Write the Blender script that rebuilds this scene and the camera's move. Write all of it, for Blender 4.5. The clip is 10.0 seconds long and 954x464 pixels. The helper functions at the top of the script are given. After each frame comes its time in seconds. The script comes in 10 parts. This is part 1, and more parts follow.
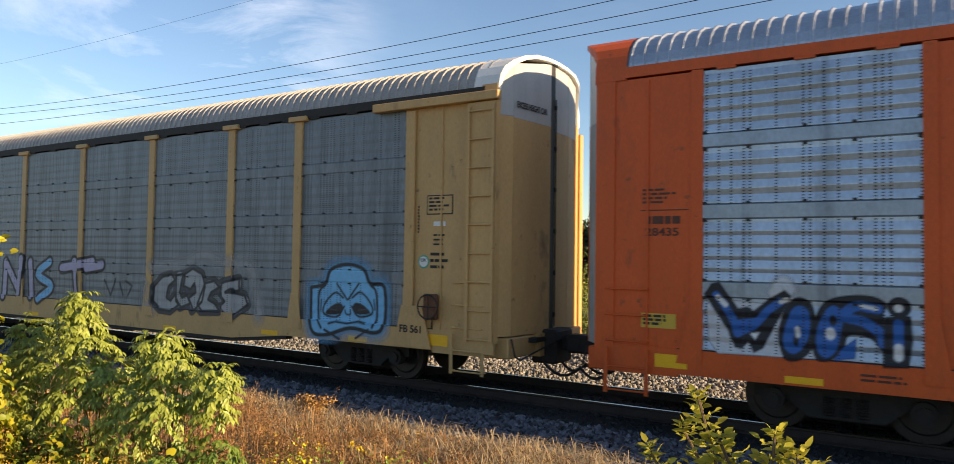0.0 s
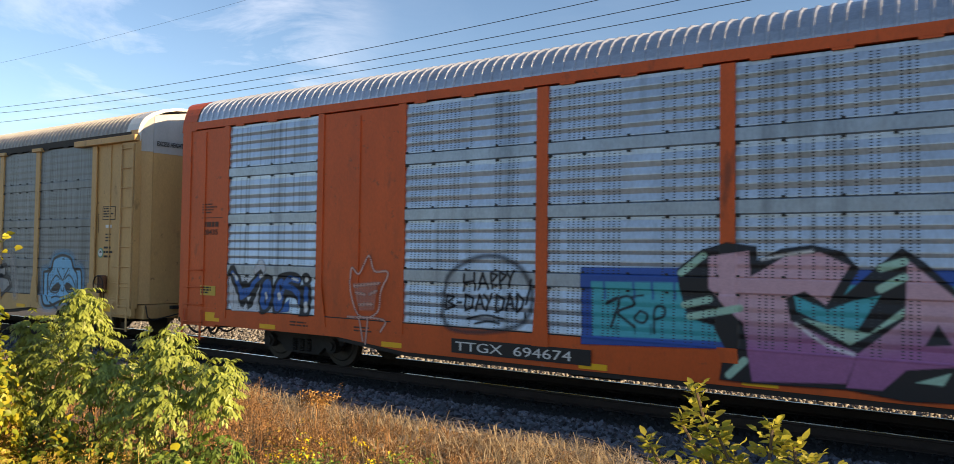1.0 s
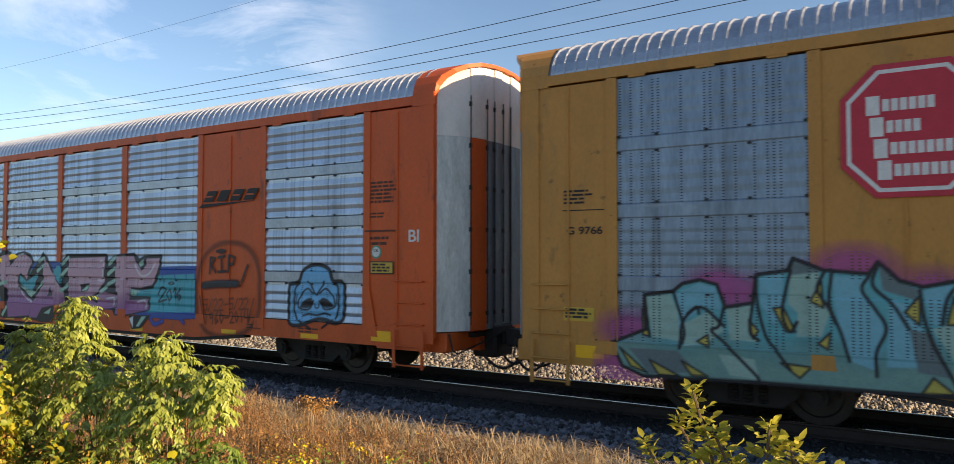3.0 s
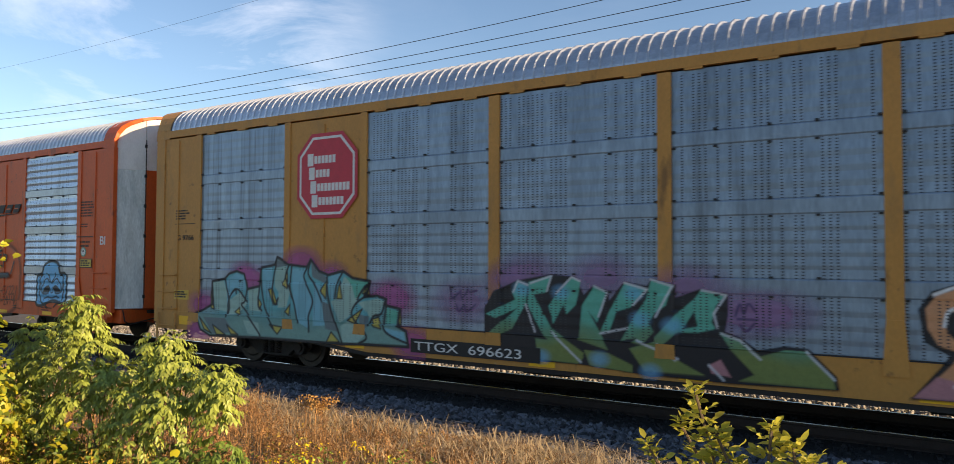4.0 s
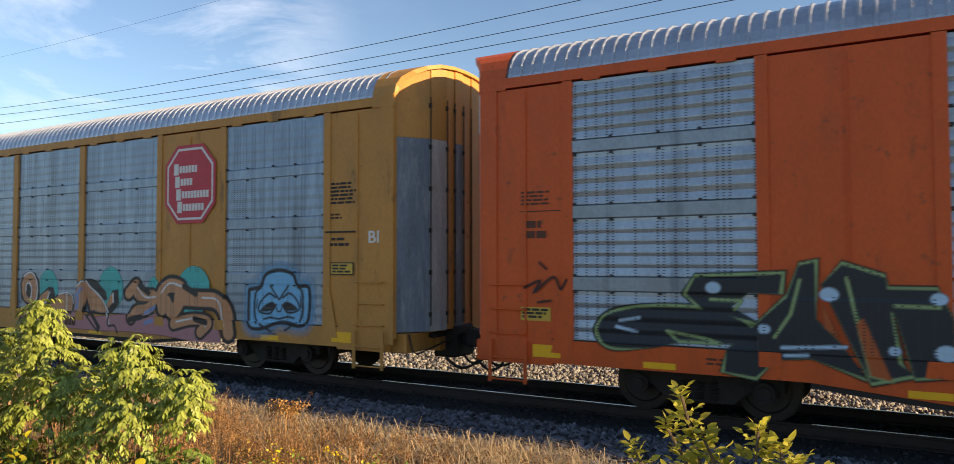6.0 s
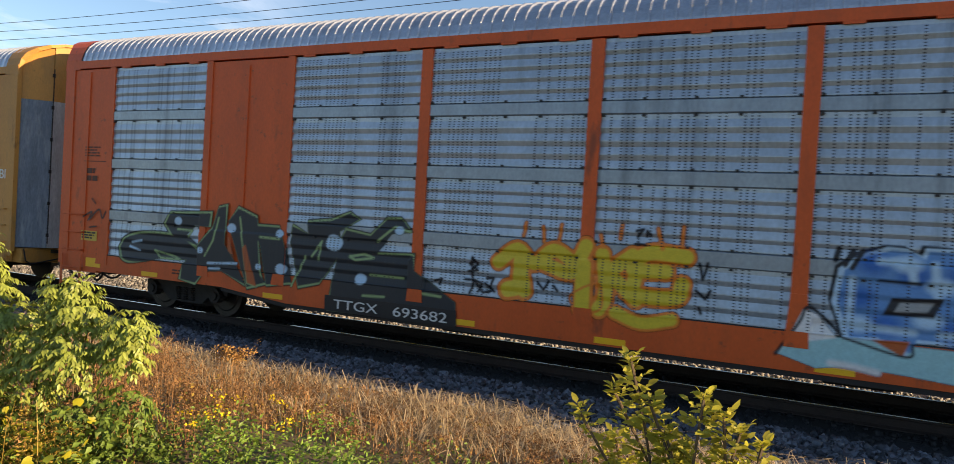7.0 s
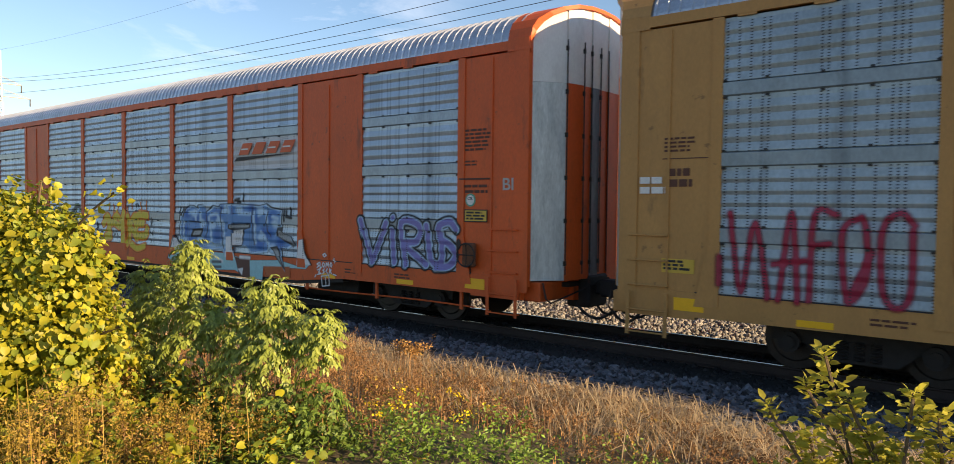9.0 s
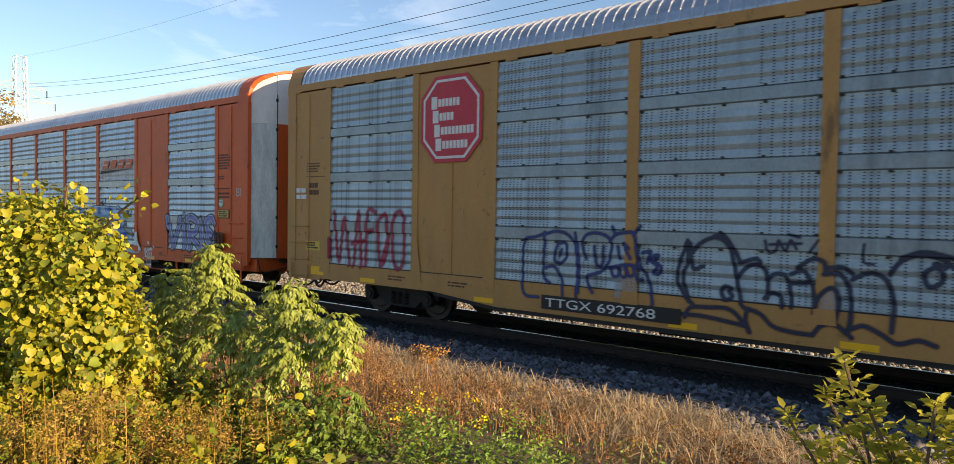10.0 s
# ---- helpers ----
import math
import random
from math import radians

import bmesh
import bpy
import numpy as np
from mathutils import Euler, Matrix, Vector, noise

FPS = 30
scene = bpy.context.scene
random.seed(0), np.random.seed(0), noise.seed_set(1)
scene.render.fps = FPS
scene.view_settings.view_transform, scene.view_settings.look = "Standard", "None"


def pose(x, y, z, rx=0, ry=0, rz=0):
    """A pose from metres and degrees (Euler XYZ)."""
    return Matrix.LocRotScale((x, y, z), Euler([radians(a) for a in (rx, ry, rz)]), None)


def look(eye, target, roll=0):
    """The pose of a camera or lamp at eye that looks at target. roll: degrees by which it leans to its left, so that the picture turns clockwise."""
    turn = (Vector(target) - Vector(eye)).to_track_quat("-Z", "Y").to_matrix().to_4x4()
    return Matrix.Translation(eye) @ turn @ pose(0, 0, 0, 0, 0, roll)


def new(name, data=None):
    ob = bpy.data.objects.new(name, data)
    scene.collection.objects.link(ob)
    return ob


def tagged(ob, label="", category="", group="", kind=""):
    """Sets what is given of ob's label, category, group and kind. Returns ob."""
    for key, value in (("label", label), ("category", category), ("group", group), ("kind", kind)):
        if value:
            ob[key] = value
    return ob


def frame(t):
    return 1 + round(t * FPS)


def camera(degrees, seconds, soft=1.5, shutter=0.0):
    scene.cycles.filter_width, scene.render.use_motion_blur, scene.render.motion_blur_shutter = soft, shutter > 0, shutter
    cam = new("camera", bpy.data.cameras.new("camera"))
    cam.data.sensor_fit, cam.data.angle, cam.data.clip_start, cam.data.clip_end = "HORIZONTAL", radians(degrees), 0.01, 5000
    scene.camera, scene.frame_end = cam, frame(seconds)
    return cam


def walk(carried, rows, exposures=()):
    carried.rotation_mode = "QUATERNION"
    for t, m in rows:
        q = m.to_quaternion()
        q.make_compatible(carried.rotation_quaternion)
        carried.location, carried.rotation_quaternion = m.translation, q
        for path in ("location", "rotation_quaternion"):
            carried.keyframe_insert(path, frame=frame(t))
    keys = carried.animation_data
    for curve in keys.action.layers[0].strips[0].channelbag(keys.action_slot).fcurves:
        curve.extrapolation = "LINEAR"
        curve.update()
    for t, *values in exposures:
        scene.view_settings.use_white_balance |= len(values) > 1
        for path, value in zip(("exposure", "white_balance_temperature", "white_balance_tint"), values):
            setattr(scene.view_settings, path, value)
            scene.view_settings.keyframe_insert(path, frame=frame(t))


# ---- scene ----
cam = camera(66.58, 10.0, soft=0.75, shutter=0.1)
PATH = [
    (0.0, pose(0.000, -11.838, 2.300, 92.04, -0.84, 32.27)),
    (0.5, pose(0.011, -11.849, 2.299, 91.95, -0.88, 32.33)),
    (1.0, pose(0.020, -11.846, 2.294, 91.78, -0.71, 32.53)),
    (1.5, pose(0.028, -11.845, 2.300, 91.72, -0.72, 32.51)),
    (2.0, pose(0.013, -11.842, 2.296, 91.71, -0.39, 32.22)),
    (2.5, pose(0.017, -11.847, 2.297, 91.99, -0.01, 32.05)),
    (4.0, pose(0.022, -11.855, 2.300, 91.99, -0.20, 32.35)),
    (4.5, pose(-0.003, -11.850, 2.302, 92.12, -0.28, 31.90)),
    (5.0, pose(-0.024, -11.841, 2.301, 92.00, -0.09, 31.69)),
    (6.3, pose(-0.046, -11.809, 2.293, 91.73, -0.56, 28.98)),
    (6.5, pose(-0.048, -11.813, 2.297, 90.87, -2.10, 28.09)),
    (7.0, pose(-0.073, -11.779, 2.288, 88.88, -3.27, 26.57)),
    (7.5, pose(-0.085, -11.815, 2.296, 89.12, -1.85, 27.59)),
    (8.0, pose(-0.094, -11.808, 2.294, 88.54, -0.14, 33.34)),
    (8.5, pose(-0.094, -11.802, 2.291, 88.24, 0.61, 37.03)),
    (9.0, pose(-0.089, -11.799, 2.293, 87.95, -0.62, 39.31)),
    (9.5, pose(-0.081, -11.808, 2.298, 88.67, -0.79, 40.58)),
    (10.0, pose(-0.081, -11.817, 2.299, 88.31, -0.83, 40.71)),
]
walk(cam, PATH, [(0.0, 0.78, 6900, 15), (10.0, 0.78, 6900, 15)])

# ---- daylight: low evening sun from beyond the far end of the train ----
SUN = Vector((3.7, 0.42, 1.0)).normalized()
world = bpy.data.worlds.new("evening_sky")
scene.world = world
world.use_nodes = True
wn, wl = world.node_tree.nodes, world.node_tree.links
sky = wn.new("ShaderNodeTexSky")
sky.sky_type, sky.sun_disc = "NISHITA", False
sky.sun_elevation, sky.sun_rotation = math.asin(SUN.z), math.atan2(SUN.x, SUN.y)
sky.air_density, sky.dust_density, sky.ozone_density = 1.0, 0.08, 2.6
wtc = wn.new("ShaderNodeTexCoord")
wmap = wn.new("ShaderNodeMapping")
wmap.inputs["Scale"].default_value = (2.2, 2.2, 7.0)
wmap.inputs["Rotation"].default_value = (0, 0.25, 0.5)
wl.new(wtc.outputs["Generated"], wmap.inputs[0])
wnoise = wn.new("ShaderNodeTexNoise")
wnoise.inputs["Scale"].default_value, wnoise.inputs["Detail"].default_value = 1.6, 9
wnoise.inputs["Roughness"].default_value = 0.62
wnoise.inputs["Distortion"].default_value = 0.8
wl.new(wmap.outputs[0], wnoise.inputs["Vector"])
wramp = wn.new("ShaderNodeMapRange")
wramp.inputs[1].default_value, wramp.inputs[2].default_value = 0.50, 0.92
wl.new(wnoise.outputs[0], wramp.inputs[0])
wmix = wn.new("ShaderNodeMix")
wmix.data_type = "RGBA"
wmix.inputs["B"].default_value = (8.0, 8.2, 8.6, 1)
wdot = wn.new("ShaderNodeVectorMath")
wdot.operation = "DOT_PRODUCT"
wdot.inputs[1].default_value = Vector((-0.779, 0.56, 0.278)).normalized()
wl.new(wtc.outputs["Generated"], wdot.inputs[0])
wfar = wn.new("ShaderNodeMapRange")
wfar.interpolation_type = "SMOOTHSTEP"
wfar.inputs[1].default_value, wfar.inputs[2].default_value = 0.965, 0.999
wfar.inputs[3].default_value, wfar.inputs[4].default_value = 0.04, 0.8
wl.new(wdot.outputs["Value"], wfar.inputs[0])
wamt = wn.new("ShaderNodeMath")
wamt.operation = "MULTIPLY"
wl.new(wramp.outputs[0], wamt.inputs[0]), wl.new(wfar.outputs[0], wamt.inputs[1])
wl.new(wamt.outputs[0], wmix.inputs["Factor"])
wl.new(sky.outputs[0], wmix.inputs["A"])
wl.new(wmix.outputs["Result"], wn["Background"].inputs[0])
wn["Background"].inputs[1].default_value = 0.115
sun_data = bpy.data.lights.new("sun", "SUN")
sun_data.energy, sun_data.angle, sun_data.color = 6.3, radians(0.5), (1.0, 0.75, 0.44)
new("sun", sun_data).matrix_world = look(SUN * 100, (0, 0, 0))


# ---- materials ----
def material(name, base, rough=0.6, metal=0.0, spots=0.25, size=6.0, grain=60.0, bump=0.15, dirt=None, stretch=(1, 1, 1),
             by_object=0.0, by_island=0.0, through_light=0.0, scuffs=()):
    """Base colour varied at two scales, with fine relief; dirt: a second colour in blotches."""
    m = bpy.data.materials.new(name)
    m.use_nodes = True
    n, l = m.node_tree.nodes, m.node_tree.links
    b = n["Principled BSDF"]
    tc, mp = n.new("ShaderNodeTexCoord"), n.new("ShaderNodeMapping")
    mp.inputs["Scale"].default_value = stretch
    l.new(tc.outputs["Object"], mp.inputs[0])
    big, fine = n.new("ShaderNodeTexNoise"), n.new("ShaderNodeTexNoise")
    big.inputs["Scale"].default_value, big.inputs["Detail"].default_value = 1.0 / size * 6, 5
    fine.inputs["Scale"].default_value, fine.inputs["Detail"].default_value = grain, 3
    for t in (big, fine):
        l.new(mp.outputs[0], t.inputs["Vector"])
    add = n.new("ShaderNodeMath")
    add.operation = "ADD"
    l.new(big.outputs[0], add.inputs[0]), l.new(fine.outputs[0], add.inputs[1])
    rng = n.new("ShaderNodeMapRange")
    rng.inputs[1].default_value, rng.inputs[2].default_value = 0.6, 1.4
    rng.inputs[3].default_value, rng.inputs[4].default_value = 1 - spots, 1 + spots
    l.new(add.outputs[0], rng.inputs[0])
    value = rng.outputs[0]
    for amount, source in ((by_object, "ShaderNodeObjectInfo"), (by_island, "ShaderNodeNewGeometry")):
        if amount:
            info = n.new(source)
            r2 = n.new("ShaderNodeMapRange")
            r2.inputs[3].default_value, r2.inputs[4].default_value = 1 - amount, 1 + amount
            l.new(info.outputs["Random" if source.endswith("Info") else "Random Per Island"], r2.inputs[0])
            mul = n.new("ShaderNodeMath")
            mul.operation = "MULTIPLY"
            l.new(value, mul.inputs[0]), l.new(r2.outputs[0], mul.inputs[1])
            value = mul.outputs[0]
    mix = n.new("ShaderNodeMix")
    mix.data_type, mix.blend_type = "RGBA", "MULTIPLY"
    mix.inputs["Factor"].default_value = 1
    mix.inputs["A"].default_value = (*base, 1)
    l.new(value, mix.inputs["B"])
    colour = mix.outputs["Result"]
    if dirt:
        blot = n.new("ShaderNodeTexNoise")
        blot.inputs["Scale"].default_value, blot.inputs["Detail"].default_value = 2.3, 7
        blot.inputs["Roughness"].default_value = 0.7
        l.new(mp.outputs[0], blot.inputs["Vector"])
        r3 = n.new("ShaderNodeMapRange")
        r3.inputs[1].default_value, r3.inputs[2].default_value = 0.52, 0.75
        r3.inputs[4].default_value = 0.7
        l.new(blot.outputs[0], r3.inputs[0])
        mx = n.new("ShaderNodeMix")
        mx.data_type = "RGBA"
        mx.inputs["B"].default_value = (*dirt, 1)
        l.new(r3.outputs[0], mx.inputs["Factor"]), l.new(colour, mx.inputs["A"])
        colour = mx.outputs["Result"]
    for shade, scale, low, high, amount, squash in scuffs:
        wear, r4, mx = n.new("ShaderNodeTexNoise"), n.new("ShaderNodeMapRange"), n.new("ShaderNodeMix")
        wear.inputs["Scale"].default_value, wear.inputs["Detail"].default_value, wear.inputs["Roughness"].default_value = scale, 8, 0.65
        turn = n.new("ShaderNodeMapping")
        turn.inputs["Scale"].default_value, turn.inputs["Location"].default_value = squash, (scale, 3.1, amount * 7)
        l.new(tc.outputs["Object"], turn.inputs[0]), l.new(turn.outputs[0], wear.inputs["Vector"])
        r4.inputs[1].default_value, r4.inputs[2].default_value, r4.inputs[4].default_value = low, high, amount
        l.new(wear.outputs[0], r4.inputs[0])
        mx.data_type = "RGBA"
        mx.inputs["B"].default_value = (*shade, 1)
        l.new(r4.outputs[0], mx.inputs["Factor"]), l.new(colour, mx.inputs["A"])
        colour = mx.outputs["Result"]
    l.new(colour, b.inputs["Base Color"])
    b.inputs["Roughness"].default_value, b.inputs["Metallic"].default_value = rough, metal
    if bump:
        bp = n.new("ShaderNodeBump")
        bp.inputs["Strength"].default_value, bp.inputs["Distance"].default_value = bump, 0.01
        l.new(fine.outputs[0], bp.inputs["Height"]), l.new(bp.outputs[0], b.inputs["Normal"])
    if through_light:
        tr, ms = n.new("ShaderNodeBsdfTranslucent"), n.new("ShaderNodeMixShader")
        ms.inputs[0].default_value = through_light
        l.new(colour, tr.inputs[0]), l.new(b.outputs[0], ms.inputs[1]), l.new(tr.outputs[0], ms.inputs[2])
        l.new(ms.outputs[0], n["Material Output"].inputs[0])
    return m


def punched(m, dark=0.03, band=None):
    """Adds the rows of small slots that are punched through the side sheets, as dark openings."""
    n, l = m.node_tree.nodes, m.node_tree.links
    b = n["Principled BSDF"]
    tc, sep = n.new("ShaderNodeTexCoord"), n.new("ShaderNodeSeparateXYZ")
    l.new(tc.outputs["Object"], sep.inputs[0])

    def math_node(kind, a, c=0.0):
        q = n.new("ShaderNodeMath")
        q.operation = kind
        for i, v in enumerate((a, c)):
            if isinstance(v, float):
                q.inputs[i].default_value = v
            else:
                l.new(v, q.inputs[i])
        return q.outputs[0]
    x, z = sep.outputs[0], sep.outputs[2]
    fx = math_node("FRACT", math_node("DIVIDE", math_node("ADD", x, 50.0), 0.083))
    fz = math_node("FRACT", math_node("DIVIDE", math_node("ADD", z, 50.0), 0.041))
    cx = math_node("FLOOR", math_node("DIVIDE", math_node("ADD", x, 50.0), 0.083))
    col = n.new("ShaderNodeTexWhiteNoise")
    col.noise_dimensions = "1D"
    l.new(cx, col.inputs["W"])
    keep = math_node("GREATER_THAN", col.outputs["Value"], 0.5)
    hole = math_node("MULTIPLY", math_node("LESS_THAN", fx, 0.42), math_node("LESS_THAN", fz, 0.40))
    hole = math_node("MULTIPLY", hole, keep)
    for low, high in BANDS + [(-9.0, 1.09), (4.93, 9.0)]:
        inside = math_node("MULTIPLY", math_node("GREATER_THAN", z, low), math_node("LESS_THAN", z, high))
        if band is not None and (low, high) in BANDS:
            prior = b.inputs["Base Color"].links[0].from_socket
            strip = n.new("ShaderNodeMix")
            strip.data_type, strip.blend_type = "RGBA", "MULTIPLY"
            strip.inputs["B"].default_value = (band, band * 1.02, band * 1.05, 1)
            l.new(inside, strip.inputs["Factor"]), l.new(prior, strip.inputs["A"])
            l.new(strip.outputs["Result"], b.inputs["Base Color"])
        hole = math_node("MULTIPLY", hole, math_node("SUBTRACT", 1.0, inside))
    link = b.inputs["Base Color"].links[0]
    mx = n.new("ShaderNodeMix")
    mx.data_type = "RGBA"
    mx.inputs["B"].default_value = (dark, dark, dark * 1.2, 1)
    l.new(math_node("MULTIPLY", hole, 0.85), mx.inputs["Factor"]), l.new(link.from_socket, mx.inputs["A"])
    l.new(mx.outputs["Result"], b.inputs["Base Color"])
    return m


BANDS = [(1.80, 2.03), (2.88, 3.10), (3.88, 4.09)]
WORN_STEEL = (((0.05, 0.03, 0.02), 1.4, 0.60, 0.70, 0.6, (1.6, 1, 0.5)), ((0.10, 0.05, 0.025), 5.0, 0.64, 0.70, 0.55, (1, 1, 1)), ((0.40, 0.33, 0.28), 2.2, 0.70, 0.76, 0.35, (1, 1, 1.4)))
STREAKS = (((0.06, 0.065, 0.07), 1.1, 0.55, 0.72, 0.55, (2.2, 1, 0.12)), ((0.55, 0.57, 0.58), 1.7, 0.64, 0.75, 0.3, (0.5, 1, 1.6)))
ORANGE = material("orange_car_paint", (0.65, 0.098, 0.012), 0.55, 0, 0.16, 3, 40, 0.05, dirt=(0.42, 0.075, 0.016), stretch=(1, 1, 0.35), scuffs=WORN_STEEL)
OCHRE = material("ochre_car_paint", (0.53, 0.245, 0.05), 0.6, 0, 0.16, 3, 40, 0.05, dirt=(0.30, 0.17, 0.06), stretch=(1, 1, 0.35), scuffs=WORN_STEEL)
TAN = material("tan_yellow_car_paint", (0.47, 0.24, 0.07), 0.6, 0, 0.14, 3, 40, 0.05, dirt=(0.36, 0.185, 0.06), stretch=(1, 1, 0.35), scuffs=WORN_STEEL)
BUFF = material("buff_yellow_car_paint", (0.56, 0.34, 0.135), 0.6, 0, 0.14, 3, 40, 0.05, dirt=(0.44, 0.27, 0.11), stretch=(1, 1, 0.35), scuffs=WORN_STEEL)
ZINC = punched(material("bright_zinc_sheet", (0.47, 0.555, 0.66), 0.36, 0.5, 0.22, 2.5, 25, 0.06, dirt=(0.40, 0.43, 0.46), stretch=(1, 1, 0.5), scuffs=STREAKS), band=0.66)
ZINC_DARK = punched(material("darker_zinc_sheet", (0.34, 0.41, 0.45), 0.45, 0.4, 0.22, 2.5, 25, 0.06, dirt=(0.25, 0.29, 0.29), stretch=(1, 1, 0.5), scuffs=STREAKS), band=0.75)
ZINC_MID = punched(material("mid_zinc_sheet", (0.39, 0.465, 0.54), 0.4, 0.5, 0.22, 2.5, 25, 0.06, dirt=(0.33, 0.36, 0.38), stretch=(1, 1, 0.5), scuffs=STREAKS), band=0.7)
DULL_GREY = punched(material("soot_grey_zinc_sheet", (0.175, 0.195, 0.215), 0.5, 0.4, 0.3, 1.6, 25, 0.06, dirt=(0.10, 0.11, 0.12), stretch=(1.4, 1, 0.22), scuffs=STREAKS))
DULL = punched(material("dull_zinc_sheet", (0.225, 0.30, 0.39), 0.42, 0.5, 0.3, 1.6, 25, 0.06, dirt=(0.13, 0.16, 0.20), stretch=(1.4, 1, 0.22), scuffs=STREAKS))
ROOF = material("zinc_roof_sheet", (0.46, 0.50, 0.56), 0.34, 0.6, 0.2, 3, 30, 0.05, dirt=(0.28, 0.30, 0.34), stretch=(1, 1, 1))
ROOF_OLD = material("weathered_roof_sheet", (0.36, 0.34, 0.32), 0.55, 0.2, 0.25, 2, 30, 0.05, dirt=(0.30, 0.28, 0.26))
BARE = material("bare_zinc_door", (0.50, 0.53, 0.53), 0.5, 0.3, 0.3, 1.5, 25, 0.05, dirt=(0.22, 0.27, 0.30), stretch=(2, 2, 0.4))
SMUDGE = material("sooty_blue_door", (0.14, 0.17, 0.22), 0.55, 0.2, 0.35, 1.5, 25, 0.05, dirt=(0.35, 0.38, 0.40), stretch=(2, 2, 0.4))
WHITE = material("white_door_paint", (0.72, 0.72, 0.70), 0.6, 0, 0.1, 2, 40, 0.03, dirt=(0.5, 0.5, 0.49), stretch=(1, 1, 0.4))
GREY_WHITE = material("grey_white_door", (0.46, 0.46, 0.46), 0.6, 0, 0.1, 2, 40, 0.03, dirt=(0.36, 0.36, 0.36), stretch=(1, 1, 0.4))
# Near-black for grimy gear; the buff car's chord uses it as roof shade.
GRIME_SHADE = material("grime_and_shade_steel", (0.028, 0.024, 0.022), 0.75, 0.1, 0.3, 0.7, 40, 0.2, dirt=(0.05, 0.034, 0.026))
BLACK = material("black_paint", (0.02, 0.02, 0.022), 0.6, 0, 0.15, 1, 50, 0.05)
TREAD = material("worn_wheel_steel", (0.07, 0.06, 0.052), 0.45, 0.8, 0.2, 0.5, 50, 0.1)
REFLECT = material("yellow_reflective_tape", (0.95, 0.50, 0.012), 0.45, 0, 0.08, 1, 60, 0.02)
LABEL = material("yellow_placard", (0.62, 0.40, 0.05), 0.5, 0, 0.08, 1, 60, 0.02)
STENCIL_DARK = material("dark_stencil_paint", (0.10, 0.035, 0.02), 0.65, 0, 0.2, 0.5, 60, 0)
STENCIL_BLACK = material("black_stencil_paint", (0.018, 0.016, 0.016), 0.65, 0, 0.15, 0.5, 60, 0)
STENCIL_WHITE = material("white_stencil_paint", (0.72, 0.71, 0.69), 0.65, 0, 0.15, 0.5, 60, 0)
STENCIL_GREY = material("faded_grey_stencil", (0.45, 0.42, 0.40), 0.65, 0, 0.2, 0.5, 60, 0)
CRIMSON = material("crimson_sign_paint", (0.55, 0.03, 0.055), 0.55, 0, 0.15, 1, 50, 0.02)
GREEN_DOT = material("green_sticker", (0.10, 0.36, 0.24), 0.5, 0, 0.1, 1, 50, 0)
RUST = material("rusty_steel", (0.16, 0.07, 0.035), 0.8, 0.1, 0.35, 0.6, 40, 0.2)
DARK_IN = material("dark_interior", (0.03, 0.03, 0.03), 0.8, 0, 0.2, 1, 30, 0)


# ---- mesh helpers ----
def part(name, bm, mat, parent=None, label="", smooth=False):
    me = bpy.data.meshes.new(name)
    bmesh.ops.recalc_face_normals(bm, faces=bm.faces)
    bm.to_mesh(me)
    bm.free()
    me.materials.append(mat)
    if smooth:
        me.polygons.foreach_set("use_smooth", [True] * len(me.polygons))
    return placed(name, me, parent, label)


def placed(name, me, parent=None, label=""):
    ob = new(name, me)
    ob.parent = parent
    return tagged(ob, label=label)


def raw(name, verts, faces, mats, smooth=False):
    me = bpy.data.meshes.new(name)
    me.from_pydata(verts, [], faces)
    for m in mats:
        me.materials.append(m)
    if smooth:
        me.polygons.foreach_set("use_smooth", [True] * len(me.polygons))
    me.update()
    return me


def block(bm, x0, x1, y0, y1, z0, z1, bevel=0.0):
    v = [bm.verts.new((x, y, z)) for x in (x0, x1) for y in (y0, y1) for z in (z0, z1)]
    fs = [bm.faces.new([v[i] for i in q]) for q in ((0, 1, 3, 2), (4, 6, 7, 5), (0, 4, 5, 1), (2, 3, 7, 6), (0, 2, 6, 4), (1, 5, 7, 3))]
    if bevel:
        es = list({e for f in fs for e in f.edges})
        bmesh.ops.bevel(bm, geom=es, offset=bevel, segments=1, affect="EDGES")
    return bm


def slab(x0, x1, y0, y1, z0, z1, bevel=0.0):
    return block(bmesh.new(), x0, x1, y0, y1, z0, z1, bevel)


def prism(bm, outline, y0, y1):
    """An outline in x and z, pushed from y0 to y1."""
    a = [bm.verts.new((x, y0, z)) for x, z in outline]
    b = [bm.verts.new((x, y1, z)) for x, z in outline]
    bm.faces.new(a), bm.faces.new(b[::-1])
    for i in range(len(a)):
        j = (i + 1) % len(a)
        bm.faces.new((a[j], a[i], b[i], b[j]))
    return bm


def rod(bm, p, q, r, sides=6):
    p, q = Vector(p), Vector(q)
    m = Matrix.Translation((p + q) / 2) @ (q - p).to_track_quat("Z", "Y").to_matrix().to_4x4()
    bmesh.ops.create_cone(bm, cap_ends=True, segments=sides, radius1=r, radius2=r, depth=(q - p).length, matrix=m)
    return bm


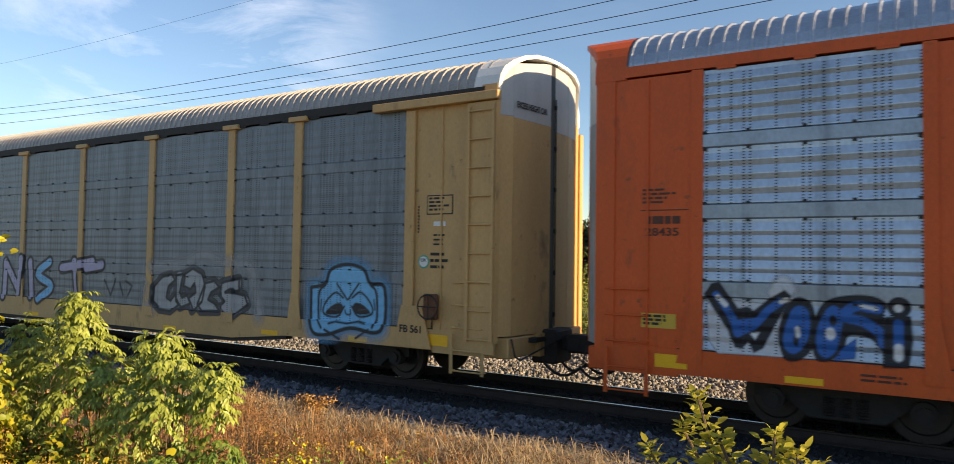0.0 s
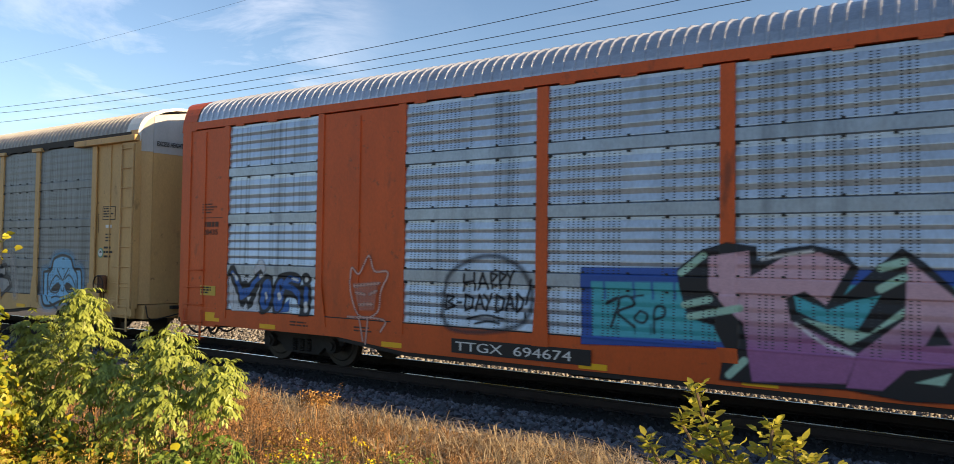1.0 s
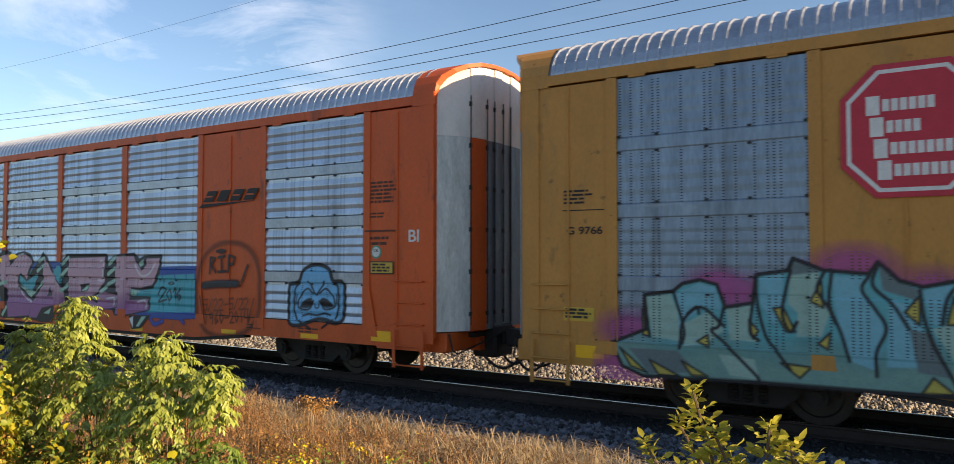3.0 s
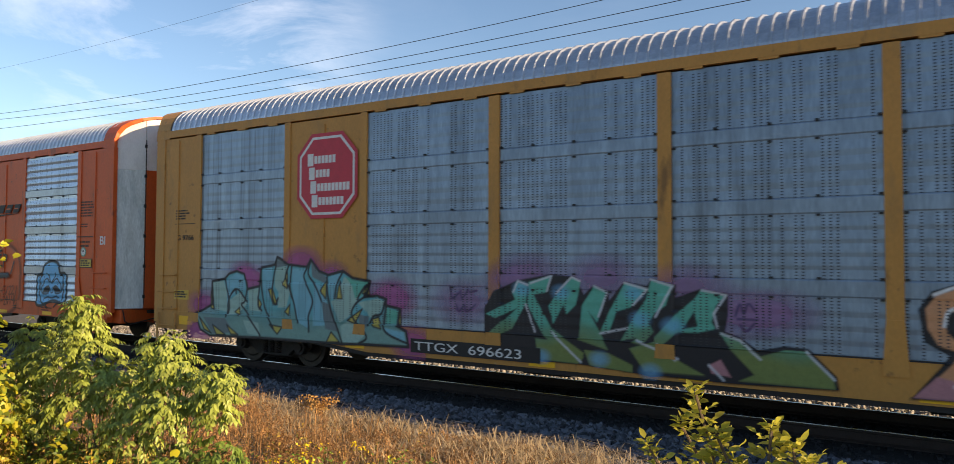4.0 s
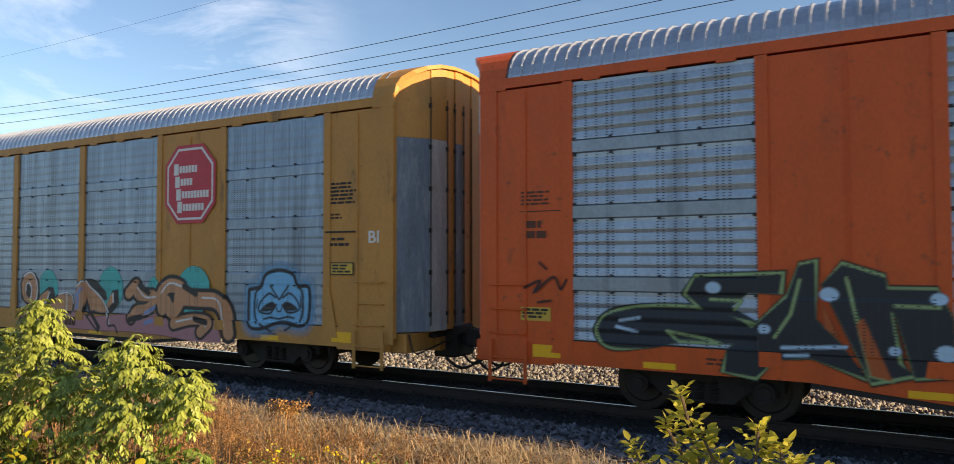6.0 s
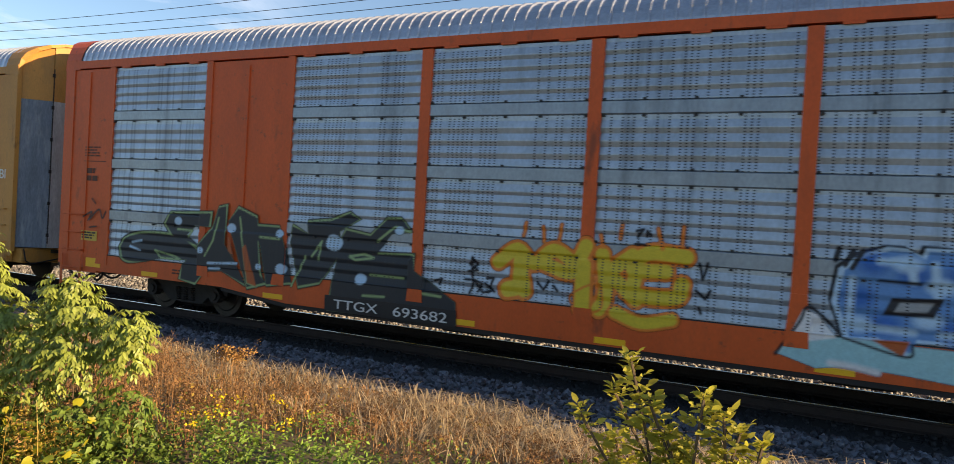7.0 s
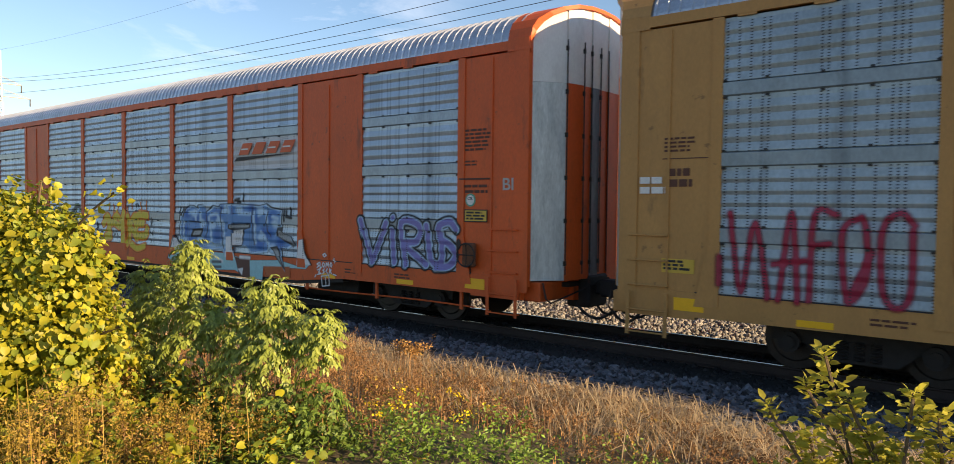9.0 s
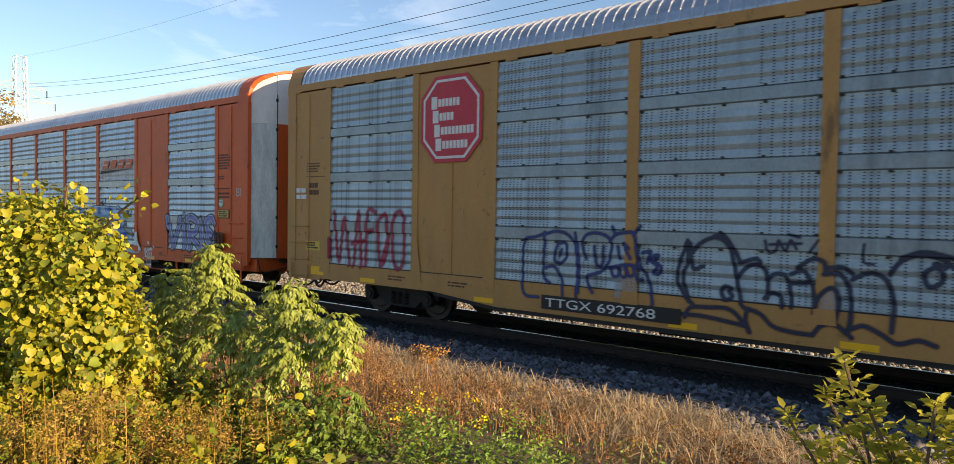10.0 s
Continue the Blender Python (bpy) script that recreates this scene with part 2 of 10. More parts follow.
def tube(pts, r, sides=6):
    """One bent pipe through the points."""
    bm, rings = bmesh.new(), []
    for i, p in enumerate(pts):
        d = (Vector(pts[min(i + 1, len(pts) - 1)]) - Vector(pts[max(i - 1, 0)])).normalized()
        a = d.orthogonal() if i == 0 else (a - d * a.dot(d))
        a.normalize()
        b = d.cross(a)
        rings.append([bm.verts.new(Vector(p) + (a * math.cos(u) + b * math.sin(u)) * r) for u in np.arange(sides) * 2 * math.pi / sides])
    for p, q in zip(rings, rings[1:]):
        for k in range(sides):
            bm.faces.new((p[k], p[(k + 1) % sides], q[(k + 1) % sides], q[k]))
    return bm


def disc(bm, centre, r, depth, sides=28, r2=None):
    bmesh.ops.create_cone(bm, cap_ends=True, segments=sides, radius1=r, radius2=r if r2 is None else r2, depth=depth,
                          matrix=Matrix.Translation(centre) @ Matrix.Rotation(radians(90), 4, "X"))
    return bm


def lathe_rows(profile, xs):
    """Sheet swept along x: profile rows of (y, z) at each x with its own offset."""
    return [(x, y + d * ny, z + d * nz) for x, d in xs for y, z, ny, nz in profile]


# ---- the cars' plan, in metres from the car's middle ----
HALF, PITCH = 13.45, 28.65
FACE = -1.56
BAYS = [(-11.85, -9.22), *[(-7.05 + 2.865 * k, -4.40 + 2.865 * k) for k in range(5)], (9.22, 11.85)]
BAYS_OLD = [(-11.55, -8.95), (-8.75, -6.95), (-6.75, -4.75), (-4.55, -1.87), (-1.67, 1.02), (1.22, 3.95), (4.15, 6.75), (6.95, 8.75), (8.95, 11.55)]
LOW, HIGH = 1.07, 4.98
RIB, RIB_OUT = 0.160, 0.021
SECTIONS = [(LOW, BANDS[0][0]), (BANDS[0][1], BANDS[1][0]), (BANDS[1][1], BANDS[2][0]), (BANDS[2][1], HIGH)]


def sheet_profile(k):
    """Heights and outward steps of one side sheet: punched flats between ribs, and a plain band at its top."""
    lo, hi = SECTIONS[k]
    count = int((hi - lo - 0.03) / RIB)
    step = (hi - lo) / count
    rows = [(lo, 0.0)]
    for i in range(count):
        z = lo + i * step
        rows += [(z + 0.004, RIB_OUT), (z + 0.020, RIB_OUT), (z + 0.105, 0.004), (z + 0.122, 0.0)]
    rows.append((hi, 0.0))
    if k < 3:
        a, b = BANDS[k]
        rows += [(a + 0.02, 0.034), (b - 0.02, 0.034), (b - 0.001, 0.0)]
    return rows


PROFILE = [r for k in range(4) for r in sheet_profile(k)]
PZ, PD = np.array([r[0] for r in PROFILE]), np.array([r[1] for r in PROFILE])


def sheet(k, x0, x1, side, relief):
    rows = [(z, d * relief) for z, d in sheet_profile(k)]
    v, f = [], []
    for z, d in rows:
        v += [(x0, side * (FACE - d), z), (x1, side * (FACE - d), z)]
    n = len(rows)
    for i in range(n - 1):
        f.append((2 * i, 2 * i + 1, 2 * i + 3, 2 * i + 2))
    base = len(v)
    for z, d in (rows[0], rows[-1]):
        v += [(x0, side * (FACE + 0.02), z), (x1, side * (FACE + 0.02), z)]
    f.append((base, base + 1, base + 3, base + 2))
    return v, f


def roof_mesh(mat):
    prof = [(-1.555, 5.12), (-1.548, 5.22), (-1.51, 5.36), (-1.43, 5.50), (-1.30, 5.62), (-1.10, 5.72), (-0.80, 5.80), (-0.40, 5.845), (0, 5.86)]
    prof = prof + [(-y, z) for y, z in prof[-2::-1]]
    full = []
    for i, (y, z) in enumerate(prof):
        a, b = prof[max(i - 1, 0)], prof[min(i + 1, len(prof) - 1)]
        ty, tz = b[0] - a[0], b[1] - a[1]
        k = math.hypot(ty, tz)
        full.append((y, z, -tz / k, ty / k))
    xs, x, step = [], -13.08, 0.1905
    while x < 13.05:
        xs += [(x, 0.0), (x + 0.125, 0.0), (x + 0.140, 0.030), (x + 0.168, 0.030), (x + 0.183, 0.0)]
        x += step
    v = lathe_rows(full, xs)
    n = len(full)
    f = [(i * n + j, i * n + j + 1, (i + 1) * n + j + 1, (i + 1) * n + j) for i in range(len(xs) - 1) for j in range(n - 1)]
    return raw("roof", v, f, [mat])


def bulge(y, swell=0.50):
    """How far the end doors swell outwards at y."""
    return swell * (1 - min(1, abs(y) / 1.5) ** 4)


def hood(sign, mat, car):
    """The painted end arch that closes the roof, with a turned-down lip."""
    prof = [(-1.606, 4.98), (-1.59, 5.20), (-1.545, 5.36), (-1.46, 5.51), (-1.32, 5.635), (-1.11, 5.74), (-0.80, 5.82), (-0.40, 5.865), (0, 5.88)]
    prof += [(-y, z) for y, z in prof[-2::-1]]
    inner = [(y * 0.955, z - 0.06) for y, z in prof]
    bm = bmesh.new()
    a = [[bm.verts.new((sign * (x + g * bulge(y, 0.30 if mat is WHITE else 0.50)), y, z)) for y, z in p] for x, g, p in ((12.98, 0, prof), (13.36, 0.6, prof), (13.47, 1, prof), (13.47, 1, inner), (12.98, 0, inner))]
    for p, q in ((0, 1), (1, 2), (2, 3), (3, 4)):
        for i in range(len(prof) - 1):
            bm.faces.new((a[p][i], a[p][i + 1], a[q][i + 1], a[q][i]))
    return part("end_arch", bm, mat, car)


def side_outline(x):
    """Lower edge of the side sill at x."""
    ax = abs(x)
    return 0.48 if ax < 7.0 else 0.48 + (min(ax, 8.6) - 7.0) / 1.6 * 0.15 if ax < 12.2 else 0.59


def truck(car, x):
    t = new("truck")
    t.parent, t.matrix_basis = car, pose(x, 0, 0)
    for s in (-1, 1):
        bm = bmesh.new()
        prism(bm, [(-1.15, 0.44), (-1.15, 0.60), (-0.72, 0.66), (-0.38, 0.78), (0.38, 0.78), (0.72, 0.66), (1.15, 0.60), (1.15, 0.44), (0.70, 0.42), (0.46, 0.22), (-0.46, 0.22), (-0.70, 0.42)], s * 0.98 - 0.06, s * 0.98 + 0.06)
        part("side_frame", bm, GRIME_SHADE, t)
        for dx in (-0.2, 0.0, 0.2):
            ring = [(0.05 + 0.03 * (k % 2), 0.26 + k * 0.022) for k in range(13)]
            bm = bmesh.new()
            rows = [[bm.verts.new((dx + r * math.cos(u), s * 1.03 + r * math.sin(u), z)) for u in np.linspace(0, 2 * math.pi, 9)[:-1]] for r, z in ring]
            for p, q in zip(rows, rows[1:]):
                for k in range(8):
                    bm.faces.new((p[k], p[(k + 1) % 8], q[(k + 1) % 8], q[k]))
            part("spring", bm, GRIME_SHADE, t)
        for dx in (-0.89, 0.89):
            bm = disc(bmesh.new(), (dx, s * 1.06, 0.43), 0.15, 0.16, 14)
            disc(bm, (dx, s * 1.15, 0.43), 0.09, 0.05, 10)
            part("bearing_cap", bm, GRIME_SHADE, t)
    part("bolster", slab(-0.22, 0.22, -1.05, 1.05, 0.48, 0.72, 0.03), GRIME_SHADE, t)
    sets = []
    for dx in (-0.89, 0.89):
        bm = bmesh.new()
        for s in (-1, 1):
            disc(bm, (0, s * 0.755, 0), 0.425, 0.105, 36)
            disc(bm, (0, s * 0.70, 0), 0.455, 0.03, 36)
            disc(bm, (0, s * 0.815, 0), 0.33, 0.02, 30, 0.30)
            disc(bm, (0, s * 0.84, 0), 0.12, 0.08, 16)
        disc(bm, (0, 0, 0), 0.085, 1.9, 14)
        w = part("wheelset", bm, TREAD, t)
        w.matrix_basis = pose(dx, 0, 0.425)
        sets.append((w, dx))
    return sets


def bars(parent, mat, x, z, width, rows, line=0.035, gap=0.03, y=-1.590, seed=1, name="lettering"):
    """Small stencilled lines that cannot be read, as plain bars of their size."""
    rnd = random.Random(seed)
    bm = bmesh.new()
    for i in range(rows):
        at, zz = x, z - i * (line + gap)
        end = x + width * rnd.uniform(0.6, 1.0)
        while at < end:
            w = min(rnd.uniform(0.06, 0.2), end - at)
            block(bm, at, at + w, y - 0.003, y, zz - line, zz)
            at += w + 0.025
    return tagged(part(name, bm, mat, parent), kind="stuff")


def words(parent, text, mat, x, z, height, y=-1.592, stretch=1.0, bold=0.0, lean=0.0, name="lettering", label="", space=1.0):
    """Words in the built-in font on the near side; x, z: lower left corner."""
    cu = bpy.data.curves.new("words", "FONT")
    cu.body, cu.size, cu.extrude, cu.offset, cu.shear, cu.space_character = text, height / 0.72, 0.002, bold, lean, space
    tmp = bpy.data.objects.new("words", cu)
    scene.collection.objects.link(tmp)
    me = bpy.data.meshes.new_from_object(tmp.evaluated_get(bpy.context.evaluated_depsgraph_get()))
    bpy.data.objects.remove(tmp)
    me.transform(Matrix.Translation((x, y, z)) @ Matrix.Rotation(radians(90), 4, "X") @ Matrix.Diagonal((stretch, 1, 1, 1)))
    me.materials.clear()
    me.materials.append(mat)
    me.name = name
    return tagged(placed(name, me, parent, label), kind="stuff")


def ladder(car, x0, x1, zs, mat, y=-1.66, stile=False):
    lad = new("ladder")
    lad.parent = car
    for z in zs:
        bm = rod(bmesh.new(), (x0, y, z), (x1, y, z), 0.014)
        for x in (x0, x1):
            rod(bm, (x, y, z), (x, -1.55, z), 0.014)
        part("rung", bm, mat, lad)
    for x in (x0, x1):
        part("stile", slab(x - 0.03, x + 0.03, y - 0.005, y + 0.012, zs[0] - 0.05, (zs[-1] + 0.1) if stile else zs[0] + 0.62), mat, lad)


ROOFS = {}
WHEELS = []


def autorack(label, paint, zinc, roof, closed_bays, ends):
    """A covered three-deck car carrier. closed_bays: painted panels stand between the 1st and 2nd and the 6th and 7th bay."""
    car = tagged(new("autorack_car"), label, "railway car", "cars of the train")
    if roof not in ROOFS:
        ROOFS[roof] = roof_mesh(roof)
    placed("roof", ROOFS[roof], car)
    bays = list(BAYS)
    if not closed_bays:
        bays = list(BAYS_OLD)
    flare = 0.05 if closed_bays else 0.10
    for side in (1, -1):
        for x0, x1 in bays:
            screen = new("side_screen")
            screen.parent = car
            tagged(screen, label="punched zinc side sheet")
            for k in range(4):
                v, f = sheet(k, x0 - 0.01, x1 + 0.01, side, 0.22 if zinc in (DULL, DULL_GREY) else 1.0)
                placed("panel", raw("panel", v, f, [zinc]), screen)
            if side == 1:
                bm = bmesh.new()
                for a, b in BANDS:
                    for fx in (0.01, 0.23, 0.5, 0.72, 0.99):
                        xx = x0 + (x1 - x0) * fx
                        for zz in (a - 0.015, b + 0.015):
                            block(bm, xx - 0.025, xx + 0.025, FACE - 0.032, FACE, zz - 0.014, zz + 0.014)
                tagged(part("clip", bm, BLACK, screen, "dark fixing clips"), kind="stuff")
        # posts between the bays, flared at the foot
        for (a0, a1), (b0, b1) in zip(bays, bays[1:]):
            if b0 - a1 < 0.6:
                c = (a1 + b0) / 2
                bm = bmesh.new()
                y0, y1 = sorted((side * -1.605, side * -1.50))
                prism(bm, [(c - 0.10, LOW), (c - 0.10, HIGH), (c + 0.10, HIGH), (c + 0.10, LOW)], y0, y1)
                y0, y1 = sorted((side * -1.622, side * -1.606))
                prism(bm, [(c - 0.10 - flare, 0.86), (c - 0.10, 1.55), (c + 0.10, 1.55), (c + 0.10 + flare, 0.86)], y0, y1)
                post = part("post", bm, paint, car)
                if paint is BUFF:
                    part("post_cap", slab(c - 0.24, c + 0.24, *sorted((side * -1.66, side * -1.50)), HIGH - 0.03, HIGH + 0.07, 0.01), paint, post)
        # painted panels at the ends and between the bays
        spans = [(-HALF, bays[0][0]), (bays[-1][1], HALF)]
        if closed_bays:
            spans += [(BAYS[0][1], BAYS[1][0]), (BAYS[5][1], BAYS[6][0])]
        for a, b in spans:
            y0, y1 = sorted((side * -1.582, side * -1.50))
            panel = part("side_panel", slab(a, b, y0, y1, 0.9, HIGH), paint, car)
            yr = sorted((side * -1.602, side * -1.582))
            yg = sorted((side * -1.614, side * -1.603))
            if abs(a) < HALF and abs(b) < HALF:
                for s0, s1 in ((a, 1), (b, -1)):
                    part("stiffener", slab(*sorted((s0, s0 + s1 * 0.16)), *yr, 0.95, HIGH + 0.02), paint, panel)
                    part("gusset", prism(bmesh.new(), [(s0, 0.86), (s0, 1.7), (s0 + s1 * 0.16, 1.7), (s0 + s1 * 0.30, 0.86)][::s1], *yg), paint, panel)
                part("stiffener", slab((a + b) / 2 - 0.012, (a + b) / 2 + 0.012, *yr, 0.95, HIGH - 0.1), paint, panel)
            else:
                inner, outer = (b, a) if a == -HALF else (a, b)
                d = 1 if outer > inner else -1
                part("stiffener", slab(*sorted((inner, inner + d * 0.16)), *yr, 0.95, HIGH + 0.02), paint, panel)
                part("stiffener", slab(*sorted((inner + d * 0.78, inner + d * 0.81)), *yr, 0.95, HIGH - 0.05), paint, panel)
                part("corner_post", slab(*sorted((outer, outer - d * 0.30)), *yr, 0.80, 5.2), paint, panel)
                part("gusset", prism(bmesh.new(), [(inner, 0.86), (inner, 1.75), (inner + d * 0.16, 1.75), (inner + d * 0.36, 0.86)][::d], *yg), paint, panel)
        y0, y1 = sorted((side * -1.604, side * -1.48))
        bm = slab(-13.2, 13.2, y0, y1, HIGH + 0.03, 5.17)
        for x0, x1 in bays:
            for fx in (0.12, 0.5, 0.86):
                xx = x0 + (x1 - x0) * fx
                block(bm, xx - 0.13, xx + 0.13, *sorted((side * -1.60, side * -1.57)), HIGH - 0.005, HIGH + 0.04)
        # The buff car's chord is near-black: shade under the roof, put into colour.
        part("top_chord", bm, GRIME_SHADE if paint is BUFF else paint, car)
        xs = [-13.3, -12.2, -12.19, -8.6, -7.0, 7.0, 8.6, 12.19, 12.2, 13.3]
        low = [(x, side_outline(x) + 0.07) for x in xs]
        bm = prism(bmesh.new(), low + [(13.3, 1.06), (-13.3, 1.06)], *sorted((side * -1.60, side * -1.46)))
        part("side_sill", bm, paint, car)
        bm = prism(bmesh.new(), [(x, z - 0.075) for x, z in low[3:-3]] + [(x, z + 0.02) for x, z in low[3:-3][::-1]], *sorted((side * -1.575, side * -1.40)))
        part("lower_flange", bm, GRIME_SHADE, car, "near-black recessed lower flange")
        # Solid black strip stands for the shade in the gap above the sill.
        bm = slab(-12.2, 12.2, *sorted((side * -1.607, side * -1.59)), 1.055, 1.072)
        part("sill_slot", bm, BLACK, car, "black strip in place of the gap above the sill")
    part("deck", slab(-13.3, 13.3, -1.5, 1.5, 0.95, 1.04), DARK_IN, car)
    part("upper_deck", slab(-13.2, 13.2, -1.48, 1.48, 2.94, 3.0), DARK_IN, car)
    part("centre_sill", slab(-13.6, 13.6, -0.22, 0.22, 0.62, 0.95), GRIME_SHADE, car)
    part("brake_tank", disc(bmesh.new(), (-2.6, 0.6, 0.72), 0.2, 1.0, 16), GRIME_SHADE, car)
    for x in (-3.6, 2.2, 5.2):
        part("underframe_box", slab(x - 0.45, x + 0.45, -1.1, -0.4, 0.36, 0.9, 0.03), GRIME_SHADE, car)
    for sign in (-1, 1):
        hood(sign, WHITE if paint is BUFF else paint, car)
        end_doors(car, sign, *ends)
        bm = slab(*sorted((sign * 13.0, sign * 13.62)), -1.45, 1.45, 0.64, 0.98, 0.02)
        block(bm, *sorted((sign * 13.3, sign * 13.72)), -0.5, 0.5, 0.60, 1.0)
        part("end_sill", bm, paint, car)
        bm = slab(*sorted((sign * 13.5, sign * 14.12)), -0.10, 0.10, 0.70, 0.92, 0.02)
        block(bm, *sorted((sign * 14.05, sign * 14.36)), -0.17, 0.17, 0.66, 0.98, 0.04)
        part("coupler", bm, GRIME_SHADE, car)
        bm = slab(*sorted((sign * 13.45, sign * 13.95)), -0.34, 0.34, 0.46, 1.06, 0.04)
        block(bm, *sorted((sign * 13.55, sign * 13.75)), -0.75, 0.75, 0.86, 0.94)
        part("draft_gear", bm, GRIME_SHADE, car, "sooty draft gear housing")
        lever = [Vector((sign * 13.66, -1.42, 0.98)), Vector((sign * 13.72, -1.40, 0.70)), Vector((sign * 13.74, -1.28, 0.62)), Vector((sign * 13.78, -0.6, 0.74)), Vector((sign * 14.05, -0.1, 0.96))]
        part("uncoupling_lever", tube(lever, 0.016), GRIME_SHADE, car)
        pts = [Vector((sign * (13.62 + 0.70 * u), 0.30 - 0.2 * u, 0.66 - 1.0 * u * (1.2 - u))) for u in np.linspace(0, 1, 8)]
        part("air_hose", tube(pts, 0.026), BLACK, car)
        for dx in (-0.95, 0.95):
            part("brake_beam", slab(sign * 10.12 + dx * 0.42 - 0.05, sign * 10.12 + dx * 0.42 + 0.05, -0.95, 0.95, 0.30, 0.42, 0.015), GRIME_SHADE, car)
        pts = [Vector((sign * (13.55 + 0.78 * u), -0.35 + 0.2 * u, 0.72 - 1.15 * u * (1.25 - u))) for u in np.linspace(0, 1, 8)]
        part("air_hose", tube(pts, 0.028), BLACK, car)
        x0 = sign * 13.25
        ladder(car, *sorted((x0, x0 - sign * 0.62)), [0.40, 0.74, 1.12, 1.50, 1.88], paint)
        WHEELS.extend(truck(car, sign * 10.12))
        # yellow tape at the ends
        part("reflector", slab(*sorted((sign * 12.52, sign * 12.06)), -1.606, -1.60, 0.78, 0.97), REFLECT, car, "large yellow tape patch")
    for x in (-10.55, -7.3, -3.4, -1.0, 1.9, 4.9, 8.15, 10.5):
        z = side_outline(x) + 0.10
        part("reflector", slab(x - 0.23, x + 0.23, -1.606, -1.60, z, z + 0.09), REFLECT, car)
    return car


def end_doors(car, sign, leaves):
    """Folding end doors: upright leaves with hinges; leaves: rows of edge, edge, lower and upper material and the height of their joint."""
    door = new("end_door")
    door.parent = car
    for i, (y0, y1, lower, upper, split) in enumerate(leaves):
        step = 0.02 if i % 2 and lower is not BUFF else 0.0
        c0, c1 = (sign * (13.40 + step + bulge(y, 0.30 if upper in (GREY_WHITE, BLACK) else 0.50)) for y in (y0, y1))
        for z0, z1, mat in ((1.0, split - 0.003, lower), (split, 5.86, upper)):
            bm = bmesh.new()
            v = [bm.verts.new((x, y, min(z, 5.82 - 0.38 * (abs(y) / 1.5) ** 2.8))) for z in (z0, z1) for x, y in ((c0, y0 + 0.005), (c1, y1 - 0.005), (c1 - sign * 0.06, y1 - 0.005), (c0 - sign * 0.06, y0 + 0.005))]
            for q in ((0, 1, 5, 4), (1, 2, 6, 5), (2, 3, 7, 6), (3, 0, 4, 7), (0, 3, 2, 1), (4, 5, 6, 7)):
                bm.faces.new([v[k] for k in q])
            part("door_leaf", bm, mat, door)
        if sign > 0 and lower is not BUFF:
            part("door_bar", rod(bmesh.new(), (c1 + 0.02, y1, 1.1), (c1 + 0.02, y1, 5.2), 0.012, 5), GRIME_SHADE, door)
        for z in np.arange(1.3, 5.2, 0.75):
            if sign > 0 and i < 4 and lower is not BUFF:
                part("hinge", slab(c1 - 0.01, c1 + 0.028, y1 - 0.025, y1 + 0.025, z - 0.04, z + 0.04), GRIME_SHADE, door)


def leaves_of(first, second, rest, top, split=4.45):
    return [(-1.50, -0.98, first, top, split), (-0.98, -0.58, second, top, split), (-0.58, -0.30, rest, top, split), (-0.30, -0.02, SMUDGE if rest is not BUFF else BLACK, top, split),
            (-0.02, 0.3, rest, top, split), (0.3, 0.75, rest, top, split), (0.75, 1.50, rest, top, split)]


car_a = autorack("buff yellow autorack with dull zinc side sheets and full-height ladder", BUFF, DULL_GREY, ROOF_OLD, False, [[(-1.50, -1.25, BUFF, GREY_WHITE, 4.70), (-1.25, -0.13, BUFF, GREY_WHITE, 4.68), (-0.13, 0.04, BLACK, BLACK, 4.66), (0.04, 0.6, BUFF, GREY_WHITE, 4.62), (0.6, 1.1, BUFF, GREY_WHITE, 4.62), (1.1, 1.50, BUFF, GREY_WHITE, 4.62)]])
car_b = autorack("orange autorack with bright zinc side sheets and painted lettering", ORANGE, ZINC, ROOF, True, [leaves_of(BARE, ORANGE, SMUDGE, WHITE)])
car_c = autorack("dark ochre autorack with dull blue-grey side sheets", OCHRE, DULL, ROOF, True, [leaves_of(SMUDGE, BARE, OCHRE, OCHRE)])
car_d = autorack("orange autorack with bright zinc sheets and black lettering", ORANGE, ZINC_MID, ROOF, True, [leaves_of(BARE, ORANGE, ORANGE, WHITE)])
# brake pipe on hangers below the near sill
part("brake_pipe", tube([Vector((x, -1.50, 0.42 - 0.02 * math.sin(x))) for x in np.linspace(7.2, 12.2, 9)], 0.018), ORANGE, car_d)
for x in (7.3, 9.6, 11.9):
    part("pipe_hanger", slab(x - 0.03, x + 0.03, -1.53, -1.49, 0.36, 0.72), ORANGE, car_d)
# Dark block added under the frame to hide the bright stones behind.
part("slack_adjuster", slab(7.2, 8.6, -1.15, -0.5, 0.30, 0.95, 0.03), GRIME_SHADE, car_d)
car_e = autorack("tan yellow autorack with bright zinc side sheets", TAN, ZINC_DARK, ROOF, True, [leaves_of(BARE, TAN, TAN, WHITE)])
CARS = [car_a, car_b, car_c, car_d, car_e]


# ---- ground, track ----
def soft_step(a, b, v):
    u = np.clip((v - a) / (b - a), 0, 1)
    return u * u * (3 - 2 * u)


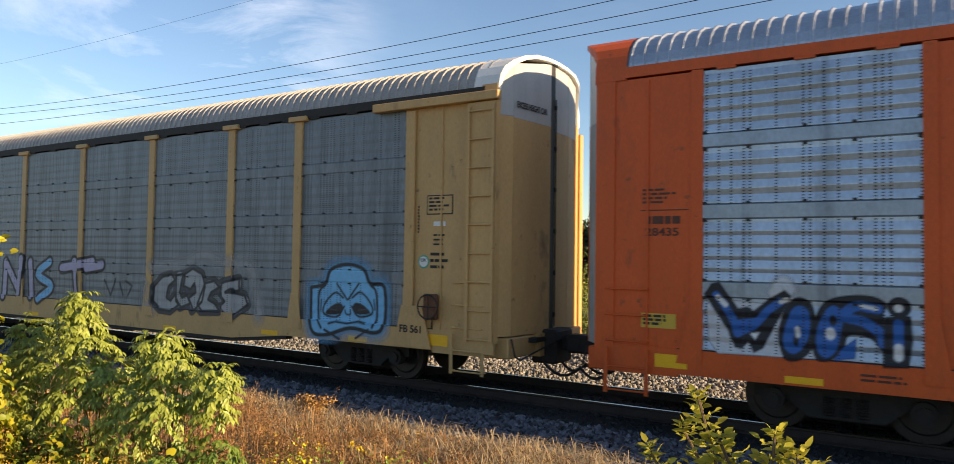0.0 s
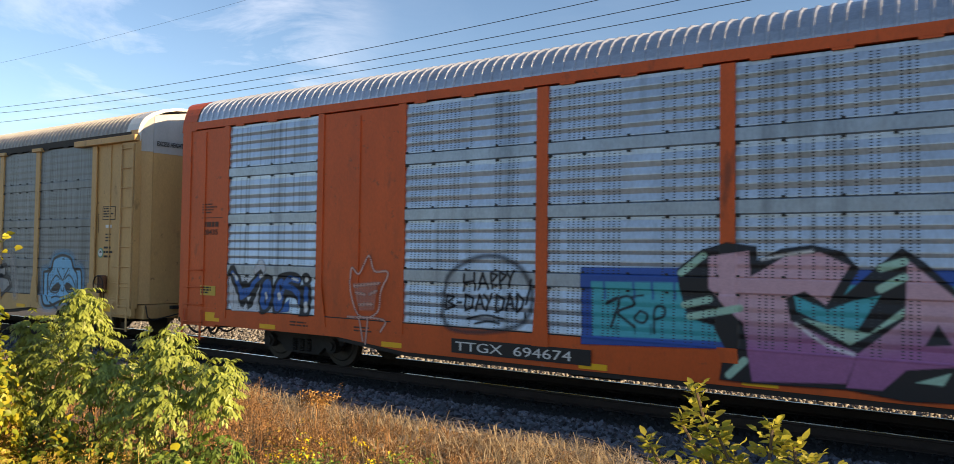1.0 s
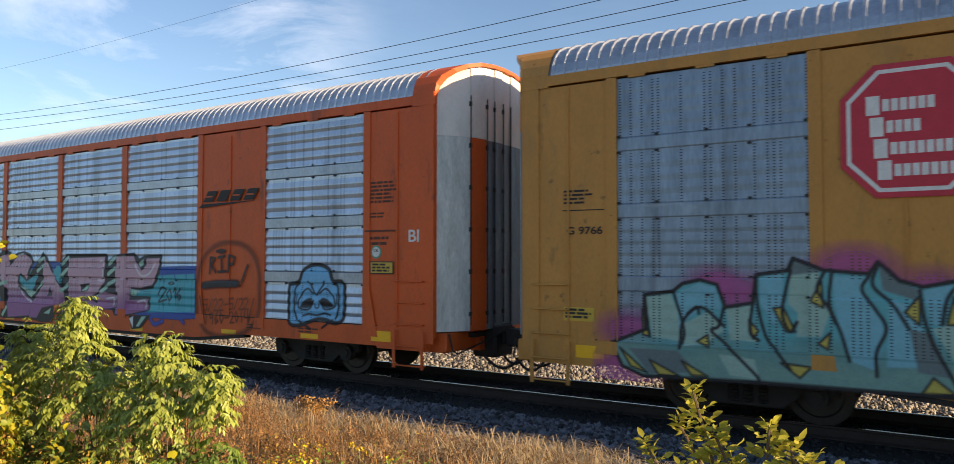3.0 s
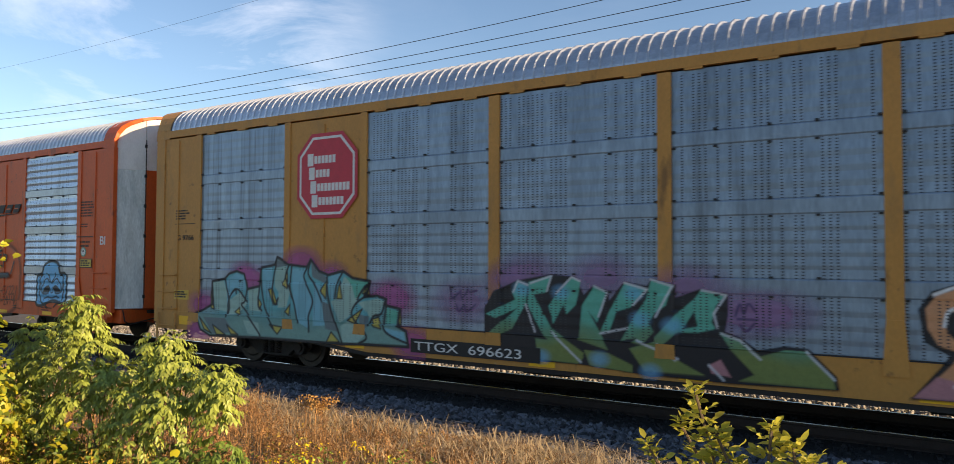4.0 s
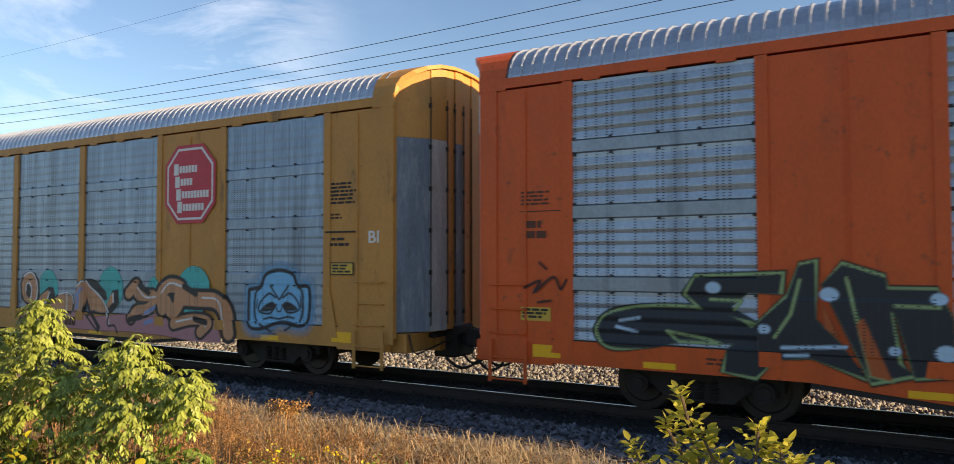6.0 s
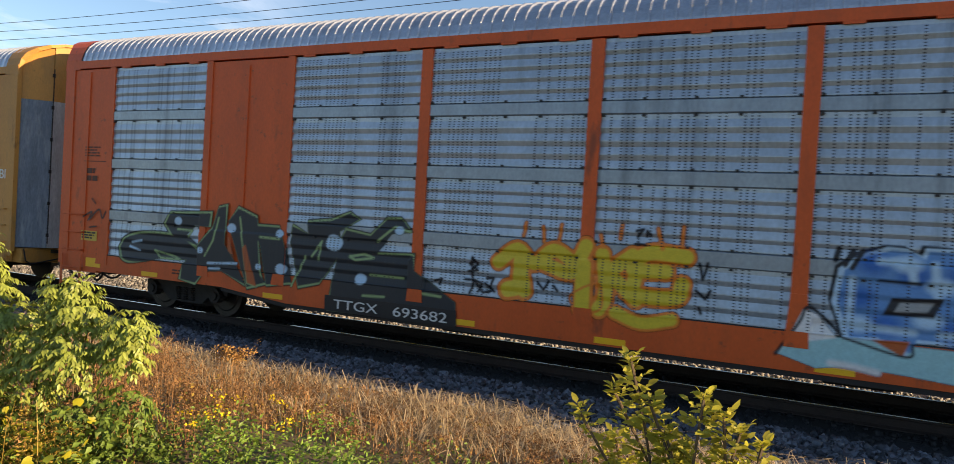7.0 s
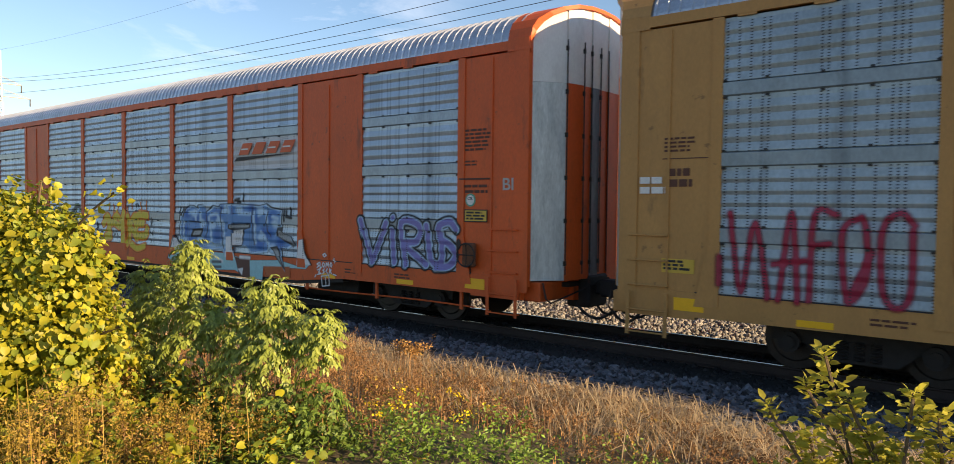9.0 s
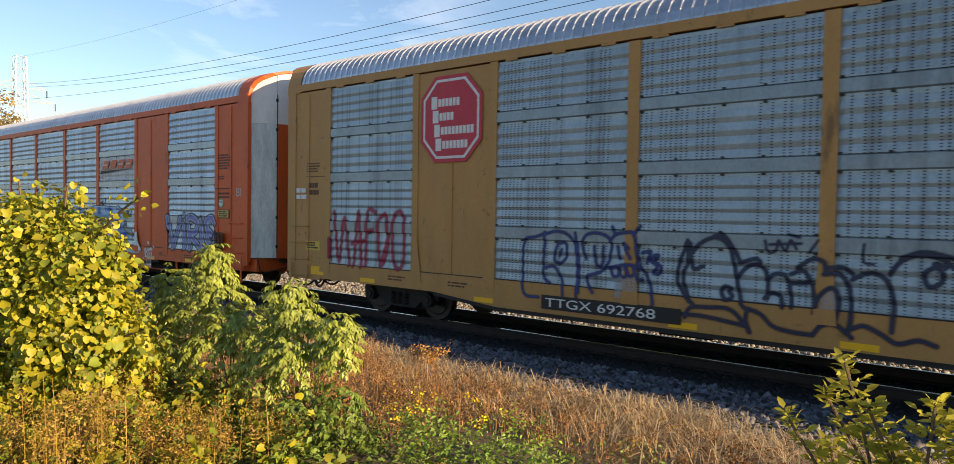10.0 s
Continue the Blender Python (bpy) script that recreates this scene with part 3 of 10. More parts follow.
def ground_z(x, y):
    """Level track bed, a low verge that climbs towards the path, and flat land beyond the line."""
    x, y = np.asarray(x, float), np.asarray(y, float)
    near = np.interp(y, [-40, -12, -9, -7, -5, -3.8, -1.5], [0.75, 0.68, 0.60, 0.40, 0.12, -0.06, -0.19])
    far = np.interp(y, [1.5, 3.2, 7.0, 12.0, 200], [-0.19, -0.24, -0.26, -0.4, -1.0])
    z = np.where(y < 0, near, far)
    bumps = 0.05 * np.sin(x * 1.7 + y * 0.9) * np.sin(y * 1.3 - x * 0.6) + 0.03 * np.sin(x * 4.1 + 1.0) * np.sin(y * 3.7)
    return z + bumps * soft_step(3.2, 4.8, np.abs(y))


EARTH = material("dry_soil_and_litter", (0.11, 0.085, 0.05), 0.9, 0, 0.4, 2, 30, 0.6, dirt=(0.06, 0.07, 0.03))
MEADOW = material("meadow_ground", (0.20, 0.19, 0.06), 0.9, 0, 0.3, 3, 10, 0.3)
# Near-black stone: oil, and the train's shade put into the colour.
STONE_OIL_SHADE = material("oil_and_shade_ballast_stone", (0.016, 0.015, 0.015), 0.8, 0, 0.15, 0.3, 60, 0.2, by_island=0.5)
# Darker, bluer copy of STONE; the train's cast shade is in its colour.
STONE_NEAR = material("shade_toned_ballast_stone", (0.095, 0.10, 0.112), 0.65, 0, 0.15, 0.3, 60, 0.2, by_island=0.9)
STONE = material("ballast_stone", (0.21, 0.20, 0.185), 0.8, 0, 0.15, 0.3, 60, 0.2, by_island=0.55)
BED = material("ballast_bed", (0.07, 0.07, 0.07), 0.9, 0, 0.4, 0.25, 40, 0.8)
# Bed tone holds the shade under the train as well as oil.
BED_OIL_SHADE = material("oil_and_shade_bed", (0.02, 0.019, 0.018), 0.9, 0, 0.4, 0.25, 40, 0.8)
RAIL_SIDE = material("rusty_rail_side", (0.045, 0.03, 0.024), 0.85, 0.1, 0.3, 1, 40, 0.2)
RAIL_TOP = material("polished_rail_head", (0.55, 0.54, 0.52), 0.22, 1.0, 0.1, 1, 40, 0.02, stretch=(0.1, 1, 1))
TIMBER = material("creosoted_timber", (0.02, 0.017, 0.014), 0.9, 0, 0.3, 0.5, 50, 0.4, by_object=0.3)


def grid_sheet(xs, ys):
    X, Y = np.meshgrid(xs, ys, indexing="ij")
    v = np.stack([X, Y, ground_z(X, Y)], -1).reshape(-1, 3).tolist()
    n = len(ys)
    f = [(i * n + j, (i + 1) * n + j, (i + 1) * n + j + 1, i * n + j + 1) for i in range(len(xs) - 1) for j in range(n - 1)]
    return v, f


gx = np.concatenate([[-3000, -900, -300, -150, -80, -50], np.arange(-36, 14.1, 0.5), [20, 40, 80, 200, 700, 3000]])
gy = np.concatenate([[-3000, -700, -150, -60, -30, -18], np.arange(-14, -1.2, 0.4), [-0.6, 0.6], np.arange(1.4, 14, 0.8), [20, 40, 80, 200, 700, 3000]])
v, f = grid_sheet(gx, gy)
ground = tagged(placed("ground", raw("ground", v, f, [EARTH, BED, MEADOW, BED_OIL_SHADE], True)), "dry soil and gravel track bed with verge", "ground", kind="structure")
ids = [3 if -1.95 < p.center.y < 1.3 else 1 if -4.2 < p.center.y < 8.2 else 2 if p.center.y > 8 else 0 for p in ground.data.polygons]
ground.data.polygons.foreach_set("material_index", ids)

track = tagged(new("railway_track"), "rusty steel rails on dark timber sleepers in ballast", "railway track", kind="structure")
for s in (-1, 1):
    y = s * 0.755
    bm = bmesh.new()
    foot = [(-0.07, -0.18), (-0.07, -0.165), (-0.012, -0.14), (-0.012, -0.045), (-0.036, -0.03), (-0.036, -0.004), (-0.028, 0.0), (0.028, 0.0), (0.036, -0.004), (0.036, -0.03), (0.012, -0.045), (0.012, -0.14), (0.07, -0.165), (0.07, -0.18)]
    a = [bm.verts.new((-400, y + p, q)) for p, q in foot]
    b = [bm.verts.new((200, y + p, q)) for p, q in foot]
    for i in range(len(a)):
        j = (i + 1) % len(a)
        bm.faces.new((a[i], a[j], b[j], b[i]))
    rail = part("rail", bm, RAIL_SIDE, track)
    rail.data.materials.append(RAIL_TOP)
    for p in rail.data.polygons:
        if p.center.z > -0.003:
            p.material_index = 1
tie = slab(-0.115, 0.115, -1.3, 1.3, -0.34, -0.182, 0.015)
tie_mesh = bpy.data.meshes.new("sleeper")
tie.to_mesh(tie_mesh)
tie.free()
tie_mesh.materials.append(TIMBER)
for i in range(110):
    t = placed("sleeper", tie_mesh, track)
    t.matrix_basis = pose(-48 + 0.52 * i, random.uniform(-0.03, 0.03), 0, 0, 0, random.uniform(-0.8, 0.8))

CUBE = np.array([(x, y, z) for x in (-1, 1) for y in (-1, 1) for z in (-1, 1)], float)
CUBE_F = np.array([(0, 1, 3, 2), (4, 6, 7, 5), (0, 4, 5, 1), (2, 3, 7, 6), (0, 2, 6, 4), (1, 5, 7, 3)])


def from_arrays(name, verts, quads, mats, index=None, smooth=False):
    """A mesh from an array of corners and an array of four-cornered faces."""
    me = bpy.data.meshes.new(name)
    me.vertices.add(len(verts))
    me.vertices.foreach_set("co", np.asarray(verts, np.float32).ravel())
    k = quads.shape[1]
    me.loops.add(quads.size)
    me.loops.foreach_set("vertex_index", quads.astype(np.int32).ravel())
    me.polygons.add(len(quads))
    me.polygons.foreach_set("loop_start", np.arange(0, quads.size, k, dtype=np.int32))
    if index is not None:
        me.polygons.foreach_set("material_index", np.asarray(index, np.int32))
    for m in mats:
        me.materials.append(m)
    me.update(calc_edges=True)
    me.validate()
    return me


def stones(name, count, xr, yr, size, seed, lift=0.0, mat=None):
    r = np.random.default_rng(seed)
    c = np.stack([r.uniform(*xr, count), r.uniform(*yr, count)], -1)
    s = size * r.uniform(0.55, 1.25, (count, 1, 1)) * r.uniform(0.6, 1.1, (count, 1, 3))
    pts = CUBE[None] * s * r.uniform(0.55, 1.15, (count, 8, 1))
    q = r.normal(size=(count, 4))
    q /= np.linalg.norm(q, axis=1, keepdims=True)
    w, x, y, z = q.T
    R = np.stack([1 - 2 * (y * y + z * z), 2 * (x * y - z * w), 2 * (x * z + y * w), 2 * (x * y + z * w), 1 - 2 * (x * x + z * z), 2 * (y * z - x * w),
                  2 * (x * z - y * w), 2 * (y * z + x * w), 1 - 2 * (x * x + y * y)], -1).reshape(-1, 3, 3)
    pts = np.einsum("nij,nkj->nki", R, pts)
    zc = ground_z(c[:, 0], c[:, 1]) + r.uniform(-0.2, 0.9, count) * size + lift
    pts += np.concatenate([c, zc[:, None]], 1)[:, None]
    quads = (CUBE_F[None] + 8 * np.arange(count)[:, None, None]).reshape(-1, 4)
    return from_arrays(name, pts.reshape(-1, 3), quads, [mat or STONE])


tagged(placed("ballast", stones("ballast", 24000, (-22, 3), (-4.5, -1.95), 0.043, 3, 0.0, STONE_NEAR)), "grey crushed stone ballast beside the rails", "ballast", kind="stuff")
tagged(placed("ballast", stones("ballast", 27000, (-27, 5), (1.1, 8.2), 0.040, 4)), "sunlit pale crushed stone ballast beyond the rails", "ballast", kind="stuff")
tagged(placed("ballast", stones("ballast", 12000, (-34, 4), (-2.05, 1.2), 0.036, 5, -0.02, STONE_OIL_SHADE)), "crushed stone between the rails, blackened for oil and train shade", "ballast", kind="stuff")


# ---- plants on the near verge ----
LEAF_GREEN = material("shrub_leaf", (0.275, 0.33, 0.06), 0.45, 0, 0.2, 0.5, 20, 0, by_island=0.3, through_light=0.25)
LEAF_YELLOW = material("yellowing_vine_leaf", (0.40, 0.375, 0.028), 0.5, 0, 0.15, 0.5, 20, 0, by_island=0.3, through_light=0.4)
LEAF_VINE = material("green_vine_leaf", (0.22, 0.27, 0.03), 0.5, 0, 0.15, 0.5, 20, 0, by_island=0.4, through_light=0.4)
LEAF_WEED = material("bright_weed_leaf", (0.17, 0.28, 0.035), 0.5, 0, 0.2, 0.5, 20, 0, by_island=0.4, through_light=0.3)
LEAF_PALE = material("pale_sapling_leaf", (0.43, 0.41, 0.055), 0.5, 0, 0.2, 0.5, 20, 0, by_island=0.35, through_light=0.5)
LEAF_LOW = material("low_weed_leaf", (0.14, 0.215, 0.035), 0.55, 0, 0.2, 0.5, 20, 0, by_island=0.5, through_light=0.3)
LEAF_LITTER = material("ochre_ground_leaf", (0.34, 0.23, 0.04), 0.6, 0, 0.2, 0.5, 20, 0, by_island=0.5, through_light=0.3)
STRAW = material("dry_straw_stalk", (0.36, 0.20, 0.08), 0.75, 0, 0.2, 0.5, 20, 0, by_island=0.5, through_light=0.2)
STRAW_PALE = material("bleached_grass_stalk", (0.50, 0.38, 0.22), 0.75, 0, 0.2, 0.5, 20, 0, by_island=0.35, through_light=0.2)
BROWN_SEED = material("brown_seed_head", (0.22, 0.115, 0.045), 0.85, 0, 0.25, 0.5, 20, 0, by_island=0.5, through_light=0.1)
RED_SHRUB = material("rusty_orange_leaf", (0.42, 0.24, 0.075), 0.7, 0, 0.2, 0.5, 20, 0, by_island=0.45, through_light=0.25)
PETAL = material("yellow_petal", (0.80, 0.58, 0.01), 0.6, 0, 0.1, 0.5, 20, 0, by_island=0.2, through_light=0.2)
BARK = material("grey_brown_stem", (0.13, 0.09, 0.055), 0.8, 0, 0.3, 0.3, 40, 0.3)
rng = np.random.default_rng(11)


def unit(a):
    return a / np.maximum(np.linalg.norm(a, axis=-1, keepdims=True), 1e-9)


def leaf_mesh(name, base, along, up, length, width, mat, lobed=False, plain=False):
    """Folded leaves, each an island: base points, directions and faces' normals."""
    n = len(base)
    along, length, width = unit(along), np.broadcast_to(length, n)[:, None], np.broadcast_to(width, n)[:, None]
    side = unit(np.cross(along, up))
    nor = np.cross(side, along)
    tip = base + along * length - nor * length * 0.18
    mid = base + along * length * 0.5 - nor * width * 0.12
    left = base + along * length * 0.42 + side * width / 2 + nor * width * 0.12
    right = base + along * length * 0.42 - side * width / 2 + nor * width * 0.12
    if lobed:
        l2, r2 = base + along * length * 0.02 + side * width * 0.34, base + along * length * 0.02 - side * width * 0.34
        l3, r3 = base + along * length * 0.75 + side * width * 0.38, base + along * length * 0.75 - side * width * 0.38
        v = np.stack([base + along * length * 0.15, mid, tip, left, right, l2, r2, l3, r3], 1)
        q = np.array([(0, 1, 3, 5), (0, 6, 4, 1), (1, 2, 7, 3), (1, 4, 8, 2)])
        k = 9
    elif plain:
        v = np.stack([base, mid, tip, left, right], 1)
        q = np.array([(0, 4, 2, 1), (0, 1, 2, 3)])
        k = 5
    else:
        m1, m2 = base + along * length * 0.36 - nor * width * 0.10, base + along * length * 0.72 - nor * length * 0.07
        l1, r1 = (base + along * length * 0.30 + s * side * width * 0.5 + nor * width * 0.1 for s in (1, -1))
        l2, r2 = (base + along * length * 0.68 + s * side * width * 0.40 - nor * length * 0.02 for s in (1, -1))
        v = np.stack([base, m1, m2, tip, l1, l2, r1, r2], 1)
        q = np.array([(0, 6, 1, 4), (6, 7, 2, 1), (1, 2, 5, 4), (7, 3, 5, 2)])
        k = 8
    quads = (q[None] + k * np.arange(n)[:, None, None]).reshape(-1, 4)
    return from_arrays(name, v.reshape(-1, 3), quads, [mat])


def around(n, flat=0.5):
    d = rng.normal(size=(n, 3))
    d[:, 2] *= flat
    return unit(d)


def blades(name, foot, height, lean, width, mat):
    """Thin bent stalks from the ground."""
    n = len(foot)
    d = around(n, 0.0)
    w = np.cross(d, [0, 0, 1.0]) * np.broadcast_to(width, n)[:, None] / 2
    h = np.broadcast_to(height, n)[:, None]
    ln = np.broadcast_to(lean, n)[:, None]
    mid = foot + d * h * ln * 0.35 + np.array([0, 0, 1.0]) * h * 0.6
    top = foot + d * h * ln + np.array([0, 0, 1.0]) * h * np.maximum(0.15, 1 - ln * 0.4)
    v = np.stack([foot - w, foot + w, mid + w * 0.8, mid - w * 0.8, top + w * 0.3, top - w * 0.3], 1)
    quads = (np.array([(0, 1, 2, 3), (3, 2, 4, 5)])[None] + 6 * np.arange(n)[:, None, None]).reshape(-1, 4)
    return from_arrays(name, v.reshape(-1, 3), quads, [mat])


def stems(name, lines, mat, parent, r0=0.018):
    for line in lines:
        part(name, tube([Vector(p) for p in line], r0 * 0.7, 5), mat, parent)


def arc(base, tip, sag=0.15, n=6):
    base, tip = np.array(base, float), np.array(tip, float)
    mid = base + (tip - base) * np.array([0.30, 0.30, 0.62])
    u = np.linspace(0, 1, n)[:, None]
    return (1 - u) ** 2 * base + 2 * u * (1 - u) * mid + u ** 2 * tip


def ground_points(n, xr, yr, weight=None):
    p = np.stack([rng.uniform(*xr, n), rng.uniform(*yr, n)], -1)
    if weight is not None:
        p = p[rng.random(n) < weight(p[:, 0], p[:, 1])]
    return np.concatenate([p, ground_z(p[:, 0], p[:, 1])[:, None]], 1)


def patchy(x, y, s=1.0):
    return 0.5 + 0.5 * np.sin(x * 1.9 * s + 1.3 * np.sin(y * 1.1 * s)) * np.sin(y * 2.3 * s + 0.7 * x * s)


# leafy shrub whose feathered leaves hang in tiers from the shoots' ends
def feathered(name, clumps, per, leaf, mat, parent, stalk=0.095):
    """Clumps of compound leaves: paired leaflets drooping from short arching stalks; clumps: centre and radius."""
    base, along, up, ln = [], [], [], []
    for x, y, z, r in clumps:
        for k in range(per):
            d = unit(rng.normal(size=3) * np.array([1, 1, 0.8]) + np.array([0.10, -0.15, 0.45]))
            p = np.array([x, y, z]) + d * r * np.array([1, 1, 1.15]) * rng.uniform(0.45, 1.0)
            h = unit(d * np.array([1, 1, 0.35]) + rng.normal(size=3) * 0.25)
            side = unit(np.cross(h, [0, 0, 1]))
            long = stalk * rng.uniform(0.6, 1.2)
            for j in range(9):
                s = (j // 2 + 1) / 5
                at = p + h * long * s - np.array([0, 0, 0.45 * long]) * s * s
                hang = np.array([0, 0, 0.55 + 0.6 * rng.random()])
                out = h - hang * 1.2 if j == 8 else side * (0.85 if j % 2 else -0.85) + h * 0.55 - hang
                base.append(at), along.append(out)
                up.append(np.array([0.15, -0.1, 0.75]) + 0.6 * h + rng.normal(size=3) * 0.22)
                ln.append(leaf * rng.uniform(0.7, 1.25))
    base, along, up, ln = map(np.array, (base, along, up, ln))
    return placed(name, leaf_mesh(name, base, along, up, ln, ln * 0.38, mat), parent)


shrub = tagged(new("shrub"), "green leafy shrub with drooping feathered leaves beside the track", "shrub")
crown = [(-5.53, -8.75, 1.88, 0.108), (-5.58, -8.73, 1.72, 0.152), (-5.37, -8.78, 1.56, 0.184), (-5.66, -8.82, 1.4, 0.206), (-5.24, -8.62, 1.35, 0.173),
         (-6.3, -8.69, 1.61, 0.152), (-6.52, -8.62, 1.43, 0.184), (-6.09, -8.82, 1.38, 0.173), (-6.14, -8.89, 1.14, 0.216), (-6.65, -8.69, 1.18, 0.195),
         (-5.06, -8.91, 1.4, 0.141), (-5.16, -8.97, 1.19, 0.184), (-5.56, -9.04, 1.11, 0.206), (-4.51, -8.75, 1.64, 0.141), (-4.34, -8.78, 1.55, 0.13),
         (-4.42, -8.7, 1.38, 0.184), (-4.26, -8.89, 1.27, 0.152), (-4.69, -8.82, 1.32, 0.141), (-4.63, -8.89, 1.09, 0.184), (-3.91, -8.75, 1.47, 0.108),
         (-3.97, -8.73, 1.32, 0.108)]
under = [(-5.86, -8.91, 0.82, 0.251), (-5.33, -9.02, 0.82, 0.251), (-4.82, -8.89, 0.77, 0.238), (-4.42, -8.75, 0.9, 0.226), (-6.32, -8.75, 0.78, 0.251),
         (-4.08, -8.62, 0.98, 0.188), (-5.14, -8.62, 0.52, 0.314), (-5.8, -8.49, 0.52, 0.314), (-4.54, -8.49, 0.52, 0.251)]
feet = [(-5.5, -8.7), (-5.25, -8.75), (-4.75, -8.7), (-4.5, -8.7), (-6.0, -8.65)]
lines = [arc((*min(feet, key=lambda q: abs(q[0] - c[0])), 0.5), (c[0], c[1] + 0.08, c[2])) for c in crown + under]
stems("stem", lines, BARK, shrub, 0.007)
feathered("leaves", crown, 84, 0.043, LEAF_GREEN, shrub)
# Lower leaves take the darker weed green; the crown's shade is coloured in.
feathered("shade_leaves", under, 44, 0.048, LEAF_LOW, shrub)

# yellowing vine grown over a bush
vine = tagged(new("vine_bush"), "yellow-green vine grown thickly over a tall bush", "bush")


def dome(n, centre, radius, thick=0.35):
    d = around(n, 1.0)
    d[:, 2] = np.abs(d[:, 2]) * np.where(rng.random(n) < 0.75, 1, -0.6)
    lump = 1 + 0.16 * np.sin(d[:, 0] * 7 + d[:, 2] * 5) + 0.12 * np.sin(d[:, 1] * 9 - d[:, 2] * 8)
    r = (1 - thick * rng.random(n) ** 2) * lump
    return np.array(centre) + d * r[:, None] * np.array(radius), d


def draped(n, lumps, length, mat, parent, lobed=True, name="leaves", thick=0.35):
    share = np.array([l[2] for l in lumps], float)
    base, along, up = [], [], []
    for (c, r, s) in lumps:
        k = int(n * s / share.sum())
        p, d = dome(k, c, r, thick)
        base.append(p)
        along.append(d * 0.3 + np.array([0, 0, -0.6]) + rng.normal(size=(k, 3)) * 0.5)
        up.append(d + np.array([0.15, 0, 0.6]) + rng.normal(size=(k, 3)) * 0.45)
    base, along, up = map(np.concatenate, (base, along, up))
    ln = length[0] + (length[1] - length[0]) * rng.random(len(base)) ** 2
    return placed(name, leaf_mesh(name, base, along, up, ln, ln * (0.95 if lobed else 0.5), mat, lobed), parent)


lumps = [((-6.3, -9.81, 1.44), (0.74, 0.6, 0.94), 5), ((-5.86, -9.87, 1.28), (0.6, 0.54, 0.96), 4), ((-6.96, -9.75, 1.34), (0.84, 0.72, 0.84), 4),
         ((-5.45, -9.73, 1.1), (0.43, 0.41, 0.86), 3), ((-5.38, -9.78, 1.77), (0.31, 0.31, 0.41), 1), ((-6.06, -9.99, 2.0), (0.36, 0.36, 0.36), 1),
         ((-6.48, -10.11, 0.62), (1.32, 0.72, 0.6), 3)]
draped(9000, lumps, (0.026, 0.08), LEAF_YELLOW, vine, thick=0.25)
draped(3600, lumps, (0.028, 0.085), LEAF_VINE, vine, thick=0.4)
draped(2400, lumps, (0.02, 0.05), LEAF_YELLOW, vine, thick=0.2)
# Inner leaves use the darker vine green, so the bush's shade is in their colour.
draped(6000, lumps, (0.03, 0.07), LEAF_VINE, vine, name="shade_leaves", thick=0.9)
shoots = [arc((-5.76, -9.75, 1.7), (-4.8, -9.69, 2.35)), arc((-6.12, -9.75, 0.98), (-5.79, -9.75, 2.44)), arc((-6.6, -9.75, 0.98), (-6.42, -9.87, 2.49)), arc((-6.24, -9.75, 0.26), (-5.07, -9.63, 1.82)), arc((-6.36, -9.87, 0.26), (-6.84, -9.75, 2.3)),
          arc((-5.76, -9.75, 0.98), (-4.87, -9.63, 1.48))]
stems("stem", shoots, BARK, vine, 0.012)
base = np.concatenate([s[np.minimum((rng.uniform(0.5, 1, 24) * 5.99).astype(int), 5)] for s in shoots]) + rng.normal(size=(144, 3)) * 0.055
ln = rng.uniform(0.03, 0.065, 144)
placed("leaves", leaf_mesh("leaves", base, around(144, 0.7) - np.array([0, 0, 0.4]), around(144, 0.3) + np.array([0, 0, 1.0]), ln, ln, LEAF_YELLOW, True), vine)

# pale sapling close by
sapling = tagged(new("sapling"), "pale yellow-green sapling with upright leafy shoots", "sapling")
tips = [(-0.64, -9.5, 1.87), (-0.70, -9.47, 1.76), (-0.57, -9.52, 1.75), (-0.82, -9.45, 1.67), (-0.52, -9.5, 1.66), (-0.41, -9.5, 1.79), (-0.35, -9.5, 1.74), (-0.30, -9.5, 1.70), (-0.24, -9.45, 1.66), (-0.15, -9.4, 1.55), (-0.70, -9.40, 1.58),
        (-0.47, -9.45, 1.60), (-0.60, -9.6, 1.52), (-0.33, -9.58, 1.52), (-0.80, -9.55, 1.48), (-0.05, -9.5, 1.58), (0.08, -9.5, 1.48), (-0.2, -9.5, 1.40)]
lines = [arc((-0.45 + rng.uniform(-0.2, 0.2), -9.45 + rng.uniform(-0.1, 0.1), 0.5), t) for t in tips]
stems("stem", lines, BARK, sapling, 0.007)
base, along, up, ln = [], [], [], []
for line in lines:
    for k in range(46):
        u = 1 - 0.62 * (k / 46) ** 1.1
        i = min(int(u * 5), 4)
        p = line[i] + (line[i + 1] - line[i]) * (u * 5 - i)
        a = k * 2.4 + rng.uniform(-0.4, 0.4)
        h = unit(np.array([math.cos(a), math.sin(a), 0.55 + 0.5 * (k < 4)]))
        side = unit(np.cross(h, [0, 0, 1]))
        long = rng.uniform(0.03, 0.07) * (0.6 if k < 4 else 1.0)
        for j in range(5):
            s = (j // 2 + 1) / 3
            base.append(p + h * long * s)
            along.append(h + np.array([0, 0, 0.1]) if j == 4 else side * (0.8 if j % 2 else -0.8) + h * 0.6 + rng.normal(size=3) * 0.2)
            up.append(np.array([0.1, -0.2, 0.9]) + rng.normal(size=3) * 0.45)
            ln.append(rng.uniform(0.022, 0.046))
base, along, up, ln = map(np.array, (base, along, up, ln))
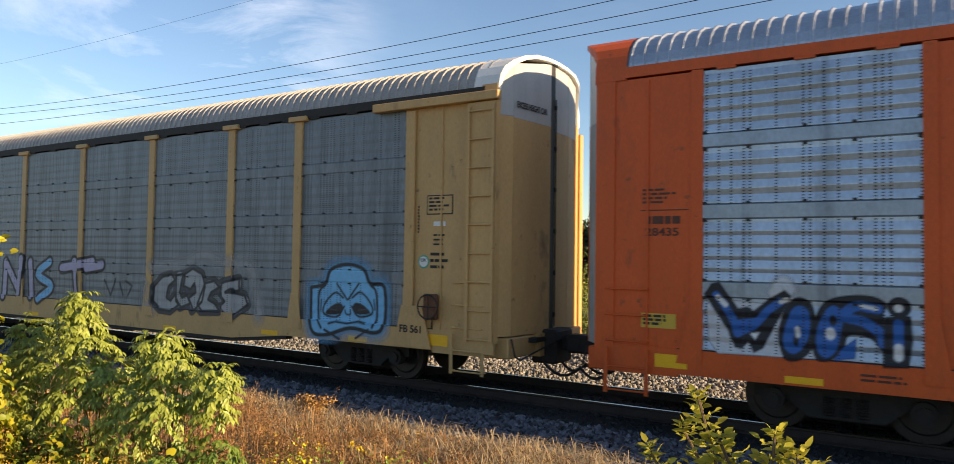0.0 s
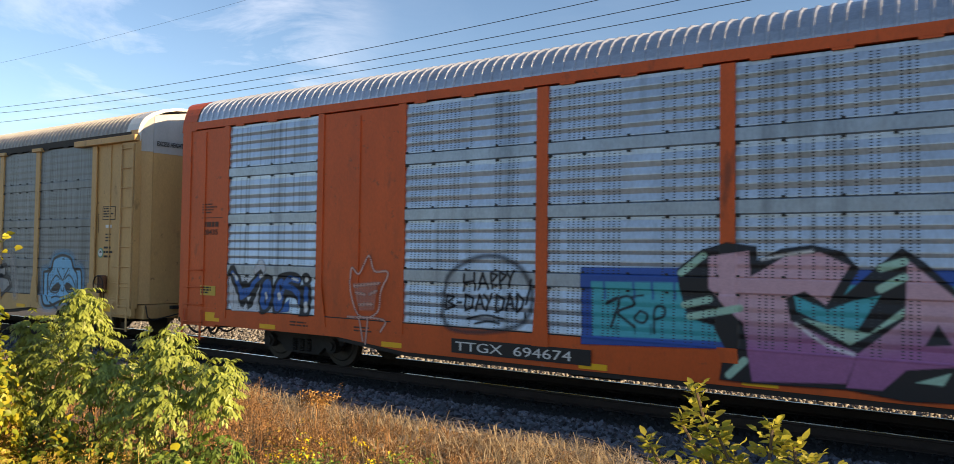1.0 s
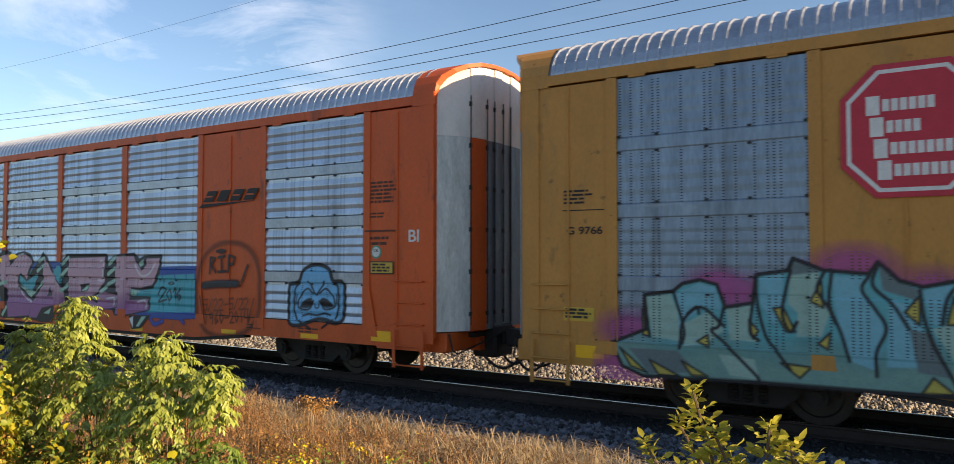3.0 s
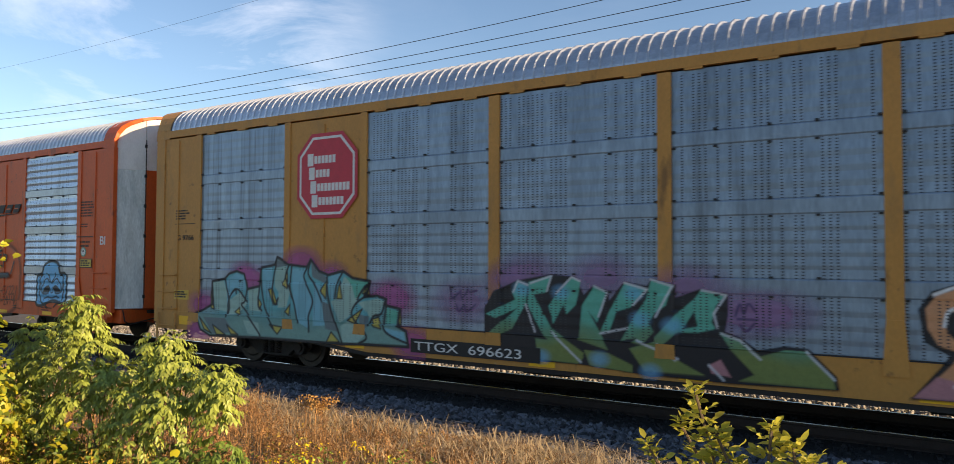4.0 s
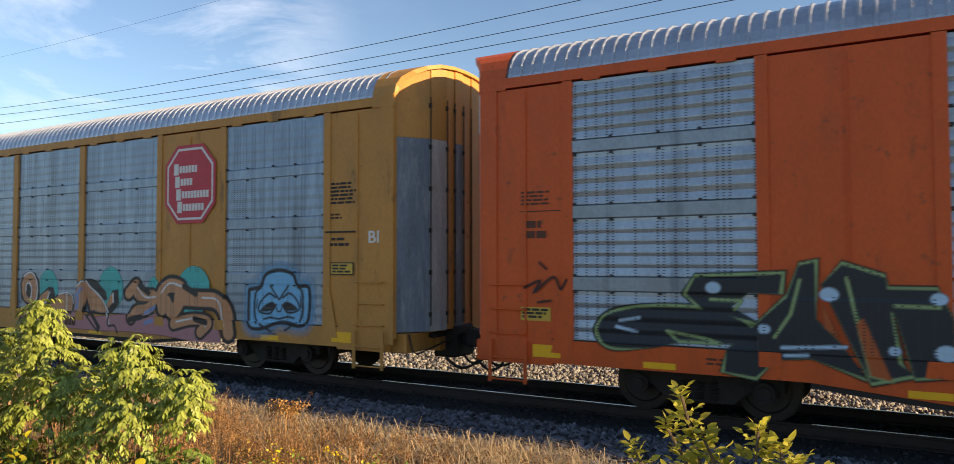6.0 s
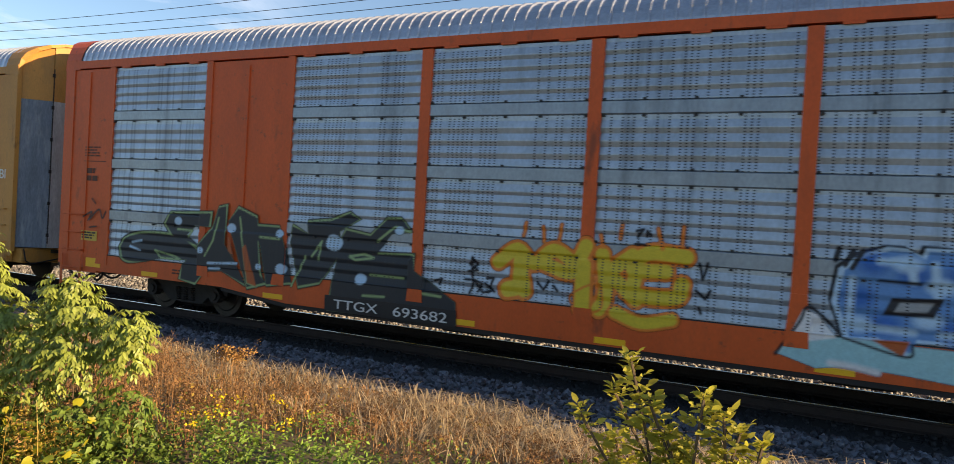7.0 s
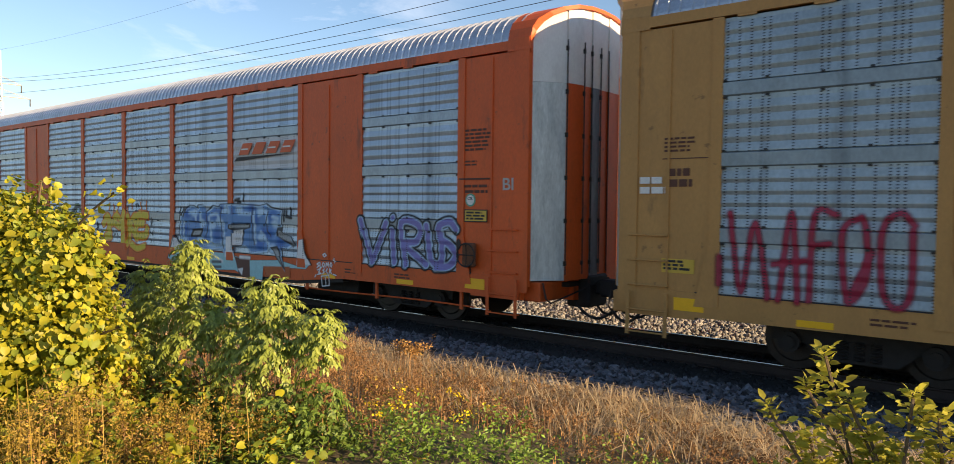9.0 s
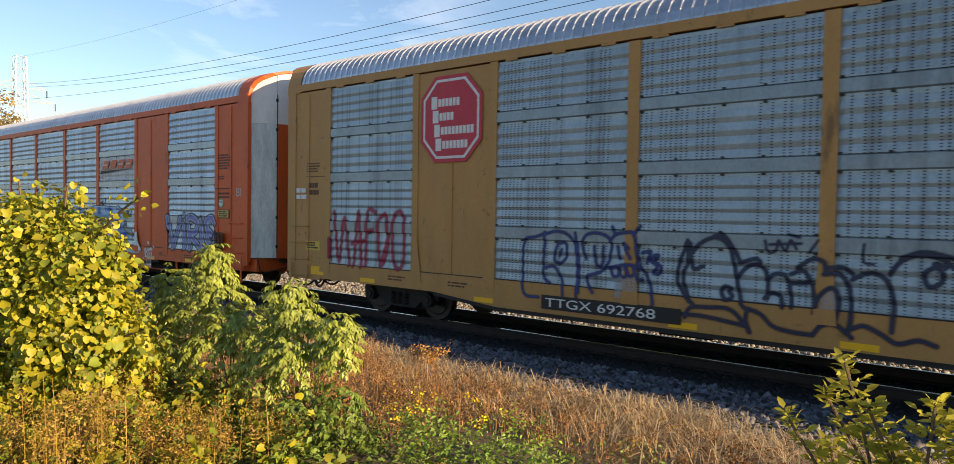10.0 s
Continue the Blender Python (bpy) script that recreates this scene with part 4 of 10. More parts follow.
placed("leaves", leaf_mesh("leaves", base, along, up, ln, ln * 0.52, LEAF_PALE), sapling)
draped(4200, [((-0.55, -9.45, 1.1), (0.40, 0.3, 0.42), 2), ((-0.1, -9.4, 1.1), (0.45, 0.3, 0.42), 2), ((0.4, -9.4, 0.9), (0.5, 0.3, 0.45), 1)], (0.024, 0.05), LEAF_PALE, sapling, False)

# small rusty shrub at the edge of the stones
red = tagged(new("small_shrub"), "small rusty orange shrub at the edge of the ballast", "shrub")
spots = np.array([(-7.20 + rng.uniform(-0.22, 0.22), -4.55 + rng.uniform(-0.15, 0.15), rng.uniform(0.16, 0.34)) for k in range(26)])
base = np.repeat(spots, 28, 0) + rng.normal(size=(26 * 28, 3)) * 0.035
placed("leaves", leaf_mesh("leaves", base, around(len(base), 0.6) + np.array([0, 0, 0.4]), around(len(base), 0.4) + np.array([0, 0, 0.6]), 0.035, 0.02, RED_SHRUB), red)
stems("stem", [arc((-7.20, -4.55, 0.0), s) for s in spots[:14]], BARK, red, 0.005)

# dry grass, weeds and litter
edge = lambda x, y: np.clip((-3.95 - y + 0.22 * np.sin(x * 1.3) + 0.16 * np.sin(x * 3.1) + 0.1 * np.sin(x * 7.7)) / 0.5, 0, 1)
foot = ground_points(15000, (-14, 2), (-7.4, -3.6), lambda x, y: edge(x, y) * (0.25 + 0.75 * patchy(x, y)) * np.clip((y + 7.6) / 1.0, 0, 1))
tall = np.clip(1 - (foot[:, 0] + 6.0) / 5.0, 0.30, 0.9) * (0.35 + 0.9 * patchy(foot[:, 0], foot[:, 1], 2.7)) * np.clip((-3.6 - foot[:, 1]) / 1.4, 0.35, 1)
tagged(placed("dry_grass", blades("dry_grass", foot, rng.uniform(0.12, 0.36, len(foot)) * tall, rng.uniform(0.05, 0.5, len(foot)), rng.uniform(0.005, 0.011, len(foot)), STRAW)), "brown dry grass stalks along the verge", "grass", kind="stuff")
foot = ground_points(26000, (-14, 2), (-7.0, -3.6), lambda x, y: edge(x, y) * (1 - 0.6 * patchy(x, y)) * np.clip(1.2 - (y + 4.4) / -2.4, 0.15, 1))
tagged(placed("straw_litter", blades("straw_litter", foot + np.array([0, 0, 0.01]), rng.uniform(0.12, 0.36, len(foot)), rng.uniform(1.2, 2.2, len(foot)), rng.uniform(0.005, 0.011, len(foot)), STRAW_PALE)), "bleached straw lying flat along the verge", "straw", kind="stuff")
foot = ground_points(5200, (-11.2, -7.6), (-5.1, -3.9), lambda x, y: edge(x, y) * np.clip(1.2 - np.hypot((x + 9.2) / 1.7, (y + 4.6) / 0.6), 0, 1))
tagged(placed("pale_grass", blades("pale_grass", foot, rng.uniform(0.14, 0.36, len(foot)), rng.uniform(0.2, 0.9, len(foot)), 0.007, STRAW_PALE)), "bleached tuft of tall dry grass", "grass", kind="stuff")


def leaf_carpet(name, n, xr, yr, high, length, mat, label, weight, ratio=0.5, per=14, lobed=False):
    """Low plants: leaves gathered round upright stalks of varied height."""
    foot = ground_points(n // per, xr, yr, weight)
    tall = high * rng.uniform(0.3, 1.3, len(foot)) * (0.35 + 1.1 * patchy(foot[:, 0], foot[:, 1], 2.1))
    foot, tall = np.repeat(foot, per, 0), np.repeat(tall, per)
    k = len(foot)
    u = rng.random(k) ** 0.75
    spread = 0.030 + 0.06 * (1 - u)
    foot = foot + rng.normal(size=(k, 3)) * np.stack([spread, spread, 0 * u], -1)
    foot[:, 2] += tall * u
    ln = rng.uniform(*length, k) * (1.15 - 0.4 * u)
    tagged(placed(name, leaf_mesh(name, foot, around(k, 0.5) + np.array([0, 0, 0.1]), around(k, 0.3) + np.array([0.2, -0.2, 0.9]), ln, ln * ratio, mat, lobed, not lobed)), label, "weeds", kind="stuff")


def spot(x, y, cx, cy, rx, ry):
    """1 in the middle of an oval patch, 0 outside it."""
    return np.clip(1.5 - 1.5 * np.hypot((x - cx) / rx, (y - cy) / ry), 0, 1)


def plumes(name, n, xr, yr, high, mat, label, weight, per=70):
    """Withered feathery heads of fine seed on upright stalks."""
    foot = ground_points(n, xr, yr, weight)
    tall = high * rng.uniform(0.45, 1.2, len(foot)) * (0.5 + 0.8 * patchy(foot[:, 0], foot[:, 1], 1.7))
    tilt = rng.normal(size=(len(foot), 3)) * np.array([0.12, 0.12, 0])
    root, h, tl = np.repeat(foot, per, 0), np.repeat(tall, per), np.repeat(tilt, per, 0)
    u = 0.25 + 0.75 * rng.random(len(root)) ** 0.7
    wide = 0.012 + 0.085 * (1 - u)
    p = root + (tl + np.array([0, 0, 1.0])) * (h * u)[:, None] + rng.normal(size=root.shape) * np.stack([wide, wide, wide * 0.4], -1)
    ln = rng.uniform(0.010, 0.028, len(p))
    tagged(placed(name, leaf_mesh(name, p, around(len(p), 0.8) + np.array([0, 0, 0.5]), around(len(p), 0.5) + np.array([0, 0, 0.5]), ln, ln * 0.42, mat, False, True)), label, "weeds", kind="stuff")
    tagged(placed("withered_stalks", blades("withered_stalks", foot, tall * 1.05, rng.uniform(0.03, 0.25, len(foot)), 0.006, mat)), "thin withered weed stalks", "weeds", kind="stuff")


leaf_carpet("low_weeds", 46000, (-8, 2.5), (-10.6, -6.2), 0.22, (0.022, 0.055), LEAF_LOW, "low green weeds on the verge", lambda x, y: np.clip((-6.6 - y) / 1.2, 0, 1) * (0.15 + 0.6 * patchy(x, y, 0.9)) * np.clip((x + 6.5) / 2.5, 0.15, 1))
leaf_carpet("green_weeds", 30000, (-5.6, -1.4), (-9.4, -6.6), 0.30, (0.022, 0.058), LEAF_WEED, "bright green leafy weeds on the verge", lambda x, y: np.maximum(spot(x, y, -3.6, -7.9, 1.2, 0.8), 0.5 * spot(x, y, -2.2, -8.2, 1.0, 0.7)) * (0.2 + 0.8 * patchy(x, y, 2.3)), 0.45)
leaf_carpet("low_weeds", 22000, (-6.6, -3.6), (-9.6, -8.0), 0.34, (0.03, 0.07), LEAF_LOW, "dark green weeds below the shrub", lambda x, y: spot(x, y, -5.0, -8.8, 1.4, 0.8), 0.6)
leaf_carpet("ochre_weeds", 17000, (-9, 2.5), (-10.8, -6.0), 0.32, (0.02, 0.05), LEAF_LITTER, "ochre and yellow weeds on the verge", lambda x, y: np.clip((-5.9 - y) / 1.2, 0, 1) * (1 - 0.85 * patchy(x, y, 0.9)) * np.clip((-1.5 - x) / 3, 0.08, 1) * (1 - spot(x, y, -3.6, -7.6, 1.6, 1.2)))
leaf_carpet("vine_cover", 7000, (-8, -3.4), (-10.9, -8.8), 0.36, (0.035, 0.09), LEAF_YELLOW, "trailing yellow-green vine over the ground", lambda x, y: np.clip((-3.2 - x) / 2.0, 0, 1) * (0.2 + 0.8 * patchy(x, y, 1.4)), 0.95, 10, True)
leaf_carpet("vine_cover", 4000, (-8, -2.4), (-10.9, -8.6), 0.36, (0.035, 0.08), LEAF_VINE, "trailing green vine over the ground", lambda x, y: np.clip((-2.2 - x) / 2.0, 0, 1) * (0.2 + 0.8 * patchy(x, y, 1.9)), 0.95, 10, True)
plumes("brown_weeds", 2700, (-8.6, -2.6), (-9.2, -5.5), 0.42, BROWN_SEED, "brown withered seed heads among weeds", lambda x, y: np.maximum(spot(x, y, -5.2, -7.8, 1.9, 1.5), 0.6 * spot(x, y, -6.8, -6.2, 1.6, 0.8)) * (0.3 + 0.7 * patchy(x, y, 1.2)))
plumes("tawny_weeds", 800, (-7.4, -4.0), (-10.5, -9.0), 0.50, LEAF_LITTER, "tall tawny yellow weeds before the vine", lambda x, y: 0.3 + 0.7 * patchy(x, y, 2.5), 90)
plumes("tawny_weeds", 420, (-7.4, -4.2), (-10.4, -8.2), 0.42, STRAW, "tawny withered flower heads among vines", lambda x, y: 0.25 + 0.75 * patchy(x, y, 1.5))
plumes("brown_weeds", 700, (-5.6, -1.6), (-7.2, -5.0), 0.20, BROWN_SEED, "brown withered seed heads among straw", lambda x, y: patchy(x, y, 1.1))
foot = ground_points(28, (-4.6, -2.6), (-8.6, -7.0), lambda x, y: np.clip(spot(x, y, -3.6, -7.9, 1.0, 0.7) * 1.5, 0, 1))
petals = np.repeat(foot, 14, 0) + rng.normal(size=(len(foot) * 14, 3)) * np.array([0.026, 0.026, 0.014])
petals[:, 2] += np.repeat(rng.uniform(0.26, 0.42, len(foot)), 14)
tagged(placed("yellow_flowers", leaf_mesh("yellow_flowers", petals, around(len(petals)), around(len(petals)) + np.array([0, 0, 1.0]), 0.02, 0.016, PETAL)), "small yellow flowers among the weeds", "flowers", kind="stuff")

for name, n, mat, label, w in (("low_weeds", 24000, LEAF_LOW, "low green weeds thinning out over the bank", lambda x, y: 0.15 + 0.85 * patchy(x, y, 0.9)),
                               ("ochre_weeds", 20000, LEAF_LITTER, "ochre withered weeds thinning out over the bank", lambda x, y: 1 - 0.8 * patchy(x, y, 0.9))):
    leaf_carpet(name, n, (-14, 11), (-18, -10.5), 0.20, (0.04, 0.10), mat, label, w)
leaf_carpet("low_weeds", 14000, (2.4, 13), (-10.8, -6.3), 0.22, (0.035, 0.08), LEAF_LOW, "low green weeds along the line", lambda x, y: np.clip((-6.3 - y) / 1.2, 0, 1) * (0.2 + 0.8 * patchy(x, y, 0.9)))


# ---- beyond the line: bushes, trees, tower and wires ----
LEAF_FAR = material("far_tree_leaf", (0.055, 0.08, 0.028), 0.7, 0, 0.2, 3, 5, 0, by_island=0.5, through_light=0.25)
LEAF_AUTUMN = material("autumn_tree_leaf", (0.28, 0.19, 0.05), 0.7, 0, 0.2, 3, 5, 0, by_island=0.5, through_light=0.3)
LEAF_SUNNY = material("sunny_bush_leaf", (0.24, 0.27, 0.05), 0.6, 0, 0.2, 1, 10, 0, by_island=0.45, through_light=0.35)
GALV = material("tower_steel", (0.62, 0.63, 0.63), 0.5, 0.4, 0.1, 2, 20, 0)
CABLE = material("dark_cable", (0.05, 0.05, 0.055), 0.6, 0.2, 0.1, 2, 20, 0)
rng = np.random.default_rng(23)


def far_tree(x, y, height, spread, mat, label, leaf=0.45, count=3200, conifer=False):
    g = float(ground_z(x, y))
    tree = tagged(new("tree"), label, "tree", "trees behind the line")
    bm = bmesh.new()
    rod(bm, (x, y, g - 0.2), (x, y, g + height * 0.75), height * 0.018, 8)
    for k in range(9):
        a, z = rng.uniform(0, 6.28), g + height * rng.uniform(0.3, 0.7)
        rod(bm, (x, y, z), (x + math.cos(a) * spread * 0.7, y + math.sin(a) * spread * 0.7, z + height * 0.15), height * 0.006, 5)
    part("trunk", bm, BARK, tree)
    base, nor = [], []
    for k in range(26):
        u = rng.uniform(0.0, 1)
        r = spread * ((1 - u) * 0.9 + 0.05 if conifer else math.sin(0.5 + min(1, u * 1.05) * 2.3) ** 0.7)
        a = rng.uniform(0, 6.28)
        c = np.array([x + math.cos(a) * r * 0.6, y + math.sin(a) * r * 0.6, g + height * (0.04 + 0.90 * u)])
        d = around(count // 26, 0.8)
        base.append(c + d * (rng.random(len(d)) ** 0.5)[:, None] * spread * (0.2 if conifer else 0.38)), nor.append(d)
    base, nor = np.concatenate(base), np.concatenate(nor)
    ln = rng.uniform(0.6, 1.2, len(base)) * leaf
    placed("crown", leaf_mesh("crown", base, around(len(base)), nor + np.array([0, 0, 0.4]), ln, ln * 0.7, mat, False, True), tree)


for k in range(34):
    far_tree(-46 + 2.0 * k + rng.uniform(-1, 1), 56 + rng.uniform(-5, 9), rng.uniform(6.0, 8.2), rng.uniform(2.8, 3.8), LEAF_FAR, "dark green tree in the row behind the line")
for x, y, h in ((-6.0, 52, 8.6), (9, 55, 9.2), (-22, 54, 9.0)):
    far_tree(x, y, h, 1.9, LEAF_FAR, "dark conifer standing above the tree row", 0.26, 2400, True)
far_tree(-108, 19, 17.5, 4.6, LEAF_AUTUMN, "tall tree with thinning autumn leaves", 0.42, 2600)
far_tree(-116, 22, 14.5, 4.2, LEAF_AUTUMN, "tall tree with thinning autumn leaves", 0.42, 2200)


def wild_bush(x, y, w, h):
    g = float(ground_z(x, y))
    b = tagged(new("bush"), "sunlit yellow-green wild bush beyond the track", "bush", "bushes beyond the track")
    stems("stem", [arc((x, y, g), (x + rng.uniform(-0.7, 0.7) * w, y + rng.uniform(-0.4, 0.4), g + h * rng.uniform(0.6, 0.95))) for k in range(6)], BARK, b, 0.02)
    base, nor = [], []
    for k in range(26):
        c = np.array([x + rng.uniform(-0.8, 0.8) * w, y + rng.uniform(-0.6, 0.6), g + h * rng.uniform(0.12, 0.85)])
        d = around(90, 0.9)
        base.append(c + d * rng.random((90, 1)) ** 0.4 * 0.36 * h * 0.6), nor.append(d)
    base, nor = np.concatenate(base), np.concatenate(nor)
    placed("leaves", leaf_mesh("leaves", base, around(len(base), 0.6), nor + np.array([0.3, 0, 0.6]), rng.uniform(0.07, 0.13, len(base)), 0.06, LEAF_SUNNY, False, True), b)


for k in range(18):
    wild_bush(-15 + 1.25 * k + rng.uniform(-0.3, 0.3), 8.6 + rng.uniform(-0.8, 1.6), rng.uniform(0.8, 1.2), rng.uniform(2.2, 3.0))
foot = ground_points(16000, (-40, 22), (9, 50))
tagged(placed("field_grass", blades("field_grass", foot, rng.uniform(0.4, 0.9, len(foot)), rng.uniform(0.2, 0.8, len(foot)), 0.05, LEAF_SUNNY)), "rough yellow-green field grass", "grass", kind="stuff")

# lattice tower
tower = tagged(new("power_pylon"), "pale steel lattice power pylon behind the trees", "pylon")
TX, TY, TH = -168.0, 40.0, 32.3


def lattice(bm, z0, z1, w0, w1, n):
    for i in range(n):
        a, b = z0 + (z1 - z0) * i / n, z0 + (z1 - z0) * (i + 1) / n
        wa, wb = w0 + (w1 - w0) * i / n, w0 + (w1 - w0) * (i + 1) / n
        ca = [(TX + sx * wa, TY + sy * wa, a) for sx, sy in ((-1, -1), (1, -1), (1, 1), (-1, 1))]
        cb = [(TX + sx * wb, TY + sy * wb, b) for sx, sy in ((-1, -1), (1, -1), (1, 1), (-1, 1))]
        for k in range(4):
            rod(bm, ca[k], cb[k], 0.12, 4)
            rod(bm, ca[k], cb[(k + 1) % 4], 0.06, 4)
            rod(bm, cb[k], cb[(k + 1) % 4], 0.06, 4)


part("mast", (lambda b: (lattice(b, -1.2, 20, 3.2, 1.2, 6), lattice(b, 20, TH, 1.2, 0.9, 5), b)[2])(bmesh.new()), GALV, tower)
ARMS = [(26.0, 5.0), (23.4, 6.6)]
for z, w in ARMS:
    for s in (-1, 1):
        bm = bmesh.new()
        rod(bm, (TX, TY + s * 0.9, z), (TX, TY + s * w, z), 0.10, 4)
        rod(bm, (TX, TY + s * 0.9, z + 1.6), (TX, TY + s * w, z), 0.08, 4)
        part("cross_arm", bm, GALV, tower)
        part("insulator", rod(bmesh.new(), (TX, TY + s * w, z), (TX, TY + s * w, z - 1.5), 0.12, 6), CABLE, tower)
wires = [(21.65, 56, 0.0004, 0.030), (20.5, 50, 0.0004, 0.030), (19.65, 50, 0.00028, 0.030), (29.3, 82, 0.0004, 0.013)]
for low, mid, sag, r in wires:
    pts = [Vector((x, TY, low + sag * (x + mid) ** 2)) for x in np.linspace(TX, 58, 34)]
    tagged(part("power_cable", tube(pts, r, 5), CABLE), "thin dark power cable strung from the pylon", "cable", "power cables")


# ---- spray paint on the cars' sides ----
class Paint:
    INK, COAL, GREYINK, SMOKE = (0.012, 0.012, 0.016, 1), (0.016, 0.022, 0.030, 1), (0.06, 0.06, 0.07, 0.9), (0.07, 0.03, 0.02, 0.75)
    WHITE, PALE, PALEGREY, PALEGREY_T, PALEFOG = (0.74, 0.74, 0.74, 1), (0.62, 0.63, 0.66, 0.9), (0.36, 0.36, 0.36, 1), (0.5, 0.5, 0.5, 0.4), (0.5, 0.48, 0.47, 0.5)
    BLUE, TEAL, MINT, PINK, MAUVE = (0.022, 0.085, 0.36, 1), (0.05, 0.40, 0.47, 1), (0.36, 0.58, 0.46, 1), (0.60, 0.36, 0.43, 1), (0.36, 0.13, 0.30, 1)
    ROYAL, SKYBLUE, SKYBLUE_T, PALEBLUE, STEELBLUE = (0.018, 0.12, 0.42, 1), (0.16, 0.46, 0.72, 1), (0.16, 0.46, 0.75, 0.55), (0.42, 0.60, 0.76, 1), (0.10, 0.25, 0.52, 1)
    PALEPINK, PALEPINK_T, PINKFOG, ROSE, SALMON = (0.66, 0.42, 0.36, 0.9), (0.6, 0.34, 0.28, 0.4), (0.34, 0.16, 0.34, 0.5), (0.46, 0.20, 0.22, 1), (0.58, 0.27, 0.13, 1)
    TURQ, SAGE, LIME, TEALGREEN, OLIVE = (0.10, 0.38, 0.42, 1), (0.17, 0.33, 0.29, 1), (0.34, 0.36, 0.08, 1), (0.045, 0.24, 0.21, 1), (0.20, 0.19, 0.05, 1)
    TURQDISC, VIOLETINK, PERIWINKLE, PALEGREEN, AQUA = (0.04, 0.44, 0.42, 1), (0.05, 0.03, 0.10, 1), (0.18, 0.27, 0.50, 1), (0.28, 0.40, 0.17, 1), (0.32, 0.58, 0.62, 1)
    ORANGEBARE, ZINCBARE, MAROON, FLAME, YELLOW = (0.46, 0.10, 0.022, 1), (0.30, 0.31, 0.31, 1), (0.09, 0.028, 0.022, 1), (0.75, 0.20, 0.02, 1), (0.66, 0.50, 0.03, 1)
    VIOLET, PALEVIOLET, RED, NAVY, NAVYINK = (0.20, 0.18, 0.46, 1), (0.40, 0.36, 0.50, 1), (0.36, 0.015, 0.05, 0.85), (0.02, 0.035, 0.16, 0.95), (0.02, 0.025, 0.06, 0.92)
    MAUVEFOG, OLIVEGREEN = (0.34, 0.17, 0.36, 0.55), (0.17, 0.22, 0.06, 1)
    MAGENTAFOG, PALEMINT, AQUASKY, SHADEGREY, SEAGREEN, MUSTARD = (0.50, 0.10, 0.32, 0.7), (0.30, 0.47, 0.41, 1), (0.17, 0.44, 0.53, 1), (0.13, 0.18, 0.19, 1), (0.09, 0.40, 0.30, 1), (0.50, 0.41, 0.08, 1)


PAINT = material("sprayed_paint", (0.5, 0.5, 0.5), 0.55, 0, 0.12, 0.6, 40, 0)


def paint_nodes():
    """Takes the colour and the cover from the mesh's own paint layer."""
    n, l = PAINT.node_tree.nodes, PAINT.node_tree.links
    b = n["Principled BSDF"]
    mul = b.inputs["Base Color"].links[0].from_node
    layer = n.new("ShaderNodeVertexColor")
    layer.layer_name = "paint"
    l.new(layer.outputs[0], mul.inputs["A"])
    clear, mix = n.new("ShaderNodeBsdfTransparent"), n.new("ShaderNodeMixShader")
    l.new(layer.outputs["Alpha"], mix.inputs[0]), l.new(clear.outputs[0], mix.inputs[1]), l.new(b.outputs[0], mix.inputs[2])
    l.new(mix.outputs[0], n["Material Output"].inputs[0])


paint_nodes()
punched(PAINT)
STEP = 0.019


def surface_y(x, z, bays, relief):
    """Where the near side's surface lies: sheets, posts, panels, sill."""
    y = np.full(x.shape, -1.609)
    y = np.where(z < 1.78, -1.626, y)
    for a, b in bays:
        y = np.where((x > a + 0.005) & (x < b - 0.005) & (z > LOW), FACE - relief * np.interp(z, PZ, PD) - 0.006, y)
    for (a0, a1), (b0, b1) in zip(bays, bays[1:]):
        c = (a1 + b0) / 2
        if b0 - a1 < 0.6:
            y = np.where((np.abs(x - c) < 0.16) & (np.abs(x - c) > 0.11) & (z > 1.0) & (z < 1.55), -1.628, y)
    return np.where(z < LOW, -1.612, y)


def canvas(x0, x1, z0, z1):
    xs = np.arange(x0, x1, STEP)
    zs = np.arange(z0, z1, STEP)
    knots = PZ[(PZ > z0) & (PZ < z1)]
    zs = np.unique(np.round(np.concatenate([zs[np.min(np.abs(zs[:, None] - knots[None]), axis=1) > 0.006] if len(knots) else zs, knots]), 4))
    X, Z = np.meshgrid(xs, zs, indexing="ij")
    return {"x": X, "z": Z, "c": np.zeros(X.shape + (3,)), "a": np.zeros(X.shape), "xs": xs, "zs": zs}


def lay(g, box, cover, colour):
    i0, i1, j0, j1 = box
    a = cover * colour[3]
    c, old = g["c"][i0:i1, j0:j1], g["a"][i0:i1, j0:j1]
    total = a + old * (1 - a)
    rgb = np.asarray(colour[:3]) if not callable(colour) else colour
    c[...] = np.where(total[..., None] > 1e-4, (rgb * a[..., None] + c * (old * (1 - a))[..., None]) / np.maximum(total, 1e-4)[..., None], c)
    old[...] = total


def box_of(g, pts, pad):
    p = np.asarray(pts)
    i0, i1 = np.searchsorted(g["xs"], (p[:, 0].min() - pad, p[:, 0].max() + pad))
    j0, j1 = np.searchsorted(g["zs"], (p[:, 1].min() - pad, p[:, 1].max() + pad))
    return i0, i1, j0, j1


